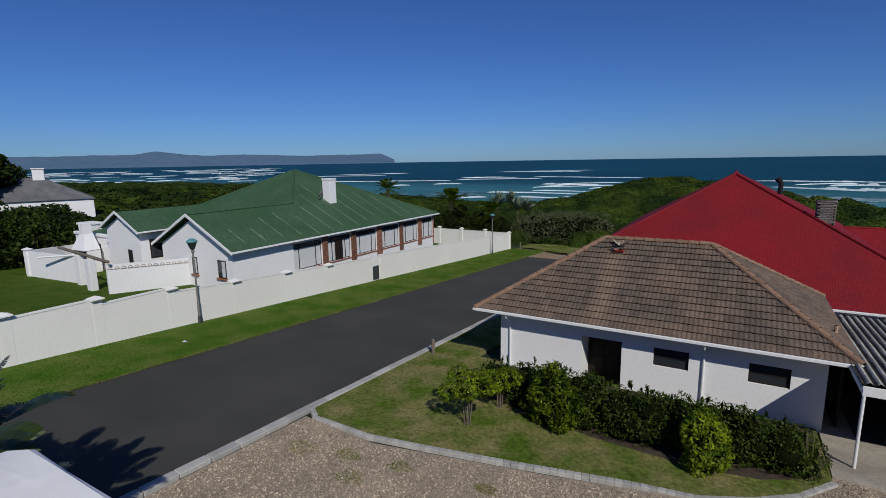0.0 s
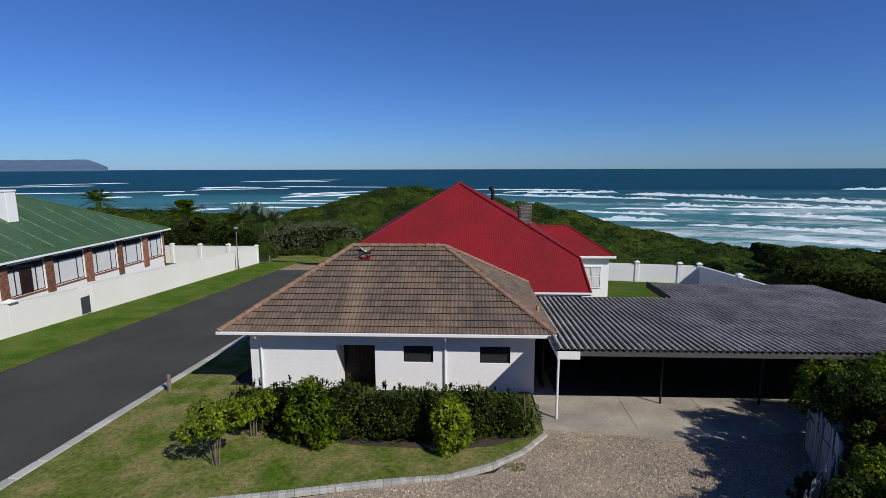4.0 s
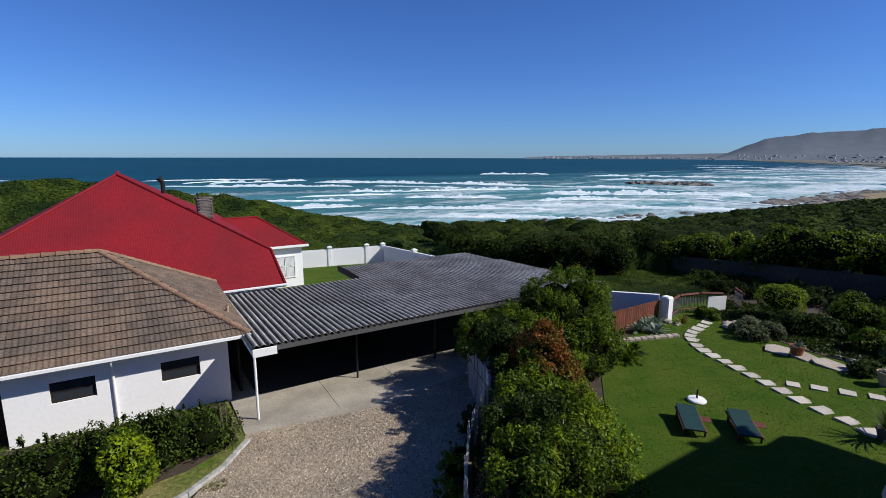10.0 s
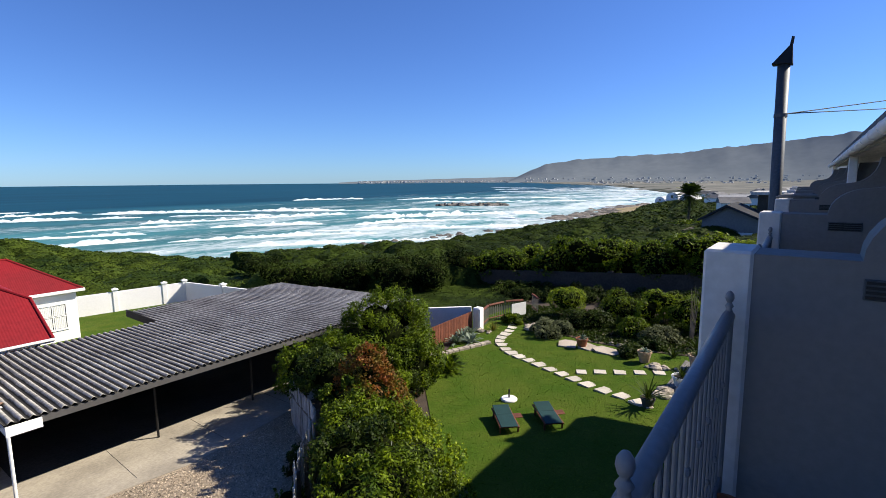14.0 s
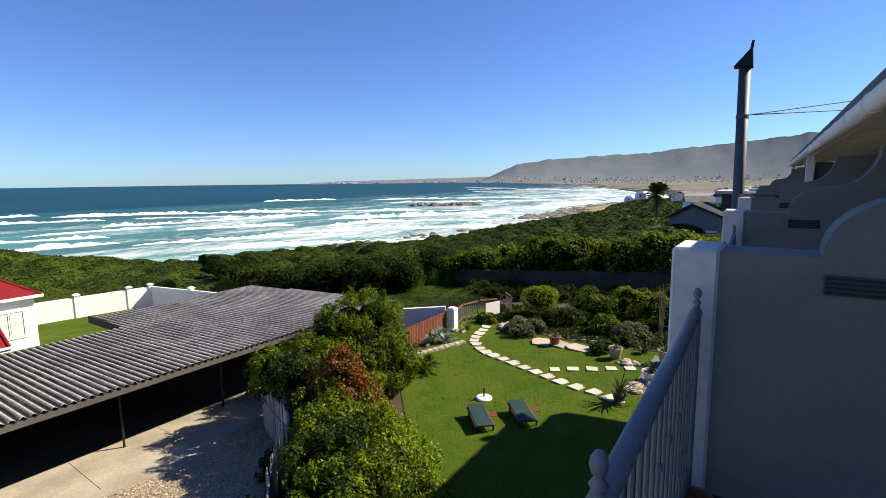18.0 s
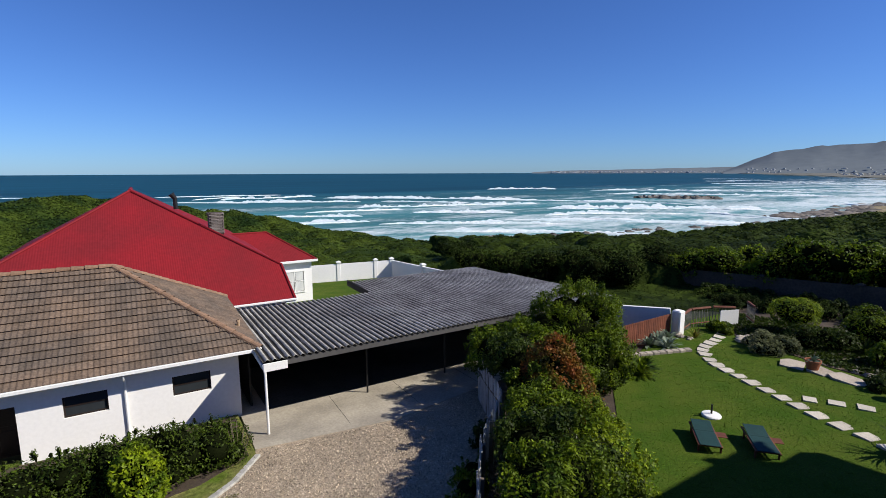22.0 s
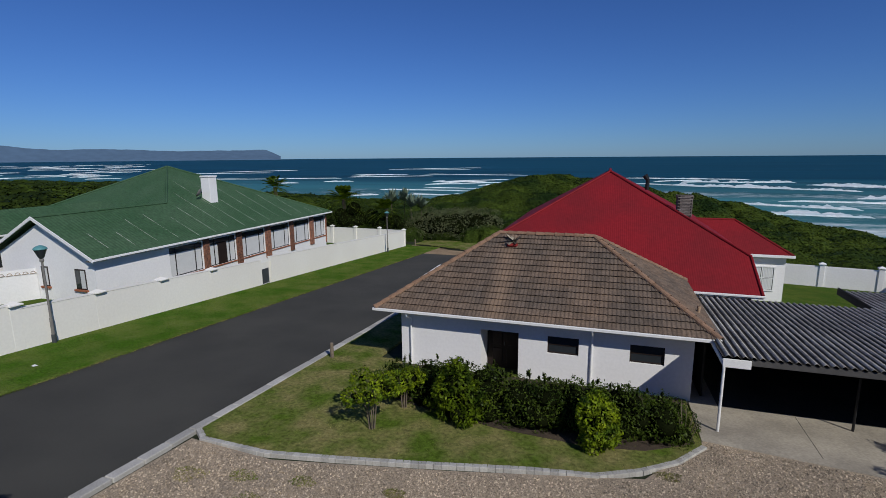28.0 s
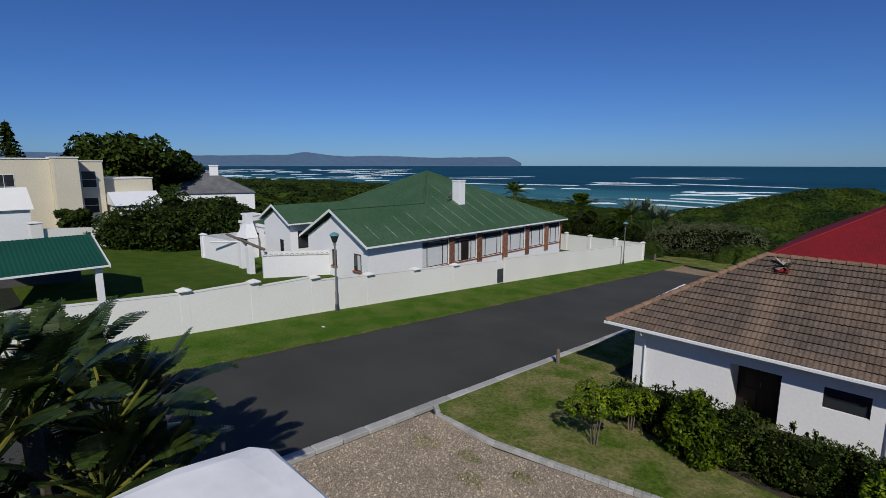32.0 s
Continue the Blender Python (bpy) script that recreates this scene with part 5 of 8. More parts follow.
part("pole", MB().tube([(0, 0, 0), (0, 0, 2.4)], 0.03, 6), WOOD2, yardp)
part("canopy", MB().lathe([(0.9, 2.1), (0.55, 2.3), (0.02, 2.45)], (0, 0, 0), 8), GREEN2, yardp)


# ---- the balcony house ----
FLOOR = 7.38
home = thing("balcony_house", (0, 0, 0), "pale plastered apartment house with dividing walls between balconies", "house")
HX = 21.2
# Near-black floor colour stands in for shade at the foot of the walls.
part("balcony_slab", B((-2.08, -2.6, 6.9), (HX, 0.36, FLOOR), 0.01), DARK, home, "balcony floor, darkened to keep the wall foot dim")
part("facade", B((-2.1, -2.85, 0.6), (HX, -2.6, 9.4)), BALC, home)
part("lower_wall", B((-2.1, -2.6, 0.6), (HX, -2.3, 6.9)), BALC, home)
part("end_wall", B((-2.1, -12, 0.6), (-1.85, -2.85, 9.9)), BALC, home)
part("far_end_wall", B((HX - 0.25, -12, 0.6), (HX, -2.85, 9.9)), BALC, home)
part("back_wall", B((-1.85, -12, 0.6), (HX - 0.25, -11.75, 9.9)), BALC, home)
pe = MB()
prng = np.random.default_rng(77)
ring = [(-1.69, -1.1), (-1.695, -0.75), (-1.69, -0.42), (-1.70, -0.2), (-1.675, -0.04), (-1.635, -0.008), (-1.45, -0.012), (-1.25, -0.008), (-1.10, -0.012), (-1.10, -1.1)]
pc = (-1.4, -0.55)
for lift, inset in ((FLOOR, 0.0), (7.90, 0.0), (7.925, 0.008), (7.935, 0.03), (7.94, 0.12)):
    pe.v += [(x + (pc[0] - x) * inset + prng.normal() * 0.002, y + (pc[1] - y) * inset + prng.normal() * 0.002, lift + (prng.normal() * 0.003 if lift > 7.8 else 0)) for x, y in ring]
nr = len(ring)
for k in range(4):
    pe.f += [(k * nr + i, k * nr + (i + 1) % nr, (k + 1) * nr + (i + 1) % nr, (k + 1) * nr + i) for i in range(nr)]
pe.f.append(tuple(range(4 * nr, 5 * nr)))
part("parapet", pe, PARA, home, "low white parapet with a worn top")


def divider(x, top, dy, yb=-2.6):
    """A wall between two balconies: a level front part, then a shoulder that curves up towards the house."""
    curve = [(dy - 0.212 - 0.24 * (1 - math.cos(a)), top + 0.203 * math.sin(a)) for a in np.linspace(0, math.pi / 2, 9)]
    curve += [(dy - 0.50 - 0.26 * math.sin(a), top + 0.21 + 0.30 * (1 - math.cos(a))) for a in np.linspace(0, math.pi / 2, 7)]
    pts = [(x, dy + 0.084, FLOOR), (x, dy + 0.084, top), (x, dy - 0.21, top)] + [(x, y, z) for y, z in curve] + [(x, yb, top + 0.53), (x, yb, FLOOR)]
    d = part("divider", MB().prism(pts, (0.2, 0, 0)), BALC, home, "dividing wall with a curved shoulder")
    part("pier", MB().box((x - 0.012, dy + 0.084, 6.4), (x + 0.24, dy + 0.243, top + 0.008), 0.010), PIERM, home, "end pier of a dividing wall with daylight put into its colour")
    v = part("air_vent", MB().box((x - 0.008, dy - 0.426, top - 0.122), (x - 0.002, dy - 0.219, top - 0.055), 0.002), STEEL, d, "dark slatted air vent")
    for j in range(4):
        part("slat", B((x - 0.014, dy - 0.420, top - 0.117 + j * 0.0155), (x - 0.0085, dy - 0.225, top - 0.108 + j * 0.0155)), BLACK, v)
    return d


for i in range(7):
    x = 2.46 + 2.85 * i
    divider(x, (8.325, 8.302, 8.312)[min(i, 2)], 0.030 * (x - 2.46))
part("pipe_rail", MB().tube([(8.3, 0.40, 8.28), (8.3, 0.40, 8.335), (8.3, 0.36, 8.352), (8.3, -0.02, 8.36)], 0.022, 8), GREYP, home, "grey tube along the top of a wall")
# eave over the balconies
E0, E1 = Vector((0.9, -0.53, 8.97)), Vector((21.6, -0.20, 8.97))
part("soffit", MB().prism([E0, E1, (HX, -2.7, 9.35), (0.9, -2.7, 9.35)], (0, 0, 0.05)), TRIM, home, "white boarded soffit")
part("roof", MB().prism([E0 + Vector((0, 0, 0.07)), E1 + Vector((0, 0, 0.07)), (21.0, -7, 11.7), (0.9, -7, 11.7)], (0, 0, 0.1)), SLATE, home)
part("back_roof", MB().prism([(0.9, -12.6, 9.9), (HX, -12.6, 9.9), (21.0, -7, 11.7), (0.9, -7, 11.7)], (0, 0, 0.1)), SLATE, home)
part("gutter", MB().tube([E0 + Vector((0, 0.05, -0.02)), E1 + Vector((0, 0.05, -0.02))], 0.052, 10), TRIM, home, "round white gutter", True)
for i in range(26):
    q = E0.lerp(E1, (i + 0.5) / 26)
    part("gutter_bracket", MB().tube([(q.x, q.y + 0.05, q.z - 0.02), (q.x + 0.02, q.y + 0.05, q.z - 0.02)], 0.058, 10), TRIM, home)
part("fascia_board", MB().prism([E0 + Vector((0, -0.02, -0.06)), E1 + Vector((0, -0.02, -0.06)), E1 + Vector((0, -0.02, 0.08)), E0 + Vector((0, -0.02, 0.08))], (0, -0.03, 0)), TRIM, home)
for i in range(17):
    x = 1.4 + 1.22 * i
    part("rafter", MB().prism([(x, -2.58, 9.25), (x, -0.56 + 0.0155 * x, 8.90), (x, -0.56 + 0.0155 * x, 8.96), (x, -2.58, 9.31)], (0.06, 0, 0)), TRIM, home)
for px, py in ((10.9, -0.42), (20.8, -0.28)):
    part("roof_post", B((px - 0.06, py - 0.06, FLOOR), (px + 0.06, py + 0.06, 8.95), 0.01), TRIM, home)
for i in range(6):
    x0 = 2.75 + 2.85 * i
    wd = part("balcony_window", B((x0 + 0.2, -2.6, FLOOR + 0.05), (x0 + 2.3, -2.56, 9.18), 0.005), TRIM, home, "wide glazed balcony door")
    part("pane", B((x0 + 0.3, -2.556, FLOOR + 0.15), (x0 + 1.2, -2.55, 9.08)), GLASS, wd)
    part("pane", B((x0 + 1.3, -2.556, FLOOR + 0.15), (x0 + 2.2, -2.55, 9.08)), GLASS, wd)

RH = 8.178 - FLOOR


def railing(p0, p1, label):
    (x0, y0), (x1, y1) = p0, p1
    r = thing("balcony_railing", (x0, y0, FLOOR), label, "railing", turn=math.degrees(math.atan2(y1 - y0, x1 - x0)))
    w = math.hypot(x1 - x0, y1 - y0)
    part("top_rail", MB().tube([(0.0, 0, RH - 0.075), (w, 0, RH - 0.075)], 0.021, 14), BLUEGREY, r, smooth=True)
    part("bottom_rail", MB().tube([(0.0, 0, 0.10), (w, 0, 0.10)], 0.016, 8), BLUEGREY, r)
    for px in (0.0, w):
        post = part("post", MB().tube([(px, 0, 0.0), (px, 0, RH - 0.08)], 0.017, 10), BLUEGREY, r)
        prof = [(0.026, -0.13), (0.034, -0.115), (0.026, -0.10), (0.02, -0.085), (0.034, -0.07), (0.022, -0.055), (0.016, -0.045), (0.026, -0.035), (0.034, -0.015), (0.03, 0.008), (0.016, 0.026), (0.002, 0.032)]
        part("finial", MB().lathe([(r_ * 0.44, z_ * 0.55) for r_, z_ in prof], (px, 0, RH), 14), BLUEGREY, post, "rounded cast finial", True)
    k = max(1, int(w / 0.078))
    for i in range(1, k):
        b_ = part("baluster", MB().tube([(w * i / k, 0, 0.10), (w * i / k, 0, RH - 0.08)], 0.0065, 8), BLUEGREY, r)
        part("collar", MB().lathe([(0.0075, -0.012), (0.011, -0.006), (0.011, 0.006), (0.0075, 0.012)], (w * i / k, 0, RH * (0.62 if i % 2 else 0.32)), 8), BLUEGREY, b_)
    return r


railing((1.114, 0.105), (2.400, 0.142), "blue-grey painted metal railing with round finials")
railing((3.95, 0.195), (5.24, 0.235), "blue-grey metal railing of the next balcony")
flue = thing("flue_pipe", (10.75, 0.585, 5.0), "tall grey metal flue with a black pointed cowl", "chimney")
part("pipe", MB().tube([(0, 0, 0), (0, 0, 3.3), (0, 0, 3.31), (0, 0.03, 5.45)], [0.096, 0.096, 0.092, 0.092], 16), STEEL, flue, smooth=True)
part("band", MB().tube([(0, 0.02, 4.60), (0, 0.02, 4.66)], 0.100, 16), STEEL, flue)
part("cowl", MB().add([(-0.13, -0.095, 5.45), (0.13, -0.095, 5.45), (0.13, 0.195, 5.47), (-0.13, 0.195, 5.47), (-0.03, -0.07, 5.80), (0.03, -0.07, 5.80)], [(3, 2, 1, 0), (0, 1, 5, 4), (1, 2, 5), (2, 3, 4, 5), (3, 0, 4)]), BLACK, flue, "black metal wind cowl")
part("vane", MB().prism([(-0.01, -0.08, 5.77), (-0.01, -0.03, 5.77), (-0.01, -0.05, 5.90), (-0.01, -0.09, 5.89)], (0.02, 0, 0)), BLACK, flue)
for dz in (5.123, 4.946):
    part("stay_wire", MB().tube([(0, -0.08, 4.655), (3.25, -1.72 if dz > 5 else -1.58, dz)], 0.009, 5), DARK, flue)
flower_pot = thing("flower_pot", (2.25, 0.09, FLOOR), "small terracotta flower pot on the balcony floor", "pot")
part("pot", MB().lathe([(0.035, 0), (0.05, 0.085), (0.056, 0.085), (0.056, 0.105), (0.047, 0.105), (0.044, 0.075)], (0, 0, 0), 14), TERRA, flower_pot)
part("soil", MB().lathe([(0.001, 0.070), (0.045, 0.071), (0.045, 0.074), (0.001, 0.076)], (0, 0, 0), 12), SOIL, flower_pot)


# ---- hedge and shrubs ----
def bush(name, at, blobs, n, size, material, label, category="bush", seed=1, group="", wide=0.5, stems=4, k=0.8, shell=0.16, tufts=22):
    rng = np.random.default_rng(seed)
    t = thing(name, at, label, category, group)
    part("crown", crown_mesh("crown", rng, blobs, n, size, material, wide, shell, k, m=tufts), material, t)
    mb = MB()
    for i in range(stems):
        c, r = blobs[i % len(blobs)]
        mb.tube([(c[0] * 0.4 + rng.uniform(-0.1, 0.1), c[1] * 0.4 + rng.uniform(-0.1, 0.1), -0.15), (c[0] * 0.8, c[1] * 0.8, c[2] * 0.6), (c[0], c[1], c[2])], [0.035, 0.028, 0.015], 6)
    part("stem", mb, BARK, t)
    return t


def heap(rng, n, spread_xy, h, r):
    """Blobs of a bush that fills a box."""
    out = []
    for i in range(n):
        a, q = rng.uniform(0, 6.28), math.sqrt(rng.uniform(0, 1))
        x, y = spread_xy[0] * q * math.cos(a), spread_xy[1] * q * math.sin(a)
        rr = r * rng.uniform(0.75, 1.2)
        z = rng.uniform(0.35, 1.0) * (h - rr * 0.8) * (1 - 0.45 * q * q)
        out.append(((x, y, max(rr * 0.5, z)), (rr, rr, rr * rng.uniform(0.75, 0.95))))
    return out


rr = np.random.default_rng(3)
# clipped hedge in front of the outbuilding, as shrubs that have grown together
for i, (hx, hy, hh) in enumerate(((-7.3, 15.4, 1.01), (-6.3, 15.1, 1.16), (-5.3, 14.95, 1.41), (-4.4, 14.75, 1.51), (-3.5, 14.6, 1.46), (-2.6, 14.5, 1.41), (-1.7, 14.5, 1.41), (-0.8, 14.6, 1.41), (0.1, 14.7, 1.38), (0.9, 14.9, 1.21), (1.6, 15.2, 0.95))):
    bl = []
    for k in range(9):
        ox, oy = rr.uniform(-0.55, 0.55), rr.uniform(-0.75, 0.75)
        oz = rr.uniform(0.25, 1.0) * (hh - 0.42)
        bl.append(((ox, oy, oz), (rr.uniform(0.40, 0.55), rr.uniform(0.38, 0.5), rr.uniform(0.34, 0.44))))
    for k in range(4):
        ox, oy = rr.uniform(-0.5, 0.5), rr.uniform(-0.6, 0.5)
        bl.append(((ox, oy, hh - 0.30), (0.46, 0.44, 0.30)))
    for k in range(8):
        bl.append(((rr.uniform(-0.6, 0.6), rr.uniform(-0.6, 0.6), hh + rr.uniform(-0.08, 0.06)), (0.05, 0.05, rr.uniform(0.10, 0.20))))
    bush("hedge_shrub", (hx, hy, gz(hx, hy)), bl, 7600, 0.085, LEAF_E, "dense dark green hedge shrub against a white wall", "hedge", 20 + i, "hedge before the outbuilding")
leafy = [((0.0, 0.0, 1.15), (0.62, 0.55, 0.6)), ((0.45, 0.1, 0.8), (0.5, 0.5, 0.5)), ((-0.4, 0.05, 0.75), (0.5, 0.5, 0.5)), ((0.2, -0.2, 0.45), (0.6, 0.45, 0.45)), ((0.05, 0.1, 1.75), (0.16, 0.16, 0.35)), ((-0.2, 0.1, 1.65), (0.10, 0.10, 0.3)), ((0.3, 0.15, 1.55), (0.12, 0.12, 0.3))]
bush("shrub", (-4.75, 13.75, gz(0, 13.75)), leafy, 9000, 0.12, LEAF_H, "leafy green shrub at the edge of a lawn", seed=31, shell=0.3)
oval = [((0.0, 0.0, 0.95), (0.52, 0.5, 0.62)), ((0.05, 0.0, 0.5), (0.55, 0.52, 0.5)), ((-0.05, 0.05, 1.38), (0.36, 0.36, 0.32)), ((0.22, -0.1, 1.15), (0.34, 0.34, 0.36))]
bush("shrub", (-0.45, 13.4, gz(0, 13.4)), oval, 8500, 0.11, LEAF_B, "bright yellow-green upright oval shrub", seed=32)
dry = thing("dead_shrub", (2.05, 14.7, gz(0, 14.7)), "bare twiggy shrub at the end of a hedge", "dead plant")
drng = np.random.default_rng(88)
for k in range(9):
    e = drng.normal(size=2) * 0.28
    part("twig", MB().tube([(e[0] * 0.2, e[1] * 0.2, -0.05), (e[0] * 0.6, e[1] * 0.6, 0.5), (e[0], e[1], drng.uniform(0.8, 1.35))], [0.016, 0.012, 0.005], 5), WOOD2, dry)
for i, (tx, ty, hh, sp) in enumerate(((-6.95, 12.3, 1.75, 0.6), (-6.6, 14.0, 1.4, 0.4))):
    t = thing("small_tree", (tx, ty, gz(tx, ty)), "small open tree with several thin stems", "tree")
    rng = np.random.default_rng(40 + i)
    bl = [((sp * math.cos(a) * q, sp * math.sin(a) * q, hh - 0.35 + rng.uniform(-0.2, 0.12)), (0.34, 0.34, 0.26)) for a, q in ((0, 0.9), (1.3, 0.8), (2.5, 0.9), (3.8, 0.8), (5.1, 0.9), (0.5, 0.1))]
    part("crown", crown_mesh("crown", rng, bl, 3600, 0.10, LEAF_B, 0.5, 0.25, 0.45), LEAF_B, t)
    mb = MB()
    for a in (0.2, 1.5, 2.7, 3.9, 5.2):
        mb.tube([(0.06 * math.cos(a), 0.06 * math.sin(a), -0.1), (0.25 * sp * math.cos(a), 0.25 * sp * math.sin(a), hh * 0.45), (0.8 * sp * math.cos(a), 0.8 * sp * math.sin(a), hh - 0.35)], [0.021, 0.016, 0.008], 6)
    part("stem", mb, WOOD2, t)

# shrub border beside the drive: lobes of (x, y, height of the middle, radius)
border = [
    ("tall rounded green shrub beside a carport", LEAF_H, 0.10, ((14.4, 13.6, 2.05, 1.55), (15.4, 13.7, 2.8, 1.05), (14.2, 13.9, 2.85, 1.0), (13.2, 13.9, 2.1, 1.15), (14.6, 12.5, 1.15, 1.15), (15.7, 13.0, 1.4, 1.0), (13.4, 12.8, 1.1, 1.0))),
    ("dense green shrub at a fence end under a carport roof", LEAF_H, 0.10, ((10.5, 13.6, 2.0, 0.85), (11.3, 13.0, 2.15, 0.85), (12.1, 13.2, 1.8, 0.9), (11.0, 12.3, 1.7, 0.85), (10.7, 14.2, 1.6, 0.8), (11.9, 12.5, 1.2, 0.85))),
    ("dark shrub close behind a plank fence", LEAF_D, 0.10, ((10.0, 12.1, 2.3, 0.75), (9.9, 11.4, 2.2, 0.72), (10.2, 11.2, 1.4, 0.8))),
    ("russet-leaved shrub above a fence", LEAF_R, 0.10, ((10.05, 10.2, 2.3, 0.74), (9.8, 9.5, 2.05, 0.72), (10.55, 10.4, 1.6, 0.75), (9.5, 9.1, 1.75, 0.66), (10.25, 10.15, 2.95, 0.42), (9.85, 9.8, 2.75, 0.36), (10.3, 9.6, 1.6, 0.7))),
    ("leafy green shrub beside a plank fence", LEAF_H, 0.09, ((9.0, 9.7, 2.05, 0.72), (9.6, 9.1, 1.4, 0.75), (8.6, 9.3, 1.6, 0.7))),
    ("bright yellow-green leafy shrub in a border", LEAF_B, 0.09, ((10.5, 9.3, 1.15, 0.72), (10.0, 8.4, 1.0, 0.72), (11.2, 10.0, 0.8, 0.68), (10.9, 9.2, 0.6, 0.6))),
    ("dense leafy shrub close to a plank fence", LEAF_H, 0.09, ((8.0, 8.7, 1.95, 0.72), (8.7, 8.3, 1.75, 0.8), (9.3, 8.1, 1.2, 0.7), (7.5, 8.2, 1.6, 0.65))),
    ("yellow-green shrub with large leaves beside a lawn", LEAF_B, 0.09, ((9.4, 7.3, 1.0, 0.75), (8.7, 7.2, 1.35, 0.7), (9.0, 6.6, 0.7, 0.6))),
    ("dark leafy shrub along a fence", LEAF_D, 0.09, ((7.1, 7.7, 1.9, 0.72), (7.8, 7.4, 1.8, 0.75), (8.2, 6.6, 1.1, 0.75), (6.6, 7.1, 1.7, 0.65))),
    ("leafy shrub at the near end of a border", LEAF_H, 0.09, ((6.3, 6.5, 1.8, 0.75), (7.0, 6.3, 1.7, 0.8), (7.6, 5.7, 1.0, 0.8), (5.8, 5.8, 1.7, 0.7))),
    ("low green shrub beside a lawn", LEAF_H, 0.10, ((12.6, 11.5, 0.75, 0.75), (13.3, 11.9, 0.65, 0.65), (11.9, 10.9, 0.8, 0.7))),
    ("low dark shrub beside a lawn", LEAF_D, 0.10, ((14.2, 12.2, 0.5, 0.62), (15.4, 12.4, 0.45, 0.55))),
    ("low dark shrub on the drive side of a fence", LEAF_D, 0.09, ((8.05, 10.75, 0.45, 0.42), (8.5, 11.2, 0.4, 0.36))),
    ("low leafy shrub on the drive side of a fence", LEAF_H, 0.09, ((6.9, 9.6, 0.45, 0.40), (6.3, 9.0, 0.45, 0.42), (5.7, 8.2, 0.4, 0.4))),
]
for i, (lab, lm, lf, lobes) in enumerate(border):
    cx, cy = lobes[0][0], lobes[0][1]
    zb = gz(cx, cy)
    bl = [((x - cx, y - cy, h + gz(x, y) - zb), (r, r, r * 0.92)) for x, y, h, r in lobes]
    n = int(sum(r * r for *_, r in lobes) * 4700 * (0.1 / lf) ** 1.3)
    bush("border_shrub", (cx, cy, zb), bl, n, lf, lm, lab, "shrub", 60 + i, "shrub border", shell=0.26, k=0.74, tufts=11)


# bare dead stems that stand out of the border
for i, pts in enumerate((((8.6, 7.4, 0.1), (8.9, 7.6, 1.3), (9.5, 7.9, 2.0)), ((7.7, 7.0, 0.1), (7.8, 7.05, 1.3), (7.95, 7.15, 2.35)), ((7.5, 7.7, 0.1), (7.75, 7.6, 1.9), (8.2, 7.45, 2.5)))):
    t = thing("dead_sapling", (pts[0][0], pts[0][1], gz(0, pts[0][1])), "bare pale dead sapling among border shrubs", "dead plant")
    q = [(x - pts[0][0], y - pts[0][1], z - 0.2) for x, y, z in pts]
    part("stalk", MB().tube(q, [0.026, 0.02, 0.011], 6), PALEW, t)
    part("side_twig", MB().tube([q[1], (q[1][0] + 0.18, q[1][1] - 0.1, q[1][2] + 0.35)], [0.012, 0.006], 5), PALEW, t)


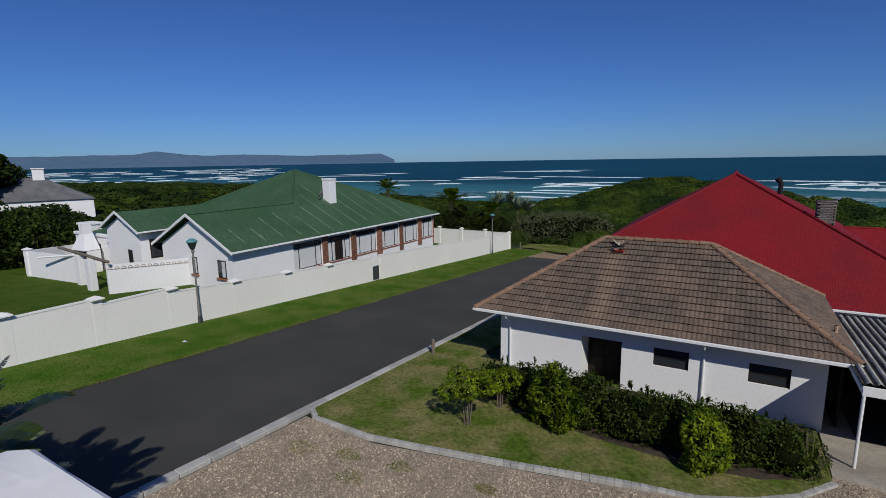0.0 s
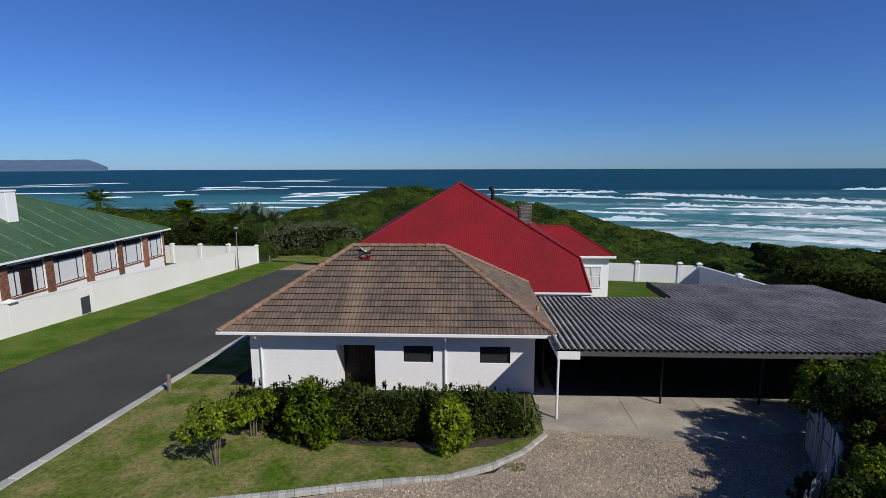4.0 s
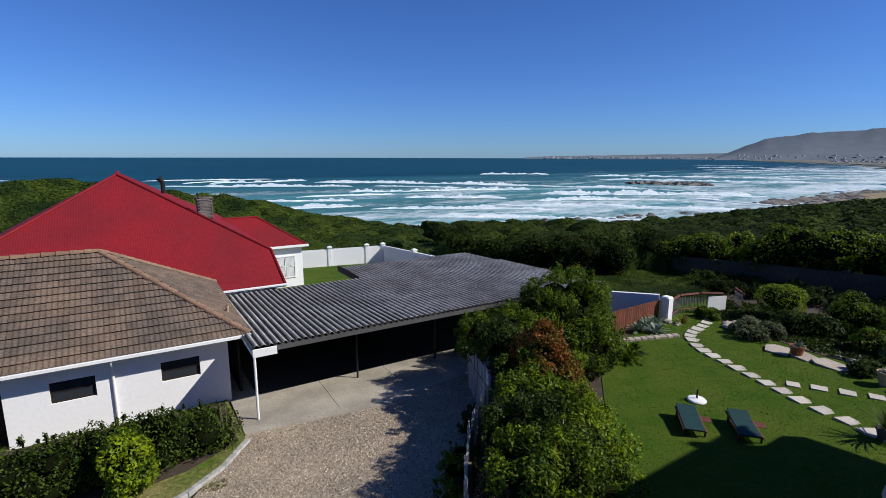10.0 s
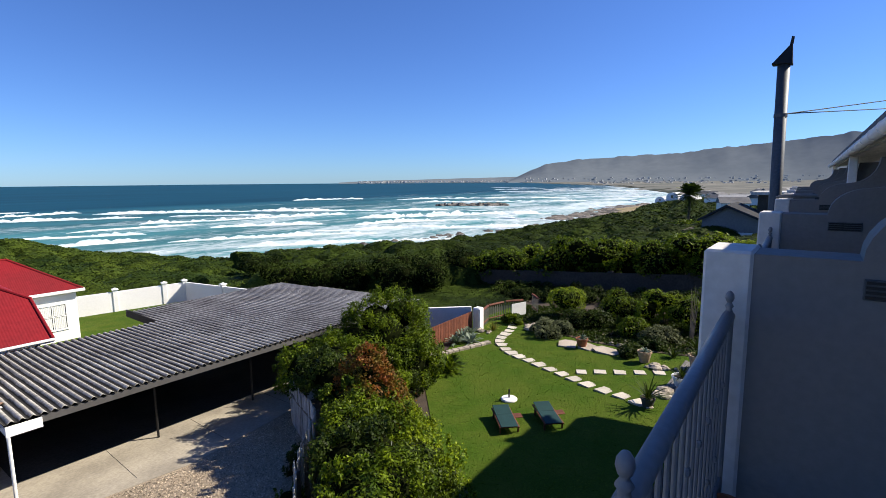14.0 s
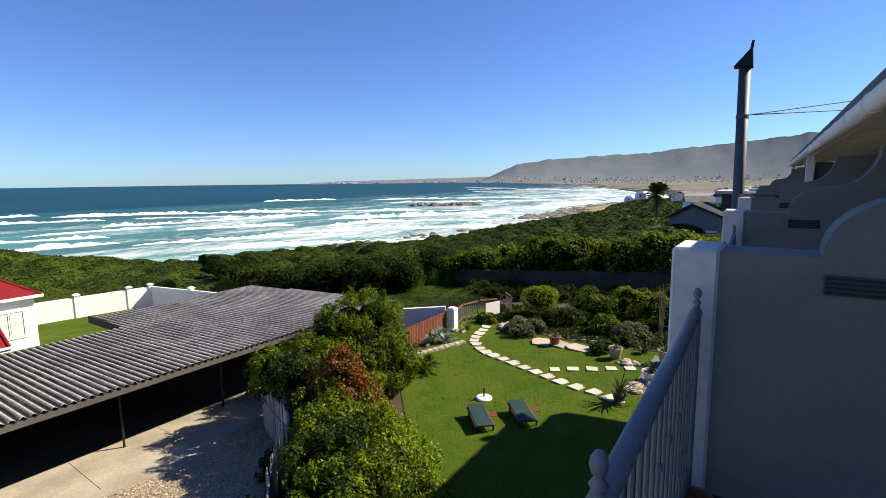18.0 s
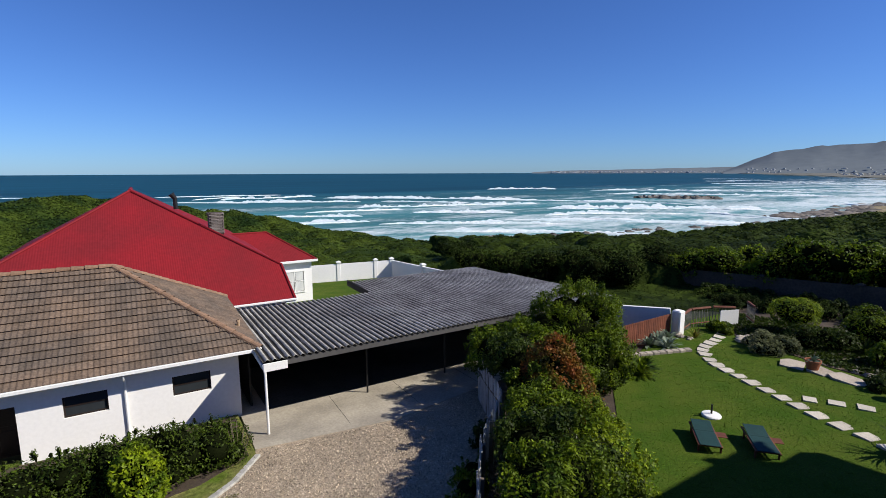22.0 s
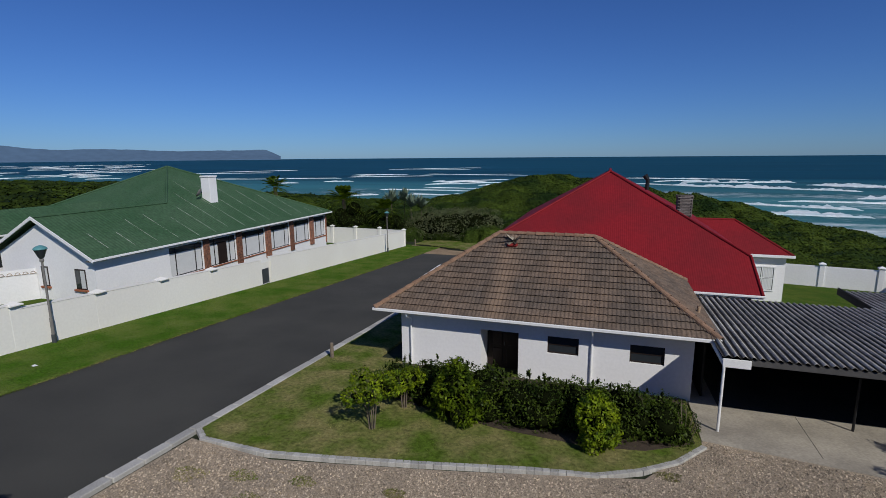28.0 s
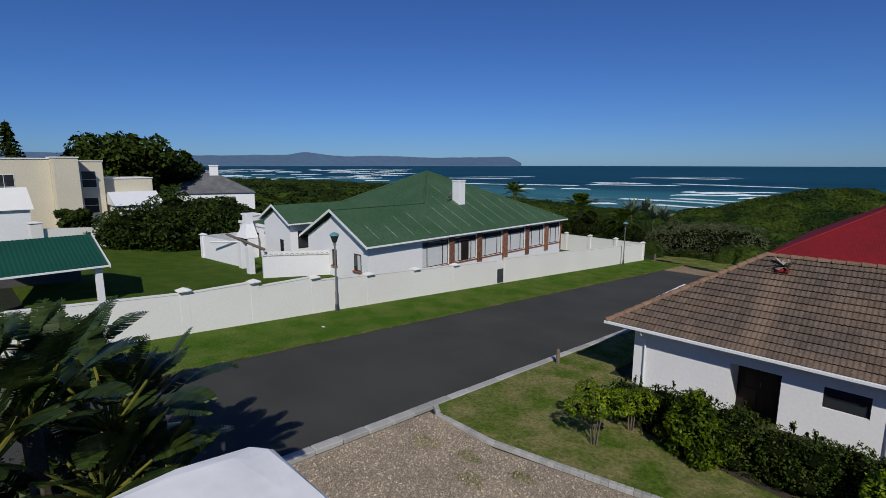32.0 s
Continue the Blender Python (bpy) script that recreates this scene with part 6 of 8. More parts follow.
# ---- dune scrub and wood ----
def canopy(name, region, n, rad, hgt, material, leaf, nleaf, seed, label, category, step=0.8, low=0.15, lean=0.4):
    """A closed cover of bushes: a bumpy sheet of their tops with leaves scattered over it."""
    rng = np.random.default_rng(seed)
    (x0, x1, y0, y1), keep = region
    P = np.stack([rng.uniform(x0, x1, n), rng.uniform(y0, y1, n)], 1)
    P = P[keep(P[:, 0], P[:, 1])]
    R, Hh = rng.uniform(*rad, len(P)), rng.uniform(*hgt, len(P))
    xs, ys = np.arange(x0, x1 + step, step), np.arange(y0, y1 + step, step)
    X, Y = np.meshgrid(xs, ys)
    Z = np.full(X.shape, low)
    for (px, py), r, h in zip(P, R, Hh):
        i0, i1 = np.searchsorted(xs, [px - r, px + r])
        j0, j1 = np.searchsorted(ys, [py - r, py + r])
        if i1 <= i0 or j1 <= j0:
            continue
        d2 = ((X[j0:j1, i0:i1] - px) ** 2 + (Y[j0:j1, i0:i1] - py) ** 2) / r ** 2
        Z[j0:j1, i0:i1] = np.maximum(Z[j0:j1, i0:i1], h * np.sqrt(np.clip(1 - d2, 0, 1)) ** 0.8)
    G = land(X, Y)
    inside = keep(X, Y)
    Zt = G + np.where(inside, Z, -0.6)
    V = np.stack([X, Y, Zt], -1)
    nx = len(xs)
    ii = (np.arange(len(ys) - 1)[:, None] * nx + np.arange(nx - 1)[None])
    cellok = (inside[:-1, :-1] | inside[1:, 1:]) & (G[:-1, :-1] > SEA + 0.4)
    i = ii[cellok]
    v = V.reshape(-1, 3)
    f = np.stack([i, i + 1, i + nx + 1, i + nx], -1)
    quads = v[f]
    nq = unit(np.cross(quads[:, 1] - quads[:, 0], quads[:, 3] - quads[:, 0]))
    area = np.linalg.norm(np.cross(quads[:, 1] - quads[:, 0], quads[:, 3] - quads[:, 0]), axis=1)
    dist = np.hypot(quads[:, 0, 0], quads[:, 0, 1])
    w = area * (1 + 2.0 * (nq[:, 2] < 0.5)) / np.maximum(dist, 30)
    k = rng.choice(len(quads), nleaf, p=w / w.sum())
    a, b_ = rng.random((nleaf, 1)), rng.random((nleaf, 1))
    q = quads[k]
    p = (q[:, 0] * (1 - a) + q[:, 1] * a) * (1 - b_) + (q[:, 3] * (1 - a) + q[:, 2] * a) * b_
    size = leaf * np.clip(dist[k] / 60, 0.7, 2.2)[:, None]
    lv = leaves(rng, p + nq[k] * size * 0.2, nq[k] + np.array([0, 0, 0.3]), size, 0.8, lean)
    me = quad_mesh(name, np.concatenate([lv, quads - np.array([0, 0, 0.05])]), material)
    return tagged(new(name, me), label, category, kind="stuff")


def dune(x, y):
    return (y > np.interp(x, [-200, -90, -56, -40, -26, -22, -10, -6, 8, 22, 26, 32, 60], [40, 40, 61, 62, 63, 64, 60, 50, 50, 48, 40, 36, 30])) & (y < np.interp(x, COAST_X, COAST_Y) - 16) & (x < np.interp(y, [30, 60, 130], [26, 34, 60]))


def wood(x, y):
    return (y < np.interp(x, COAST_X, COAST_Y) - 14) & (x >= np.interp(y, [-30, 8, 20, 30, 36, 60, 130], [46, 42, 38, 30, 27, 35, 61]))


canopy("dune_scrub", ((-90, 62, 38, 150), dune), 4600, (1.0, 3.4), (0.3, 2.0), LEAF_S, 0.24, 230000, 5, "low green scrub that covers the dunes", "scrub")
canopy("milkwood_thicket", ((26, 150, -30, 125), wood), 3000, (1.5, 3.6), (0.7, 2.9), LEAF_F, 0.32, 210000, 6, "dark dense coastal wood behind the gardens", "wood", lean=0.3)
canopy("far_scrub", ((-480, -88, 10, 300), lambda x, y: (y < np.interp(x, COAST_X, COAST_Y) - 16)), 5200, (2.2, 5.5), (1, 3), LEAF_F, 0.40, 80000, 8, "dark scrub along the far shore", "scrub", 2.8)
canopy("east_scrub", ((138, 420, -80, 130), lambda x, y: (y < np.interp(x, COAST_X, COAST_Y) - 12)), 2400, (3, 6), (0.8, 2.6), LEAF_F, 0.55, 50000, 9, "dark scrub between houses on the shore", "scrub", 2.5)
bush("grey_bush", (-20.5, 67.0, gz(0, 67)), heap(rr, 26, (6.6, 3.0), 5.4, 2.0), 42000, 0.23, LEAF_G, "large grey-green rounded bush at the road's end", "bush", 90)
canopy("wood_edge_scrub", ((21, 44, 16, 46), lambda x, y: (x > np.interp(y, [16, 20, 28, 46], [30, 26.6, 24.5, 27])) & (x < np.interp(y, [16, 30, 46], [40, 34, 34]))), 260, (0.5, 1.2), (0.1, 0.45), LEAF_F, 0.18, 9000, 12, "low dark undergrowth at the foot of a wood", "scrub", 0.6)
for k, (x, y, h, r) in enumerate(((-41.0, 64.5, 5.2, 1.7), (-37.0, 66.5, 5.8, 1.8), (-33.5, 68.0, 5.6, 1.8), (-30.0, 65.5, 4.2, 1.5), (-44.5, 66.0, 5.2, 1.8))):
    bush("dark_bush", (x, y, gz(x, y)), heap(rr, 12, (2.4, 1.6), h, r), 9000, 0.22, LEAF_D, "dense dark green bush behind a garden wall", "bush", 95 + k, "bushes at the road's end")
for k, (x, y, h, r) in enumerate(((-59.0, 11.8, 4.0, 1.7), (-56.4, 13.4, 4.6, 1.8), (-55.0, 15.8, 4.9, 1.8), (-54.6, 18.4, 4.6, 1.8), (-56.0, 20.8, 4.6, 1.8), (-53.2, 21.8, 3.8, 1.6), (-59.0, 17.0, 5.6, 2.0), (-54.5, 25.0, 3.6, 1.7))):
    bush("garden_thicket", (x, y, gz(x, y)), heap(rr, 15, (1.9, 1.7), h, r), 11000, 0.38, LEAF_D, "tall dense dark evergreen bush at the edge of a lawn", "bush", 105 + k, "bushes behind the lawn")
for k in range(13):
    y = -4.5 + 2.3 * k
    x = 39.4 - 0.07 * y + 0.5 * math.sin(k * 2.1)
    top = min(4.1, float(np.interp(y, [-5, 15, 18, 24, 29], [4.0, 3.85, 3.6, 2.9, 2.6]))) + 0.35 * math.sin(k * 1.7)
    bl = [((rr.uniform(-1.3, 1.1), rr.uniform(-1.2, 1.2), rr.uniform(0.55, 1.0) * top - 0.7), (rr.uniform(0.8, 1.15),) * 2 + (rr.uniform(0.65, 0.85),)) for j in range(11)]
    t = bush("wood_tree", (x, y, gz(x, y)), bl, 7000, 0.21, LEAF_B if k % 3 == 1 else LEAF_H, "rounded milkwood crown leaning over a wall", "tree", 620 + k, "trees at the edge of the wood", k=0.9)
for k, (x, y, h) in enumerate(((36.5, 25.5, 3.0), (34.2, 27.6, 2.9), (31.8, 29.0, 3.2), (29.6, 31.5, 3.0), (28.2, 34.3, 2.8), (27.4, 37.5, 2.6), (28.4, 41.5, 2.7), (30, 45.5, 2.7), (31.8, 50, 2.7), (33.0, 26.0, 2.7), (30.5, 28.0, 2.6))):
    bl = [((rr.uniform(-1.2, 1.2), rr.uniform(-1.2, 1.2), h - 0.75 - rr.uniform(0, 0.5)), (rr.uniform(0.8, 1.1),) * 2 + (0.75,)) for j in range(7)]
    bl += [((rr.uniform(-1.3, 0.6), rr.uniform(-1.2, 0.8), rr.uniform(0.4, 1.1)), (0.85, 0.85, 0.8)) for j in range(5)]
    bush("wood_tree", (x, y, gz(x, y)), bl, 6000, 0.2, LEAF_F, "dark milkwood bush at the edge of a wood", "tree", 640 + k, "trees at the edge of the wood", k=0.9)


# ---- street things ----
def street_lamp(at, label):
    t = thing("street_lamp", at, label, "street lamp", "street lamps")
    part("pole", MB().tube([(0, 0, -0.2), (0, 0, 1.2), (0, 0, 1.21), (0, 0, 3.84)], [0.075, 0.07, 0.052, 0.045], 10), GREYP, t)
    part("base_sleeve", MB().tube([(0, 0, -0.05), (0, 0, 0.42)], 0.095, 10), STEEL, t)
    part("collar", MB().lathe([(0.05, 3.80), (0.09, 3.84), (0.09, 3.92), (0.07, 3.96)], (0, 0, 0), 10), GREYP, t)
    part("lantern", MB().lathe([(0.07, 3.96), (0.12, 4.02), (0.24, 4.34), (0.25, 4.38)], (0, 0, 0), 14), GLASS, t, "clear cone lantern")
    part("hood", MB().lathe([(0.27, 4.375), (0.28, 4.40), (0.24, 4.46), (0.12, 4.54), (0.02, 4.57)], (0, 0, 0), 14), TEAL, t, "teal hood")
    return t


street_lamp((-24.3, 14.8, gz(0, 14.8) + 0.08), "grey street lamp with a teal hood before a white wall")
street_lamp((-24.0, 50.8, gz(0, 50.8) + 0.2), "grey street lamp with a teal hood near the road's end")
for at, h in (((-11.45, 17.55, gz(0, 17.55)), 0.72), ((-23.6, 58.3, gz(0, 58.3)), 0.9)):
    t = thing("bollard", at, "short weathered timber bollard in the grass", "bollard")
    part("post", MB().tube([(0, 0, -0.2), (0, 0, h - 0.04), (0, 0, h)], [0.085, 0.08, 0.06], 9), WOOD2, t)
litter = thing("litter", (-21.9, 12.4, gz(0, 12.4) + 0.11), "scrap of white paper on the grass", "litter")
part("paper", MB().add([(-0.12, -0.06, 0), (0.1, -0.08, 0.02), (0.13, 0.07, 0.0), (-0.1, 0.08, 0.03), (0, 0, 0.05)], [(0, 1, 4), (1, 2, 4), (2, 3, 4), (3, 0, 4)]), TRIM, litter)

# roof plant
plant = thing("roof_plant", (-4.29, 21.1, 4.90), "spiky wild plant rooted on a tile roof", "plant")
rp = np.random.default_rng(5)
pv = []
for i in range(34):
    a, e = rp.uniform(0, 6.28), rp.uniform(0.0, 0.8)
    d = np.array([math.cos(a) * math.cos(e), math.sin(a) * math.cos(e), math.sin(e)])
    s = np.array([-math.sin(a), math.cos(a), 0]) * 0.075
    L = rp.uniform(0.32, 0.62)
    pv.append([-s, s, d * L + s * 0.3 - np.array([0, 0, 0.08]), d * L * 0.98 - s * 0.3 - np.array([0, 0, 0.08])])
part("leaf_rosette", quad_mesh("leaf_rosette", np.array(pv), LEAF_W), LEAF_W, plant)
part("red_bract", MB().box((-0.22, -0.36, -0.19), (0.22, -0.1, -0.06), 0.04), REDPAINT, plant)
roof_vent = thing("roof_vent", (2.95, 19.6, 2.62), "short clay vent pipe on a tile roof", "vent pipe")
part("pipe", MB().tube([(0, 0, 0), (0, 0, 0.42)], 0.055, 10), BUFF, roof_vent)
part("collar", MB().tube([(0, 0, 0.34), (0, 0, 0.42)], 0.068, 10), BUFF, roof_vent)


# ---- fence between drive and garden ----
fence = thing("plank_fence", (0, 0, 0), "weathered plank fence with a ragged pale top", "fence")
FPTS = [(10.27, 14.15), (9.7, 12.85), (9.1, 11.3), (8.5, 10.6), (7.6, 9.9), (6.7, 9.0), (5.8, 7.8), (4.7, 6.2)]
rf = np.random.default_rng(12)
for (x0, y0), (x1, y1) in zip(FPTS[:-1], FPTS[1:]):
    L = math.hypot(x1 - x0, y1 - y0)
    ang = math.degrees(math.atan2(y1 - y0, x1 - x0))
    n = int(L / 0.12)
    for k in range(n):
        u = (k + 0.5) / n
        h = 1.62 + rf.uniform(-0.06, 0.06)
        part("plank", B((-0.059, -0.012, -0.1), (0.059, 0.012, h), 0.004), PALEW, fence, m=pose(x0 + (x1 - x0) * u, y0 + (y1 - y0) * u, gz(0, y0 + (y1 - y0) * u), rf.uniform(-1.5, 1.5), rf.uniform(-1.5, 1.5), ang))
    part("post", B((-0.05, -0.07, -0.2), (0.05, 0.07, 1.5), 0.006), WOOD2, fence, m=pose(x0 + 0.06, y0, gz(0, y0), 0, 0, ang))
    part("cross_rail", MB().tube([(x0, y0 + 0.03, gz(0, y0) + 1.1), (x1, y1 + 0.03, gz(0, y1) + 1.1)], 0.035, 5), WOOD2, fence)


# ---- garden ----
def sun_lounger(at, turn, size=0.88):
    t = thing("sun_lounger", at, "wooden sun lounger with a dark green canvas bed", "sun lounger", "sun loungers", turn)
    t.scale = (0.95, size, 0.62)
    part("frame", MB().box((-0.33, 0, 0.26), (-0.28, 1.6, 0.32), 0.006).box((0.28, 0, 0.26), (0.33, 1.6, 0.32), 0.006).box((-0.28, 0.02, 0.26), (0.28, 0.08, 0.31), 0.006).box((-0.28, 1.52, 0.26), (0.28, 1.58, 0.31), 0.006), REDWOOD, t)
    for x in (-0.30, 0.30):
        for y in (0.12, 1.3):
            part("leg", B((x - 0.025, y - 0.03, -0.1), (x + 0.025, y + 0.03, 0.26), 0.005), REDWOOD, t)
    part("seat_canvas", B((-0.29, 0.0, 0.325), (0.29, 0.95, 0.36), 0.012), CANVAS, t)
    part("back_canvas", B((-0.29, 0.0, 0.0), (0.29, 0.68, 0.035), 0.012), CANVAS, t, m=pose(0, 0.95, 0.33, 8))
    part("side_shelf", B((0.33, 0.75, 0.25), (0.62, 1.1, 0.275), 0.005), REDWOOD, t)
    return t


# feet towards the house
LT = math.degrees(math.atan2(1.26, 1.34)) - 90
sun_lounger((13.25, 7.15, gz(0, 7.15) + 0.06), LT)
sun_lounger((14.15, 6.08, gz(0, 6.08) + 0.06), LT)
um = thing("parasol_base", (15.55, 8.5, gz(0, 8.5) + 0.02), "round white concrete parasol base with a short tube", "parasol base")
part("disc", MB().lathe([(0.28, 0), (0.30, 0.02), (0.30, 0.06), (0.27, 0.09), (0.06, 0.11)], (0, 0, 0), 20), WHITE, um)
part("tube", MB().tube([(0, 0, 0.1), (0, 0, 0.42)], 0.03, 8), BLACK, um)

path = tagged(new("garden_path"), "curving path of pale square stepping stones", "path", kind="structure")
STONES = [(25.22, 13.63), (24.44, 13.37), (23.74, 13.18), (23.08, 13.01), (22.43, 12.88), (21.85, 12.65), (21.34, 12.21), (20.77, 11.65), (20.42, 11.11), (20.08, 10.52), (19.79, 9.89), (19.5, 9.23), (19.16, 8.56), (18.86, 7.91), (18.56, 7.25), (18.23, 6.57), (17.99, 5.88), (17.79, 5.15), (17.51, 4.45)]
rs_ = np.random.default_rng(4)
SIDE = [(19.42, 7.32), (19.77, 6.65), (20.07, 5.98), (20.39, 5.28), (20.7, 4.6)]
for pts, w in ((STONES, 0.245), (SIDE, 0.22)):
    for k, (x, y) in enumerate(pts):
        nx_, ny_ = pts[min(k + 1, len(pts) - 1)]
        px_, py_ = pts[max(k - 1, 0)]
        a = math.degrees(math.atan2(ny_ - py_, nx_ - px_))
        hw = w * rs_.uniform(0.9, 1.1)
        c = [(-hw, -hw * 1.15), (hw * 0.95, -hw * 1.1), (hw, hw * 1.15), (-hw * 0.95, hw * 1.1)]
        jit = [(q[0] + rs_.uniform(-0.03, 0.03), q[1] + rs_.uniform(-0.03, 0.03)) for q in c]
        part("stepping_stone", MB().prism([(q[0], q[1], -0.05) for q in jit], (0, 0, 0.11)), PAVER, path, m=pose(x, y, gz(0, y) + 0.0, -3.9, 0, a))
pav = tagged(new("paved_terrace"), "grey brick paving below the balconies", "paving", kind="structure")
brick_me = B((-0.105, -0.05, -0.04), (0.105, 0.05, 0.03), 0.006).data("paving_brick", PAVE)
for i in range(14):
    for j in range(20):
        x, y = 18.3 + j * 0.22 + (0.11 if i % 2 else 0), 2.6 + i * 0.11
        part("paving_brick", brick_me, PAVE, pav, m=pose(x, y, gz(0, y) + 0.02, -3.9))


def rocks(name, at, n, r, material, label, seed, flat=0.7):
    rng = np.random.default_rng(seed)
    for i in range(n):
        s = r * rng.uniform(0.5, 1.2)
        x, y = at[0] + rng.normal() * r * 1.5, at[1] + rng.normal() * r * 1.5
        t = thing(name, (x, y, gz(x, y) + 0.02), label, "rock", "garden rocks", rng.uniform(0, 360))
        mb = MB().lathe([(s * 0.6, -0.05), (s, s * 0.25 * flat), (s * 0.85, s * 0.6 * flat), (s * 0.4, s * 0.85 * flat)], (0, 0, 0), 8)
        mb.v = [(x_ * rng.uniform(0.8, 1.2), y_ * rng.uniform(0.7, 1.1), z_ * rng.uniform(0.8, 1.2)) for x_, y_, z_ in mb.v]
        part("stone", mb, material, t)


def slab_stone(x, y, w, d, turn):
    t = thing("flagstone", (x, y, gz(x, y)), "flat pale flagstone set in grass", "flagstone", "flagstones", turn)
    part("slab", MB().prism([(-w, -d, -0.04), (w * 0.8, -d * 1.1, -0.04), (w, d * 0.3, -0.04), (w * 0.5, d, -0.04), (-w * 0.7, d * 0.9, -0.04)], (0, 0, 0.13)), STONE, t)


for x, y, w, d, a in ((22.77, 9.4, 0.6, 0.42, 20), (22.68, 8.3, 0.55, 0.4, 70), (22.47, 7.3, 0.7, 0.42, 80), (23.2, 6.7, 0.4, 0.3, 10)):
    slab_stone(x, y, w, d, a)
rocks("garden_rock", (25.2, 12.2), 7, 0.3, STONE, "pale rounded rock in a flower bed", 1)
rocks("garden_rock", (23.9, 7.7), 2, 0.3, ROCK, "dark rounded rock in a flower bed", 2)
rocks("garden_rock", (18.4, 3.9), 6, 0.3, STONE, "pale rounded rock beside a path", 3)
rocks("garden_rock", (23.2, 14.2), 5, 0.2, STONE, "pale rock at the foot of a pier", 4)
rocks("garden_rock", (21.6, 4.9), 5, 0.25, STONE, "pale rock beside flower pots", 5)
low = tagged(new("low_garden_wall"), "low edging wall of brown stones", "wall", kind="structure")
for k in range(11):
    u = k / 10
    x, y = 18.2 + 3.0 * u, 14.2 - 1.2 * u
    part("edging_stone", B((-0.16, -0.14, -0.1), (0.16, 0.14, 0.16), 0.03), STONE, low, m=pose(x, y, gz(0, y), 0, 0, -22 + 6 * math.sin(k * 3)))


def spiky(name, at, n, L, w, material, label, seed, up=0.5, trunk=0.0, droop=0.35, category="plant"):
    """A rosette of long blades, each of three joined pieces that arch over."""
    rng = np.random.default_rng(seed)
    t = thing(name, at, label, category)
    q = []
    for i in range(n):
        a, e = rng.uniform(0, 6.28), rng.uniform(up - 0.45, up + 0.6)
        d = np.array([math.cos(a) * math.cos(e), math.sin(a) * math.cos(e), math.sin(e)])
        sd = np.array([-math.sin(a), math.cos(a), 0.0])
        ll = L * rng.uniform(0.7, 1.1)
        prev, pw = np.array([0, 0, trunk]), w * 0.6
        for k in range(1, 4):
            u = k / 3
            p = np.array([0, 0, trunk]) + d * ll * u + np.array([0, 0, -droop * ll * u * u])
            cw = w * (1.0, 0.75, 0.08)[k - 1]
            q.append([prev - sd * pw / 2, prev + sd * pw / 2, p + sd * cw / 2, p - sd * cw / 2])
            prev, pw = p, cw
    part("leaf_rosette", quad_mesh("leaf_rosette", np.array(q), material), material, t)
    if trunk > 0:
        part("trunk", MB().tube([(0, 0, -0.05), (0.02, 0, trunk * 0.5), (0, 0, trunk + 0.02)], [0.07, 0.06, 0.05], 8), BARK, t)
    return t


def pot(at, r, h, material, label):
    t = thing("plant_pot", at, label, "plant pot", "plant pots")
    part("pot", MB().lathe([(r * 0.62, 0), (r * 0.92, h * 0.85), (r, h * 0.86), (r, h), (r * 0.86, h), (r * 0.82, h * 0.85)], (0, 0, 0), 18), material, t)
    part("soil", MB().lathe([(0.01, h * 0.83), (r * 0.83, h * 0.84), (r * 0.83, h * 0.86), (0.01, h * 0.87)], (0, 0, 0), 14), SOIL, t)
    return t


# The last planter is pale; house shadow is put into its grey colour.
for (x, y), r, h, m_, lab, L in (((22.64, 8.6), 0.29, 0.46, TERRA, "terracotta pot with a spiky aloe in it", 0.45), ((21.8, 5.5), 0.30, 0.50, BUFF, "buff clay pot with an aloe in it", 0.4), ((21.9, 3.5), 0.34, 0.58, BUFF, "wide buff clay pot with a leafy plant", 0.7), ((19.7, 3.6), 0.36, 0.4, WHITE, "low white bowl with a spiky plant", 0.7), ((17.3, 4.15), 0.25, 0.34, GREYW, "planter with a dark spiky dracaena, greyed for the house shadow", 1.15)):
    pot((x, y, gz(x, y) + 0.02), r, h, m_, lab)
    spiky("potted_plant", (x, y, gz(x, y) + h * 0.9), 30, L, 0.06, LEAF_A if L < 0.5 else LEAF_D, "spiky plant growing in a pot", int(x * 10), 0.8)
for k, (x, y) in enumerate(((20.6, 14.6), (21.5, 14.75), (22.3, 14.8), (21.0, 13.9))):
    spiky("aloe", (x, y, gz(x, y)), 46, 0.9, 0.13, LEAF_A, "grey-green aloe in a flower bed", 100 + k, 0.7)
for k, (x, y) in enumerate(((16.9, 12.3), (17.6, 12.7), (16.3, 12.6))):
    spiky("agapanthus", (x, y, gz(0, y)), 80, 0.95, 0.13, LEAF_H, "clump of arching green strap leaves by a lawn", 111 + k * 40, 0.8)
spiky("flax", (23.5, 14.1, gz(0, 14.1)), 40, 0.8, 0.06, LEAF_Y, "yellow-green flax beside a white pier", 110, 1.0)
for k, (x, y, L) in enumerate(((26.5, 8.2, 1.2), (26.0, 7.4, 0.9), (24.5, 4.0, 0.8), (23.5, 3.2, 0.9), (22.9, 4.6, 0.7))):
    spiky("garden_spiky_plant", (x, y, gz(x, y)), 34, L, 0.08, LEAF_A if k % 2 else LEAF_D, "arching spiky plant in a flower bed", 120 + k, 0.9)
rg = np.random.default_rng(9)
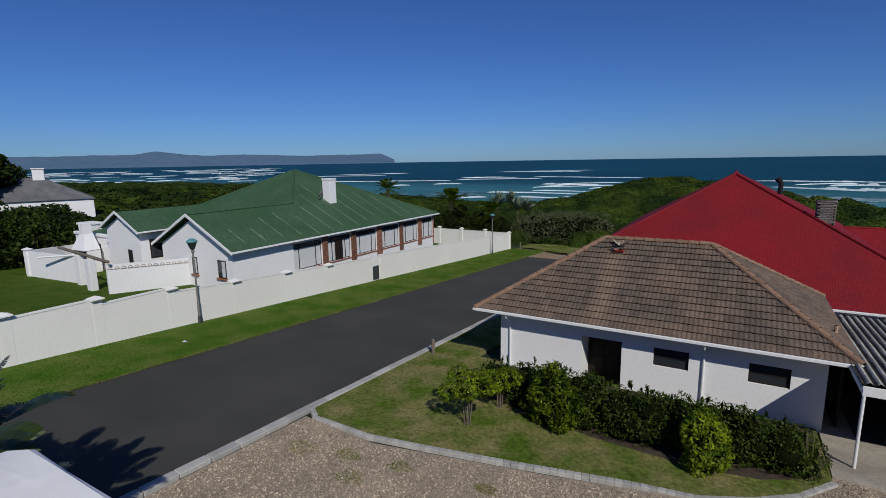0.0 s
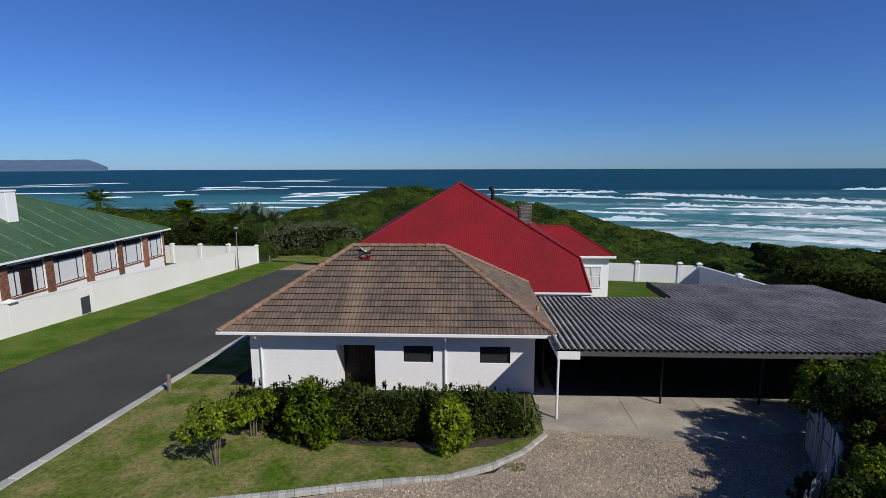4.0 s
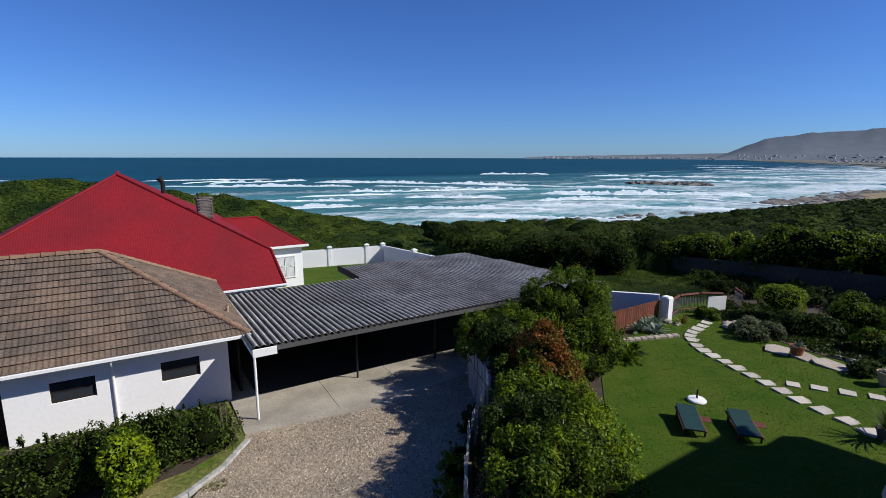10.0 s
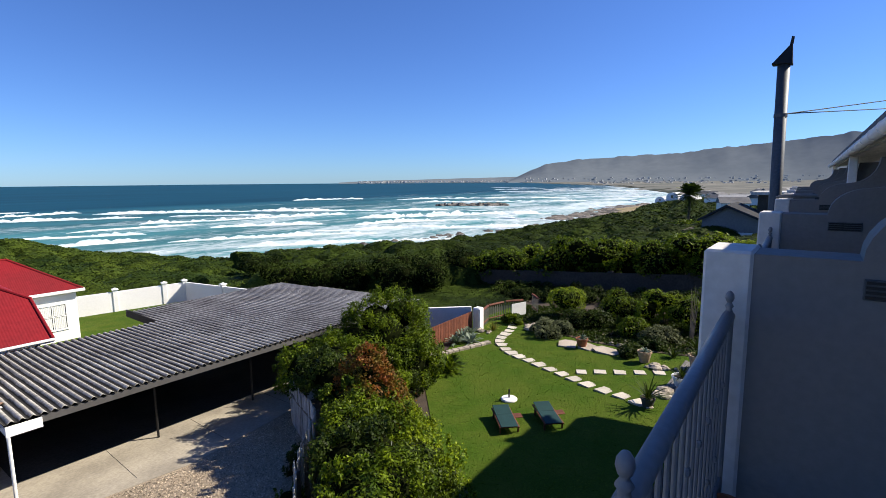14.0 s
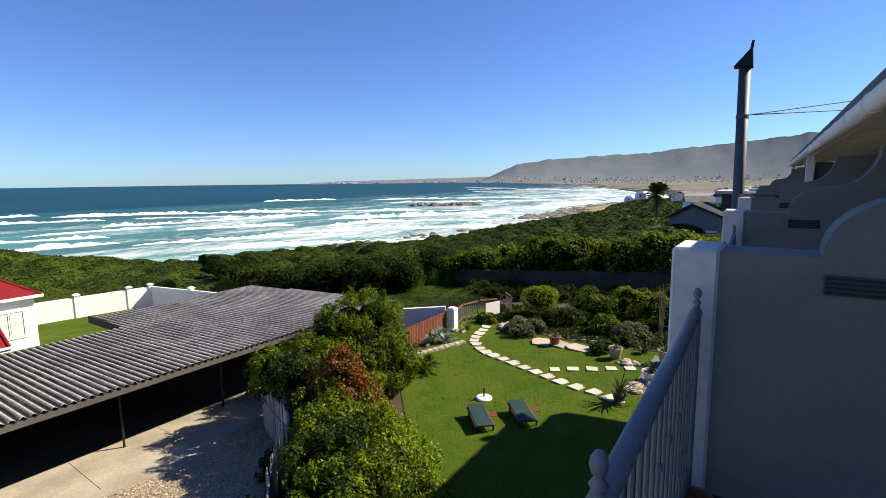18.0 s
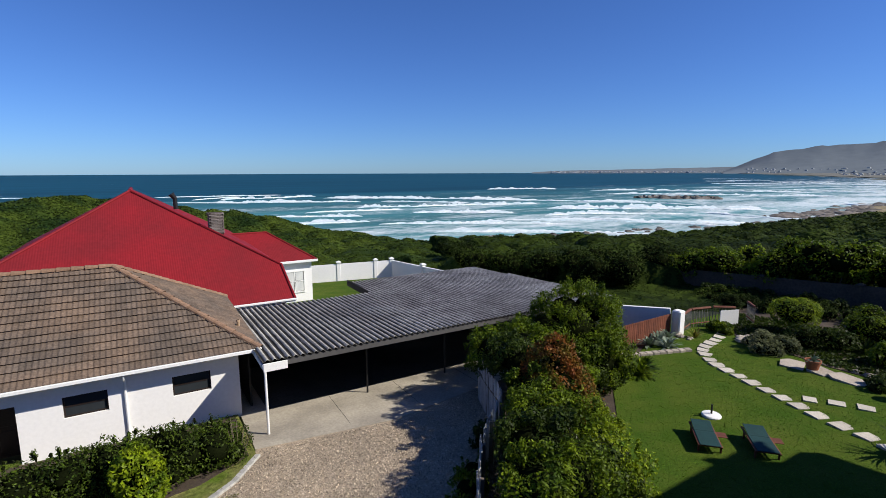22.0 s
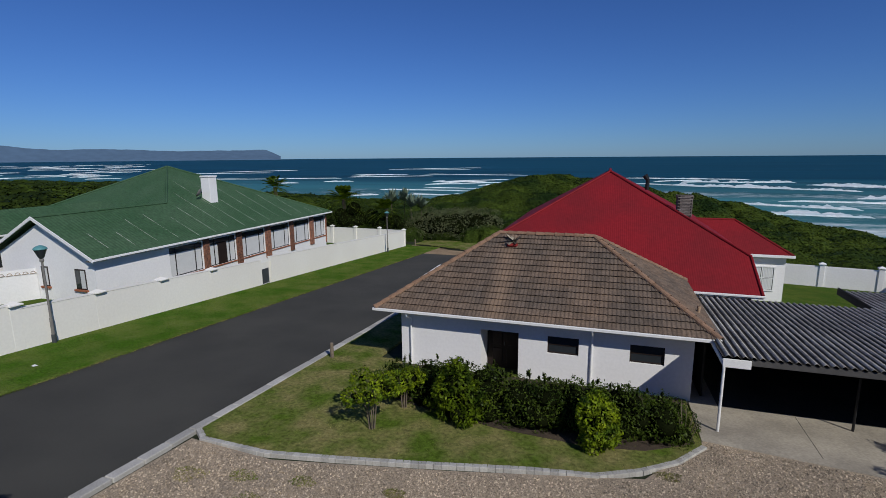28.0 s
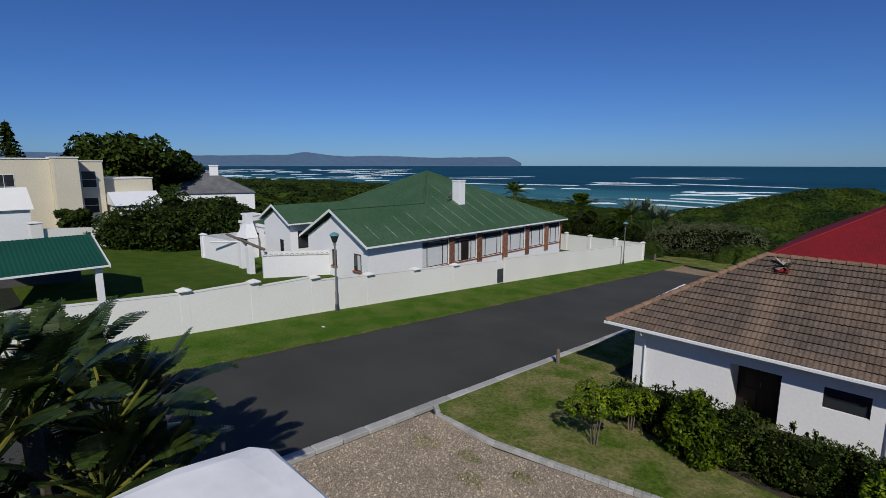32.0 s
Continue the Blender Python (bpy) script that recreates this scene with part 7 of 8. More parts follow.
for k, (x, y, h, sp, r, lm, lab) in enumerate(((26.2, 9.6, 1.1, 0.9, 0.5, LEAF_D, "low dark shrub in a flower bed"), (24.3, 10.9, 0.8, 1.0, 0.4, LEAF_G, "grey-leaved low shrub in a flower bed"),
        (28.6, 8.7, 2.0, 0.9, 0.6, LEAF_H, "tall green shrub in front of a wood"), (28.3, 6.4, 2.3, 0.9, 0.5, LEAF_B, "feathery bright green shrub"), (27.6, 4.6, 2.0, 0.9, 0.55, LEAF_H, "green shrub in front of a wood"), (25.0, 5.7, 0.9, 0.7, 0.4, LEAF_G, "rounded silver-grey shrub by a path"),
        (23.8, 5.9, 0.6, 0.6, 0.3, LEAF_D, "low dark plant among rocks"), (25.6, 7.0, 1.0, 0.6, 0.4, LEAF_H, "leafy green plant in a flower bed"), (22.6, 6.2, 0.5, 0.5, 0.28, LEAF_D, "low dark plant beside a pot"),
        (30.5, 3.5, 2.6, 1.3, 0.9, LEAF_H, "green shrub in front of a wood"), (25.4, 13.9, 0.6, 0.5, 0.3, LEAF_H, "small green plant by a gate"))):
    bush("garden_shrub", (x, y, gz(x, y)), heap(rg, 10, (sp, sp), h, r), 9000, 0.11, lm, lab, "shrub", 140 + k, "garden shrubs")
ball = [((0, 0, 1.12), (0.98, 0.98, 0.66)), ((0.2, 0.1, 0.95), (0.86, 0.86, 0.5))]
bush("topiary", (27.8, 11.6, gz(0, 11.6)), ball, 18000, 0.085, LEAF_B, "clipped round yellow-green topiary bush", "shrub", 139, shell=0.06, k=1.05, tufts=60)
dead = thing("dead_tree", (26.0, 4.4, gz(0, 4.4)), "bare pale dead stems in a flower bed", "tree")
for k in range(5):
    part("stem", MB().tube([(0.1 * k - 0.2, 0.05 * k, -0.1), (0.12 * k - 0.25, 0.08 * k - 0.1, 1.3), (0.16 * k - 0.35, 0.12 * k - 0.2, 2.2 + 0.25 * (k % 3))], [0.026, 0.018, 0.007], 6), WOOD2, dead)
gp = thing("gate_pier", (23.4, 15.0, gz(0, 15.0)), "white plastered gate pier with a rounded top", "pier")
part("pier", MB().box((-0.24, -0.24, -0.2), (0.24, 0.24, 1.3), 0.06), WHITE, gp)
tf = thing("timber_fence", (0, 0, 0), "red-brown upright board fence beside a flower bed", "fence")
for k in range(26):
    u = (k + 0.5) / 26
    x, y = 19.3 + 3.85 * u, 15.1 + 0.15 * u
    part("board", B((-0.068, -0.012, -0.1), (0.068, 0.012, 1.12), 0.004), REDWOOD, tf, m=pose(x, y, gz(0, y), 0, 0, 2))
yardw = thing("yard_wall", (0, 0, 0), "low white wall beside a red-brown fence", "wall")
wall_run(yardw, (23.3, 15.4), (21.8, 17.9), 1.35, 0.2, [], WHITE)
gg = thing("garden_gate", (0, 0, 0), "low wooden rail fence and gate with a white panel", "gate")
for (x0, y0), (x1, y1) in (((23.7, 14.95), (24.9, 15.3)), ((25.0, 15.3), (26.2, 15.0)), ((26.3, 14.9), (27.2, 14.2)), ((28.0, 13.6), (28.8, 14.4))):
    zb = gz(0, (y0 + y1) / 2)
    part("top_rail", MB().tube([(x0, y0, zb + 1.05), (x1, y1, zb + 1.05)], 0.075, 6), REDWOOD, gg)
    part("low_rail", MB().tube([(x0, y0, zb + 0.25), (x1, y1, zb + 0.25)], 0.035, 6), REDWOOD, gg)
    for k in range(8):
        u = k / 7
        part("picket", MB().tube([(x0 + (x1 - x0) * u, y0 + (y1 - y0) * u, zb - 0.1), (x0 + (x1 - x0) * u, y0 + (y1 - y0) * u, zb + 1.05)], 0.018, 5), GREYP, gg)
part("panel", MB().prism([(26.25, 14.44, 0.30), (27.3, 14.05, 0.30), (27.3, 14.05, 1.16), (26.25, 14.44, 1.16)], (0.0, 0.03, 0)), TRIM, gg)
wallw = thing("wood_wall", (0, 0, 0), "long grey boundary wall in the shade of a wood", "wall")
wall_run(wallw, (36.0, 25.5), (37.9, -4), 1.32, 0.22, [2.6, 8.0, 13.4, 18.8, 24.2], TANW, pier_h=0.0, pw=0.3)
for k in range(8):
    y = 1.5 + 2.6 * k
    bush("wood_edge_shrub", (35.2 + 0.4 * math.sin(k * 2.4), y, gz(0, y)), heap(rg, 7, (0.9, 1.0), 0.45 + 0.4 * (k * 7 % 5) / 4, 0.36), 2200, 0.13, LEAF_D, "low dark shrub before a shaded wall", "shrub", 180 + k, "wood edge shrubs")

# Added dark shrubs fill the strip that is only deep shade.
for k in range(18):
    x, y = 31.6 + 3.2 * ((k * 0.618) % 1), 9.0 + 0.6 * k
    bush("shade_shrub", (x, y, gz(x, y)), heap(rg, 6, (0.8, 0.8), 0.5 + 0.5 * ((k * 0.37) % 1), 0.36), 1500, 0.13, LEAF_F, "low dark shrub added to carry the shade before a wood", "shrub", 240 + k, "shade shrubs")

# kerbs
kerb = tagged(new("road_kerb"), "pale concrete kerb along the asphalt", "kerb", kind="structure")
kerb_me = MB().box((-0.16, -0.44, -0.2), (0.16, 0.44, 0.075), 0.02).data("kerb_stone", KERB)
for k in range(38):
    y = -8 + k * 0.9
    part("kerb_stone", kerb_me, KERB, kerb, m=pose(-12.0 + 0.012 * math.sin(k * 5), y, gz(0, y), -3.9, 0, 0.6 * math.sin(k * 2.3)))
edge = tagged(new("lawn_edging"), "edging of small concrete blocks round a lawn", "kerb", kind="structure")
edge_me = MB().box((-0.101, -0.085, -0.15), (0.101, 0.085, 0.068), 0.010).data("edging_block", KERB)
ep = [Vector((x, y, 0)) for x, y in FRONT[:10]]
acc, k = 0.0, 0
for a, b_ in zip(ep[:-1], ep[1:]):
    L = (b_ - a).length
    ang = math.degrees(math.atan2(b_.y - a.y, b_.x - a.x))
    while acc < L:
        q = a.lerp(b_, acc / L)
        part("edging_block", edge_me, KERB, edge, m=pose(q.x, q.y, gz(0, q.y), rs_.uniform(-1.5, 1.5) - 3.9, rs_.uniform(-1.5, 1.5), ang + rs_.uniform(-3, 3)))
        acc += 0.205
    acc -= L


# ---- tall leafy plants below the balcony ----
def banana(at, h, seed, label, n=11, L=1.9):
    """A clump of strelitzia: long stalks that end in broad, torn leaves."""
    rng = np.random.default_rng(seed)
    t = thing("strelitzia", at, label, "palm-like plant", "strelitzia clump")
    tr = MB().tube([(0, 0, -0.2), (0.05, 0.03, h * 0.5), (0, 0, h)], [0.16, 0.14, 0.12], 9)
    part("trunk", tr, BARK, t)
    for i in range(n):
        a = 2 * math.pi * i / n + rng.uniform(-0.3, 0.3)
        e = rng.uniform(0.45, 1.25)
        d = np.array([math.cos(a) * math.cos(e), math.sin(a) * math.cos(e), math.sin(e)])
        s = np.array([-math.sin(a), math.cos(a), 0.0])
        st = rng.uniform(0.5, 1.2)
        base = np.array([0, 0, h - 0.1])
        tip = base + d * st
        stalk = part("stalk", MB().tube([tuple(base), tuple(tip)], [0.035, 0.022], 6), LEAF_Y, t, "yellow-green stalk")
        q, m_ = [], 22
        ll = L * rng.uniform(0.75, 1.1)
        mids = [tip + d * ll * u + np.array([0, 0, -0.6 * ll * u * u * math.cos(e)]) for u in np.linspace(0, 1, m_ + 1)]
        for k in range(m_):
            u = (k + 0.5) / m_
            wd = 0.25 * math.sin(math.pi * min(1, u * 0.93 + 0.07)) ** 0.6
            for sg in (-1, 1):
                g = 0.01 * rng.random() + (0.35 if rng.random() < 0.2 else 0)
                o = s * sg * wd + np.array([0, 0, -0.16 * wd - rng.uniform(0, 0.02)]) + d * 0.07
                q.append([mids[k], mids[k + 1], mids[k] * g + mids[k + 1] * (1 - g) + o, mids[k] * (1 - g * 0.3) + mids[k + 1] * g * 0.3 + o])
        part("leaf", quad_mesh("leaf", np.array(q), LEAF_P), LEAF_P, stalk)
    return t


for k, (x, y, h, n) in enumerate(((-9.2, 0.0, 3.9, 15), (-10.8, -0.6, 3.7, 14), (-9.6, 1.0, 3.3, 14), (-11.2, 0.7, 3.5, 14), (-8.6, -0.6, 3.6, 13), (-9.0, 0.7, 2.5, 13), (-12.2, 0.2, 3.3, 12), (-9.4, 1.5, 2.0, 12), (-10.6, 1.6, 2.9, 12), (-10.2, -1.6, 3.9, 12))):
    banana((x, y, gz(x, y)), h, 200 + k, "tall strelitzia with broad torn green leaves", n + 5, 1.15)


bush("undergrowth", (-10.2, 0.2, gz(0, 0.2)), heap(rr, 18, (1.9, 1.5), 3.0, 0.9), 16000, 0.2, LEAF_P, "dark leafy undergrowth below tall strelitzia", "bush", 230)


# ---- neighbours up the slope ----
def simple_window(parent, x0, x1, y, z0, z1, cols=2, rows_=3, axis=1, frame_m=None):
    fm = frame_m or TRIM
    def P(u, v, d):
        return (u, y - d, v) if axis == 1 else (y + d, u, v)
    lo, hi = P(x0, z0, 0.03), P(x1, z1, -0.02)
    w = part("window", B(tuple(map(min, lo, hi)), tuple(map(max, lo, hi))), fm, parent)
    for i in range(cols):
        for j in range(rows_):
            a0, a1 = x0 + 0.06 + (x1 - x0 - 0.06) * i / cols, x0 + (x1 - x0 - 0.06) * (i + 1) / cols
            c0, c1 = z0 + 0.06 + (z1 - z0 - 0.06) * j / rows_, z0 + (z1 - z0 - 0.06) * (j + 1) / rows_
            lo, hi = P(a0, c0, 0.032), P(a1, c1, 0.044)
            part("pane", B(tuple(map(min, lo, hi)), tuple(map(max, lo, hi))), GLASS, w)
    return w


shed = thing("green_carport", (0, 0, 0), "small open shelter with a dark green pitched roof", "carport")
part("roof", sheet_roof([(-33.2, 0.2, 3.0), (-33.2, 5.75, 3.0), (-37.2, 5.75, 4.35), (-37.2, 0.2, 4.35)], (-4, 0, 1.35), 0.2, 0.012), GREEN2, shed, smooth=True)
part("roof", sheet_roof([(-41.2, 0.2, 3.0), (-41.2, 5.75, 3.0), (-37.2, 5.75, 4.35), (-37.2, 0.2, 4.35)], (4, 0, 1.35), 0.2, 0.012), GREEN2, shed, smooth=True)
part("gutter", B((-33.22, 0.2, 2.9), (-33.1, 5.8, 3.0), 0.01), TRIM, shed)
part("barge_board", MB().prism([(-33.1, 5.78, 2.85), (-37.2, 5.78, 4.22), (-37.2, 5.78, 4.42), (-33.1, 5.78, 3.05)], (0, 0.05, 0)), TRIM, shed)
for x, y in ((-33.6, 5.3), (-33.6, 0.7)):
    part("post", B((x - 0.17, y - 0.17, 0.4), (x + 0.17, y + 0.17, 2.95), 0.01), WHITE, shed)
part("back_wall", B((-41, 0.3, 0.4), (-40.8, 5.6, 3.0)), GREYW, shed)
hw = thing("hedge_wall", (0, 0, 0), "cream wall at the end of a lawn", "wall")
wall_run(hw, (-57.5, 5.0), (-58.5, 12.5), 2.0, 0.25, [0.2], CREAM, pier_h=0.5, pw=0.9)
bh = thing("beige_house", (0, 0, 0), "modern beige two-storey house with a flat roof", "house")
for lo, hi in (((-82, -6, 0), (-76, 9.2, 9.1)), ((-77.5, 9.2, 0), (-74, 11.7, 9.25)), ((-80, 11.7, 0), (-76.5, 14.6, 8.85)), ((-84, 14.6, 0), (-78, 20.5, 6.6))):
    part("block", B(lo, hi, 0.03), BEIGE, bh)
    part("parapet_cap", B((lo[0] - 0.1, lo[1] - 0.1, hi[2] + 0.003), (hi[0] + 0.1, hi[1] + 0.1, hi[2] + 0.15), 0.02), CREAM, bh)
simple_window(bh, 3.0, 5.8, -76, 1.8, 7.4, 3, 4, axis=0, frame_m=TRIM)
simple_window(bh, 12.2, 13.8, -76.5, 5.6, 7.7, 1, 2, axis=0)
simple_window(bh, 12.2, 13.8, -76.5, 2.4, 4.4, 1, 2, axis=0)
for (x, y, w, d, h, rz, rmat, lab) in ((-66, 2.0, 7, 7, 3.2, 2.0, CREAM, "white house with a pale pitched roof"), (-76, 17.5, 6, 5, 3.4, 1.6, TRIM, "white house with a pale sheet roof")):
    t = thing("white_cottage", (x, y, gz(x, y)), lab, "house")
    part("wall_block", B((-w / 2, -d / 2, -1), (w / 2, d / 2, h)), WHITE, t)
    part("roof", MB().prism([(-w / 2 - 0.3, -d / 2 - 0.3, h), (w / 2 + 0.3, -d / 2 - 0.3, h), (0, -d / 2 - 0.3, h + rz)], (0, d + 0.6, 0)), rmat, t)
sh = thing("slate_house", (-97.5, 36.6, -0.6), "white cottage with a grey slate roof and white chimney", "house", turn=68)
sh.scale = (0.8, 0.8, 0.85)
part("wall_block", B((-8, -5, -3), (8, 5, 4.6)), WHITE, sh)
part("roof", MB().add([(-8.4, -5.4, 4.6), (8.4, -5.4, 4.6), (8.4, 5.4, 4.6), (-8.4, 5.4, 4.6), (-5.6, 0, 8.9), (-0.2, 0, 8.9)], [(0, 1, 5, 4), (1, 2, 5), (2, 3, 4, 5), (3, 0, 4), (3, 2, 1, 0)]), SLATE, sh)
part("chimney", MB().box((-1.3, -0.8, 7.0), (0.6, 0.8, 10.3), 0.03).box((-1.45, -0.95, 10.3), (0.75, 0.95, 10.5), 0.03), WHITE, sh)
simple_window(sh, -5, -3.6, -5, 1.5, 3.2, 2, 2)
simple_window(sh, 2, 3.4, -5, 1.5, 3.2, 2, 2)


def tree(at, h, crown_r, n, size, material, label, seed, blobs=14, flat=0.6, name="tree"):
    rng = np.random.default_rng(seed)
    t = thing(name, at, label, "tree")
    bl = []
    for i in range(blobs):
        a, q = rng.uniform(0, 6.28), math.sqrt(rng.random())
        r = crown_r * rng.uniform(0.28, 0.45)
        bl.append(((crown_r * q * math.cos(a) * 0.8, crown_r * q * math.sin(a) * 0.8, h - r * flat - rng.random() * h * 0.3 * (0.4 + q)), (r, r, r * flat)))
    part("crown", crown_mesh("crown", rng, bl, n, size, material, 0.6, 0.2, 0.72), material, t)
    part("trunk", trunk_mb(rng, (0, 0, -0.5), (0, 0, h * 0.75), h * 0.035, 6, crown_r * 0.5), BARK, t)
    return t


for k, (x, y, h, r) in enumerate(((-64, 24, 5.2, 4.0), (-60.5, 8.8, 3.6, 1.7), (-70, 28, 3.6, 4.0), (-62, 30, 3.2, 4.0), (-52, 26, 4.2, 3.0))):
    tree((x, y, gz(x, y)), h, r, 6500, 0.42, LEAF_D, "dense dark evergreen tree behind a lawn", 300 + k)
tree((-98, 21.0, 0), 13.3, 7.5, 15000, 0.95, LEAF_F, "broad dense dark cypress", 320, 34, 0.8)
tree((-102, 28, 0), 11.0, 6.5, 9000, 0.9, LEAF_F, "broad dark cypress on a far slope", 321, 14, 0.7)
pine = thing("conifer", (-92, 7.0, 0), "tall dark conifer with layered boughs", "tree")
rng = np.random.default_rng(33)
q = []
for lv in range(26):
    z, r = 3 + lv * 0.44, 4.2 * (1 - lv / 27)
    for b_ in range(13):
        a = rng.uniform(0, 6.28)
        for s_ in range(9):
            u = (s_ + 1) / 9
            p = np.array([math.cos(a) * r * u, math.sin(a) * r * u, z - 0.3 * r * u + rng.uniform(-0.1, 0.1)])
            q.append(leaves(rng, p[None], np.array([[0, 0, 1.0]]), 0.6, 0.5)[0])
part("boughs", quad_mesh("boughs", np.array(q), LEAF_F), LEAF_F, pine)
part("trunk", MB().tube([(0, 0, -0.5), (0, 0, 14.5)], [0.3, 0.05], 8), BARK, pine)


def palm(at, h, n, L, label, seed, lm=LEAF_H, low=-0.3):
    rng = np.random.default_rng(seed)
    t = thing("palm_tree", at, label, "palm tree")
    part("trunk", MB().tube([(0, 0, -0.5), (0.1, 0, h * 0.5), (0, 0, h)], [0.3, 0.25, 0.28], 9), BARK, t)
    for i in range(n):
        a, e = rng.uniform(0, 6.28), rng.uniform(low, 1.4)
        d = np.array([math.cos(a) * math.cos(e), math.sin(a) * math.cos(e), math.sin(e)])
        s = np.array([-math.sin(a), math.cos(a), 0.0])
        q = []
        for k in range(14):
            u = (k + 1) / 14
            p = np.array([0, 0, h]) + d * L * u + np.array([0, 0, -0.40 * L * u * u])
            w = L * 0.20 * math.sin(math.pi * min(0.98, u * 0.85 + 0.12))
            for sg in (-1, 1):
                o = s * sg * w + d * w * 0.5 + np.array([0, 0, -0.25 * w])
                q.append([p, p + d * L * 0.035, p + o + d * 0.02 * L, p + o])
        part("frond", quad_mesh("frond", np.array(q), lm), lm, t)
    return t


palm((-47, 62, -3.0), 7.3, 34, 2.9, "palm tree rising behind a green roof", 400)
palm((-38, 66, -3.3), 5.6, 44, 3.6, "spreading palm behind a garden wall", 401)
palm((-31, 66, -3.4), 4.4, 34, 3.0, "young palm at the edge of the dunes", 402)
for k, (x, y, h) in enumerate(((-30.2, 66, 10.6), (-28.8, 67.5, 11.0), (-27.4, 66.5, 9.4), (-26.2, 67.5, 9.0))):
    spiky("candelabra_aloe", (x, y, gz(0, y)), 60, 2.5, 0.40, LEAF_A, "tall pale aloe at the edge of the dunes", 410 + k, 1.0, h * 0.5, 0.2)

# ---- far shore to the east ----
palm((118, 23, float(land(118, 23))), 5.0 - float(land(118, 23)), 90, 4.5, "date palm with a round crown among houses by the shore", 420, LEAF_D, -0.55)
for k, (x, y, h) in enumerate(((112, 22, 4.2), (113.5, 25.5, 3.6), (116, 19.5, 4.0), (111, 18, 3.6))):
    bush("shore_bush", (x, y, float(land(x, y)) - 0.3), heap(rr, 10, (2.4, 2.4), h, 1.5), 4500, 0.55, LEAF_H, "dark rounded bush near the shore", "bush", 430 + k, "bushes near the shore")
fh = thing("grey_house", (63, 7.6, 0.1), "grey house with a pitched roof beyond the wood", "house")
part("wall_block", MB().prism([(0, -3.2, -1), (0, -3.2, 3.6), (0, 0.8, 5.3), (0, 3.2, 3.9), (0, 3.2, -1)], (8, 0, 0)), HOUSEG, fh)
part("roof", MB().prism([(-0.5, -3.6, 3.45), (-0.5, 0.8, 5.35), (-0.5, 3.6, 3.7), (-0.5, 3.6, 3.95), (-0.5, 0.8, 5.62), (-0.5, -3.6, 3.7)], (9, 0, 0)), DSLATE, fh, "grey sheet roof")
part("low_wing", B((2, 3.2, -1), (7, 5.6, 2.4), 0.02), TANW, fh)
part("flat_roof", B((8.6, -6, 3.2), (20, 2.0, 3.5), 0.02), CREAM, fh, "pale flat roof behind the gable")
part("rear_block", B((9, -5.6, -1), (19.6, 1.6, 3.2)), TANW, fh)
simple_window(fh, -1.8, -0.4, 0.0, 1.2, 2.6, 2, 1, axis=0)
dome = thing("white_house", (352, 77, float(land(352, 80)) - 2.2), "white house with rounded gables by the shore", "house", turn=-14)
for gy0, gw, gh in ((-11, 9, 9.0), (-1.2, 8, 10.0), (7.5, 7, 7.0)):
    arc = [(0, gy0 + gw / 2 - gw / 2 * math.cos(math.pi * j / 10), gh - gw * 0.42 + gw * 0.42 * math.sin(math.pi * j / 10)) for j in range(11)]
    part("gable_block", MB().prism([(0, gy0, -3)] + arc + [(0, gy0 + gw, -3)], (12, 0, 0)), WHITE, dome)
    for wy, wz in ((0.22, 0.28), (0.62, 0.28), (0.40, 0.62)):
        part("window", B((-0.06, gy0 + gw * wy, gh * wz), (0.02, gy0 + gw * (wy + 0.2), gh * (wz + 0.18))), GLASS, dome)
flat = thing("flat_roofed_house", (70, 4.0, 0), "brown house with a pale flat roof beyond the wood", "house")
part("wall_block", B((0, -5.5, -1), (7, 2.2, 6.6)), TANW, flat)
part("roof", B((-0.6, -6.2, 6.603), (7.5, 2.9, 6.95), 0.03), PALEW, flat, "pale flat roof")
simple_window(flat, -3.4, -1.6, 0.0, 3.6, 5.4, 2, 1, axis=0)
rw = np.random.default_rng(21)
for k in range(34):
    a = rw.uniform(0.02, 0.26)
    d = rw.uniform(190, 420)
    x, y = d * math.cos(a), d * math.sin(a)
    if 0.16 < a < 0.30 and d < 380:
        continue
    if y > np.interp(x, COAST_X, COAST_Y) - 20 or (d < 150 and a > 0.12):
        continue
    w, dp, h = rw.uniform(7, 12), rw.uniform(6, 8), rw.uniform(3.5, 5.5)
    t = thing("shore_house", (x, y, float(land(x, y)) - 0.5), "pale house with a pitched roof near the shore", "house", "houses along the shore", rw.uniform(0, 180))
    wm, rm = [(WHITE, PALEW), (CREAM, SLATE), (WHITE, PALEW), (WHITE, SLATE)][k % 4]
    part("wall_block", B((-w / 2, -dp / 2, 0), (w / 2, dp / 2, h)), wm, t)
    part("roof", MB().prism([(-w / 2 - 0.4, -dp / 2 - 0.4, h), (-w / 2 - 0.4, dp / 2 + 0.4, h), (-w / 2 - 0.4, 0, h + dp * 0.28)], (w + 0.8, 0, 0)), rm, t)
    for i in range(3):
        part("window", B((-w / 2 + w * (i + 0.3) / 3, -dp / 2 - 0.04, h * 0.35), (-w / 2 + w * (i + 0.7) / 3, -dp / 2 + 0.02, h * 0.75)), GLASS, t)
town = []
rw = np.random.default_rng(22)
tq = MB()
for k in range(560):
    a = radians(rw.uniform(43, 66)) if k < 300 else radians(rw.uniform(62, 90))
    d = rw.uniform(4180, 4330) if k < 300 else rw.uniform(3560, 3900)
    x, y = math.sin(a) * d, math.cos(a) * d
    w, h = rw.uniform(2.5, 8), rw.uniform(3, 7)
    z0 = SEA + rw.uniform(2, 14) if k < 300 else SEA + rw.uniform(4, 30)
    tq.box((x - w, y - w, z0), (x + w, y + w, z0 + h))
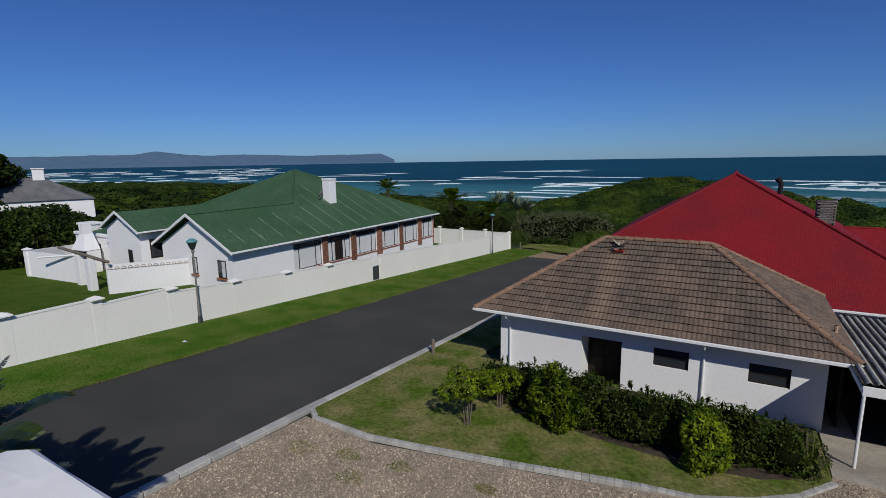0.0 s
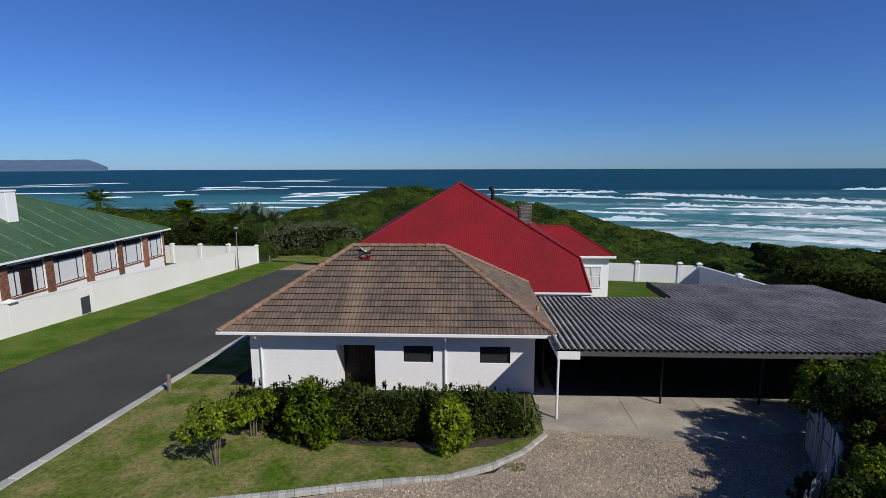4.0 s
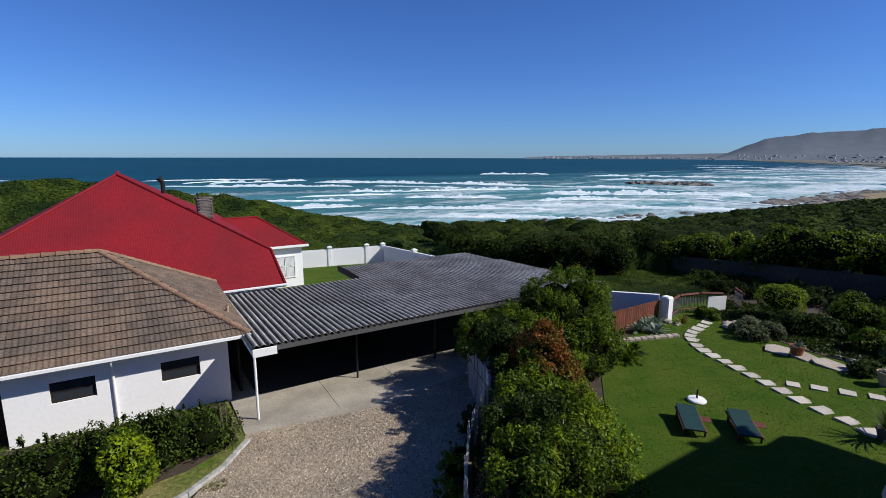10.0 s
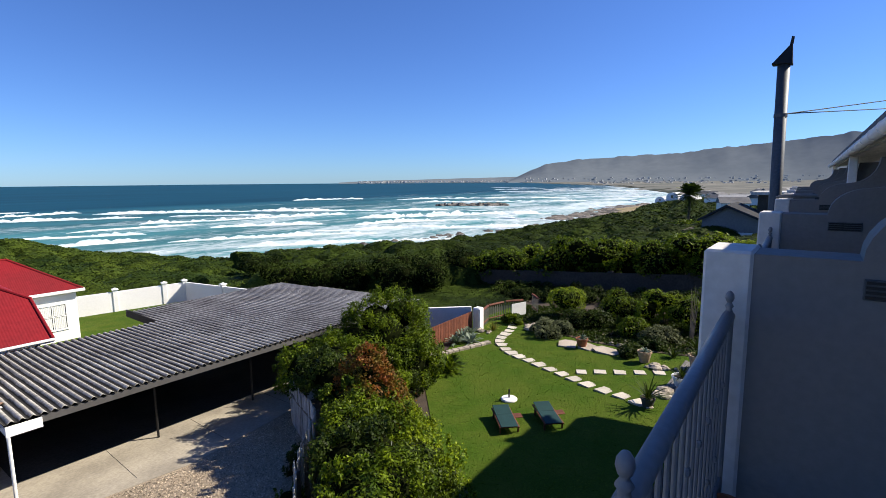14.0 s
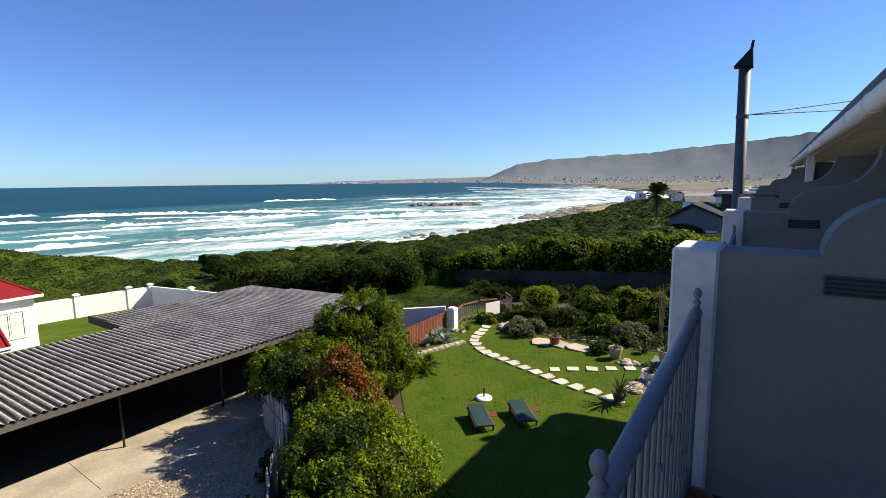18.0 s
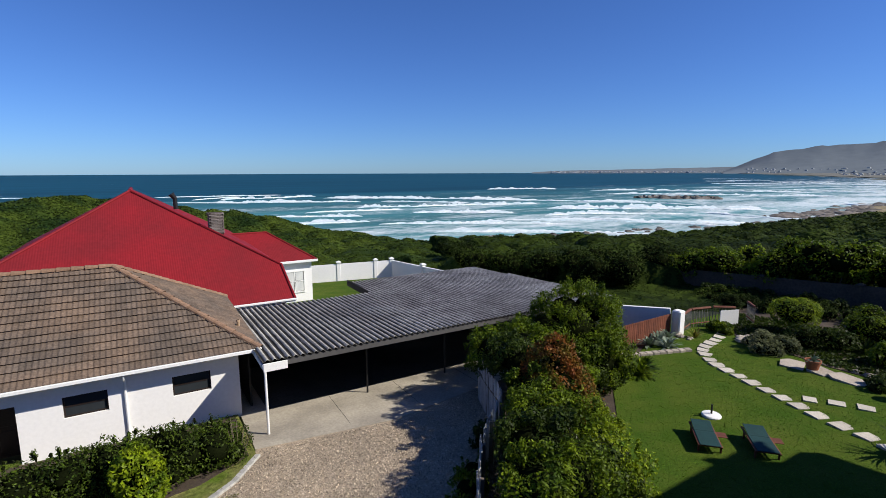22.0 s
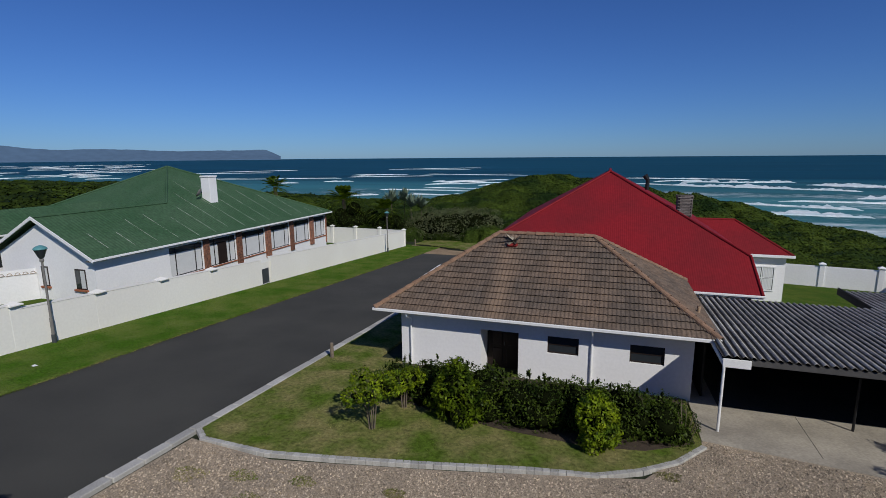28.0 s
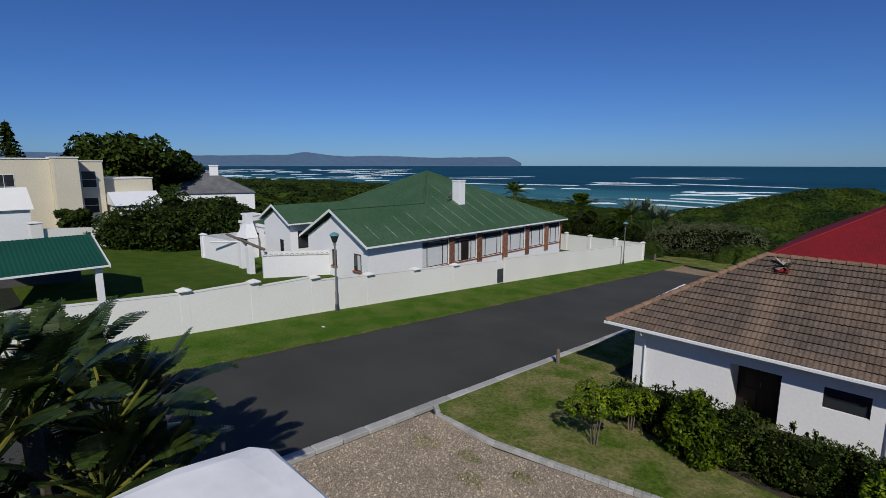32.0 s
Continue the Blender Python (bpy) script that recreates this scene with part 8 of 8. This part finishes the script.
for k in range(110):
    a, d = radians(rw.uniform(69, 88)), rw.uniform(2000, 3400)
    x, y = math.sin(a) * d, math.cos(a) * d
    if y < np.interp(x, COAST_X, COAST_Y) - 25:
        w, h, z0 = rw.uniform(2, 4) * d / 2500 + 2, rw.uniform(2.5, 4.5), float(land(x, y))
        tq.box((x - w, y - w, z0 - 2), (x + w, y + w, z0 + h))
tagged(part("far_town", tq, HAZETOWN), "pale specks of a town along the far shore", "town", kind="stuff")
isl = MB()
for k in range(60):
    u = rw.random()
    cx, cy = 0.83 * 412 + (u - 0.5) * 46 * 0.56, 0.56 * 412 - (u - 0.5) * 46 * 0.83
    s = rw.uniform(1.2, 4.0)
    isl.lathe([(s * 1.2, -1), (s * 1.3, 0.2), (s * 0.9, 0.7 + rw.random() * 0.9), (s * 0.35, 1.0 + rw.random() * 1.4)], (cx + rw.normal() * 3, cy + rw.normal() * 3, SEA), 7)
isl.v = [(x + rw.normal() * 0.5, y + rw.normal() * 0.5, z + rw.normal() * 0.15) for x, y, z in isl.v]
tagged(part("rock_islet", isl, ROCK), "long low rock islet in the surf", "rocks", kind="stuff")
shore = MB()
for k in range(240):
    x = rw.uniform(40, 430)
    y = np.interp(x, COAST_X, COAST_Y) - rw.uniform(-3, 7)
    if x < 230 and rw.random() < 0.65 and not 70 < x < 95:
        continue
    s = rw.uniform(0.5, 1.6) if x < 230 else rw.uniform(0.8, 2.8)
    shore.lathe([(s * 1.2, -1), (s * 1.4, 0.1), (s * 0.9, 0.25 * s + 0.3 * rw.random()), (s * 0.35, 0.4 * s + 0.3 * rw.random())], (x, y, SEA), 7)
shore.v = [(x + rw.normal() * 0.25, y + rw.normal() * 0.25, z + rw.normal() * 0.08) for x, y, z in shore.v]
for k in range(300):
    u = rw.random()
    x, y = 240 + 150 * u, float(np.interp(u, [0, 0.4, 1], [112, 108, 118])) + rw.normal() * 5.5
    s = rw.uniform(0.5, 1.7) ** 1.3
    shore.lathe([(s * 1.4, -1), (s * 1.7, 0.1), (s * 1.2, 0.2 * s + 0.2 * rw.random()), (s * 0.4, 0.35 * s + 0.3 * rw.random())], (x, y, SEA + 0.1), 7)
tagged(new("beach", grid_mesh("beach", np.arange(236, 420, 4), np.arange(86, 126, 3), lambda x, y: SEA + 0.1 + 0.9 * smooth01((np.interp(x, COAST_X, COAST_Y) + 3 - y) / 12) + 0 * x, SAND, lambda x, y: (y < np.interp(x, COAST_X, COAST_Y) + 4) & (y > np.interp(x, COAST_X, COAST_Y) - 20))), "strip of pale sandy beach", "beach", kind="structure")
tagged(part("shore_rocks", shore, ROCK), "brown rocks along the shore", "rocks", kind="stuff")


# ---- grass and gravel ----
def in_poly(x, y, poly):
    ok = np.zeros(len(x), bool)
    for (x0, y0), (x1, y1) in zip(poly, poly[1:] + poly[:1]):
        c = (y0 > y) != (y1 > y)
        ok ^= c & (x < (x1 - x0) * (y - y0) / (y1 - y0 + 1e-12) + x0)
    return ok


def scatter(name, poly, n, size, lift, material, label, category, seed, wide=0.3, lean=1.2, up=0.3):
    rng = np.random.default_rng(seed)
    px = [p[0] for p in poly]
    py = [p[1] for p in poly]
    x, y = rng.uniform(min(px), max(px), n), rng.uniform(min(py), max(py), n)
    k = in_poly(x, y, poly)
    x, y = x[k], y[k]
    p = np.stack([x, y, gz(x, y) + lift], 1)
    me = quad_mesh(name, leaves(rng, p, np.tile([0, 0, up], (len(p), 1)), size, wide, lean), material)
    return tagged(new(name, me), label, category, kind="stuff")


scatter("lawn_grass", FRONT, 90000, 0.05, 0.068, BLADE_D, "short dry grass blades", "grass", 1, lean=0.6, up=1.0)
scatter("garden_grass", [(7.6, 4.8), (10, 1.5), (26, 1.5), (30, 6), (30, 16), (24, 16.5), (19, 14), (15.2, 12.2), (12.5, 9.65), (9.7, 6.9)], 130000, 0.055, 0.040, BLADE, "short green grass blades", "grass", 2, lean=0.5, up=1.2)
scatter("verge_tufts", rect(-24.4, -20.25, 0, 58), 60000, 0.07, 0.11, BLADE, "grass tufts of the verge", "grass", 3)
scatter("road_edge_grass", rect(-20.4, -20.05, 0, 52), 14000, 0.075, 0.03, BLADE_D, "ragged dry grass along the edge of the asphalt", "grass", 5)
WEED = [(-10.3, 8.6, 0.5), (-9.0, 9.0, 0.4), (-7.4, 9.3, 0.35), (-8.2, 8.2, 0.45), (-5.0, 9.6, 0.3), (1.4, 12.6, 0.35)]
for k, (wx, wy, wr) in enumerate(WEED):
    scatter("gravel_weeds", [(wx + wr * (1 + 0.3 * math.sin(a * 3 + k)) * math.cos(a), wy + wr * 0.7 * math.sin(a)) for a in np.linspace(0, 5.8, 9)], 420, 0.06, 0.02, BLADE_D, "thin patch of weeds in the gravel", "weeds", 40 + k)
scatter("bed_plants", [(23.5, 2.6), (29.9, 2.6), (29.9, 15.8), (26.6, 14.2), (24.9, 12.5), (24.4, 10.5), (23.7, 8.6), (23.3, 6)], 16000, 0.17, 0.11, LEAF_D, "low leafy ground cover in a rockery bed", "plants", 5, 0.5, 1.0, 0.6)
scatter("loose_gravel", [(-11.7, 4), (9.0, 4), (9.3, 12.0), (11.0, 15.0), (7.0, 14.3), (2.7, 14.9), (0.9, 12.2), (-4, 10.9), (-8.8, 9.8), (-11.6, 10.0)], 150000, 0.050, 0.014, PEB, "loose brown gravel stones", "gravel", 4, 0.8, 0.5, 1.0)


# ---- roof tiles ----
def tile_mb():
    """One interlocking roof tile with two rolls: width 0.3, length 0.40, the lower end at the origin."""
    prof = [(-0.15, 0.0), (-0.13, 0.009), (-0.10, 0.017), (-0.065, 0.010), (-0.03, 0.002), (0.0, 0.001), (0.02, 0.009), (0.05, 0.017), (0.085, 0.010), (0.12, 0.002), (0.15, 0.0)]
    mb = MB()
    n = len(prof)
    mb.v = [(x, 0, z + 0.072) for x, z in prof] + [(x, 0.40, z + 0.004) for x, z in prof] + [(x, 0.003, z + 0.036) for x, z in prof] + [(x, 0.12, z + 0.012) for x, z in prof]
    for i in range(n - 1):
        mb.f += [(i, i + 1, n + i + 1, n + i), (2 * n + i, 2 * n + i + 1, i + 1, i), (3 * n + i, 3 * n + i + 1, 2 * n + i + 1, 2 * n + i)]
    return mb


T0 = tile_mb()
tile_me = T0.data("tile", TILE)
SL = math.hypot(GRUN, GRISE)
PITCH = math.degrees(math.atan2(GRISE, GRUN))
NC = 15
GA = SL / NC
joined = MB()
front = part("front_slope", B((GX0 + 0.3, GY + 0.06, GE - 0.005), (GX1 - 0.3, GY + 0.10, GE + 0.015)), TILE, garage, "slope of brown concrete roof tiles")


def lay(m_slope, width, run_left, run_right, separate):
    for c in range(NC):
        s = c * GA
        u = (s + GA * 0.5) / SL
        x0, x1 = run_left * u, width - run_right * u
        k0, k1 = math.floor(x0 / 0.3), math.ceil(x1 / 0.3)
        for k in range(k0, k1):
            a, b_ = max(x0, k * 0.3), min(x1, (k + 1) * 0.3)
            if b_ - a < 0.05:
                continue
            m = m_slope @ pose((a + b_) / 2, s, 0.012, 0, rs_.uniform(-0.5, 0.5), rs_.uniform(-0.4, 0.4)) @ Matrix.Diagonal(((b_ - a) / 0.3, 1, 1, 1))
            if separate and c < 8:
                part("tile", tile_me, TILE, front, m=m)
            else:
                joined.add([m @ Vector(p) for p in T0.v], T0.f)


lay(pose(GX0, GY, GE + 0.0, PITCH, 0, 0), GX1 - GX0, GRUN, GRUN, True)
lay(pose(GX1, GY, GE + 0.0, 0, 0, 90) @ pose(0, 0, 0, PITCH), GY1 - GY, GRUN, GRUN, False)
tagged(part("tile_rest", joined, TILE_J, garage), kind="stuff")
cap_me = MB()
for k in range(2):
    for j in range(7):
        a = math.pi * j / 6
        cap_me.v.append((0.125 * math.cos(a) * (0.80 if k else 1.12), k * 0.42, 0.115 * math.sin(a) * (0.80 if k else 1.15)))
cap_me.f = [(j, j + 1, 8 + j, 7 + j) for j in range(6)] + [tuple(range(7, 14))]
cap_data = cap_me.data("ridge_tile", RIDGE)
R0, R1 = Vector((GX0 + GRUN, GY + GRUN, GE + GRISE)), Vector((GX1 - GRUN, GY + GRUN, GE + GRISE))
for a, b_ in ((Vector((GX0, GY, GE)), R0), (R0, R1), (Vector((GX1, GY, GE)), R1), (Vector((GX1, GY1, GE)), R1)):
    d = b_ - a
    n = max(1, int(d.length / 0.385))
    yaw, pit = math.degrees(math.atan2(-d.x, d.y)), math.degrees(math.asin(d.z / d.length))
    for k in range(n):
        q = a.lerp(b_, (k + 0.0) / n)
        part("ridge_tile", cap_data, RIDGE, garage, m=pose(q.x, q.y, q.z + 0.03, 0, 0, yaw) @ pose(0, 0, 0, pit + 1.5))
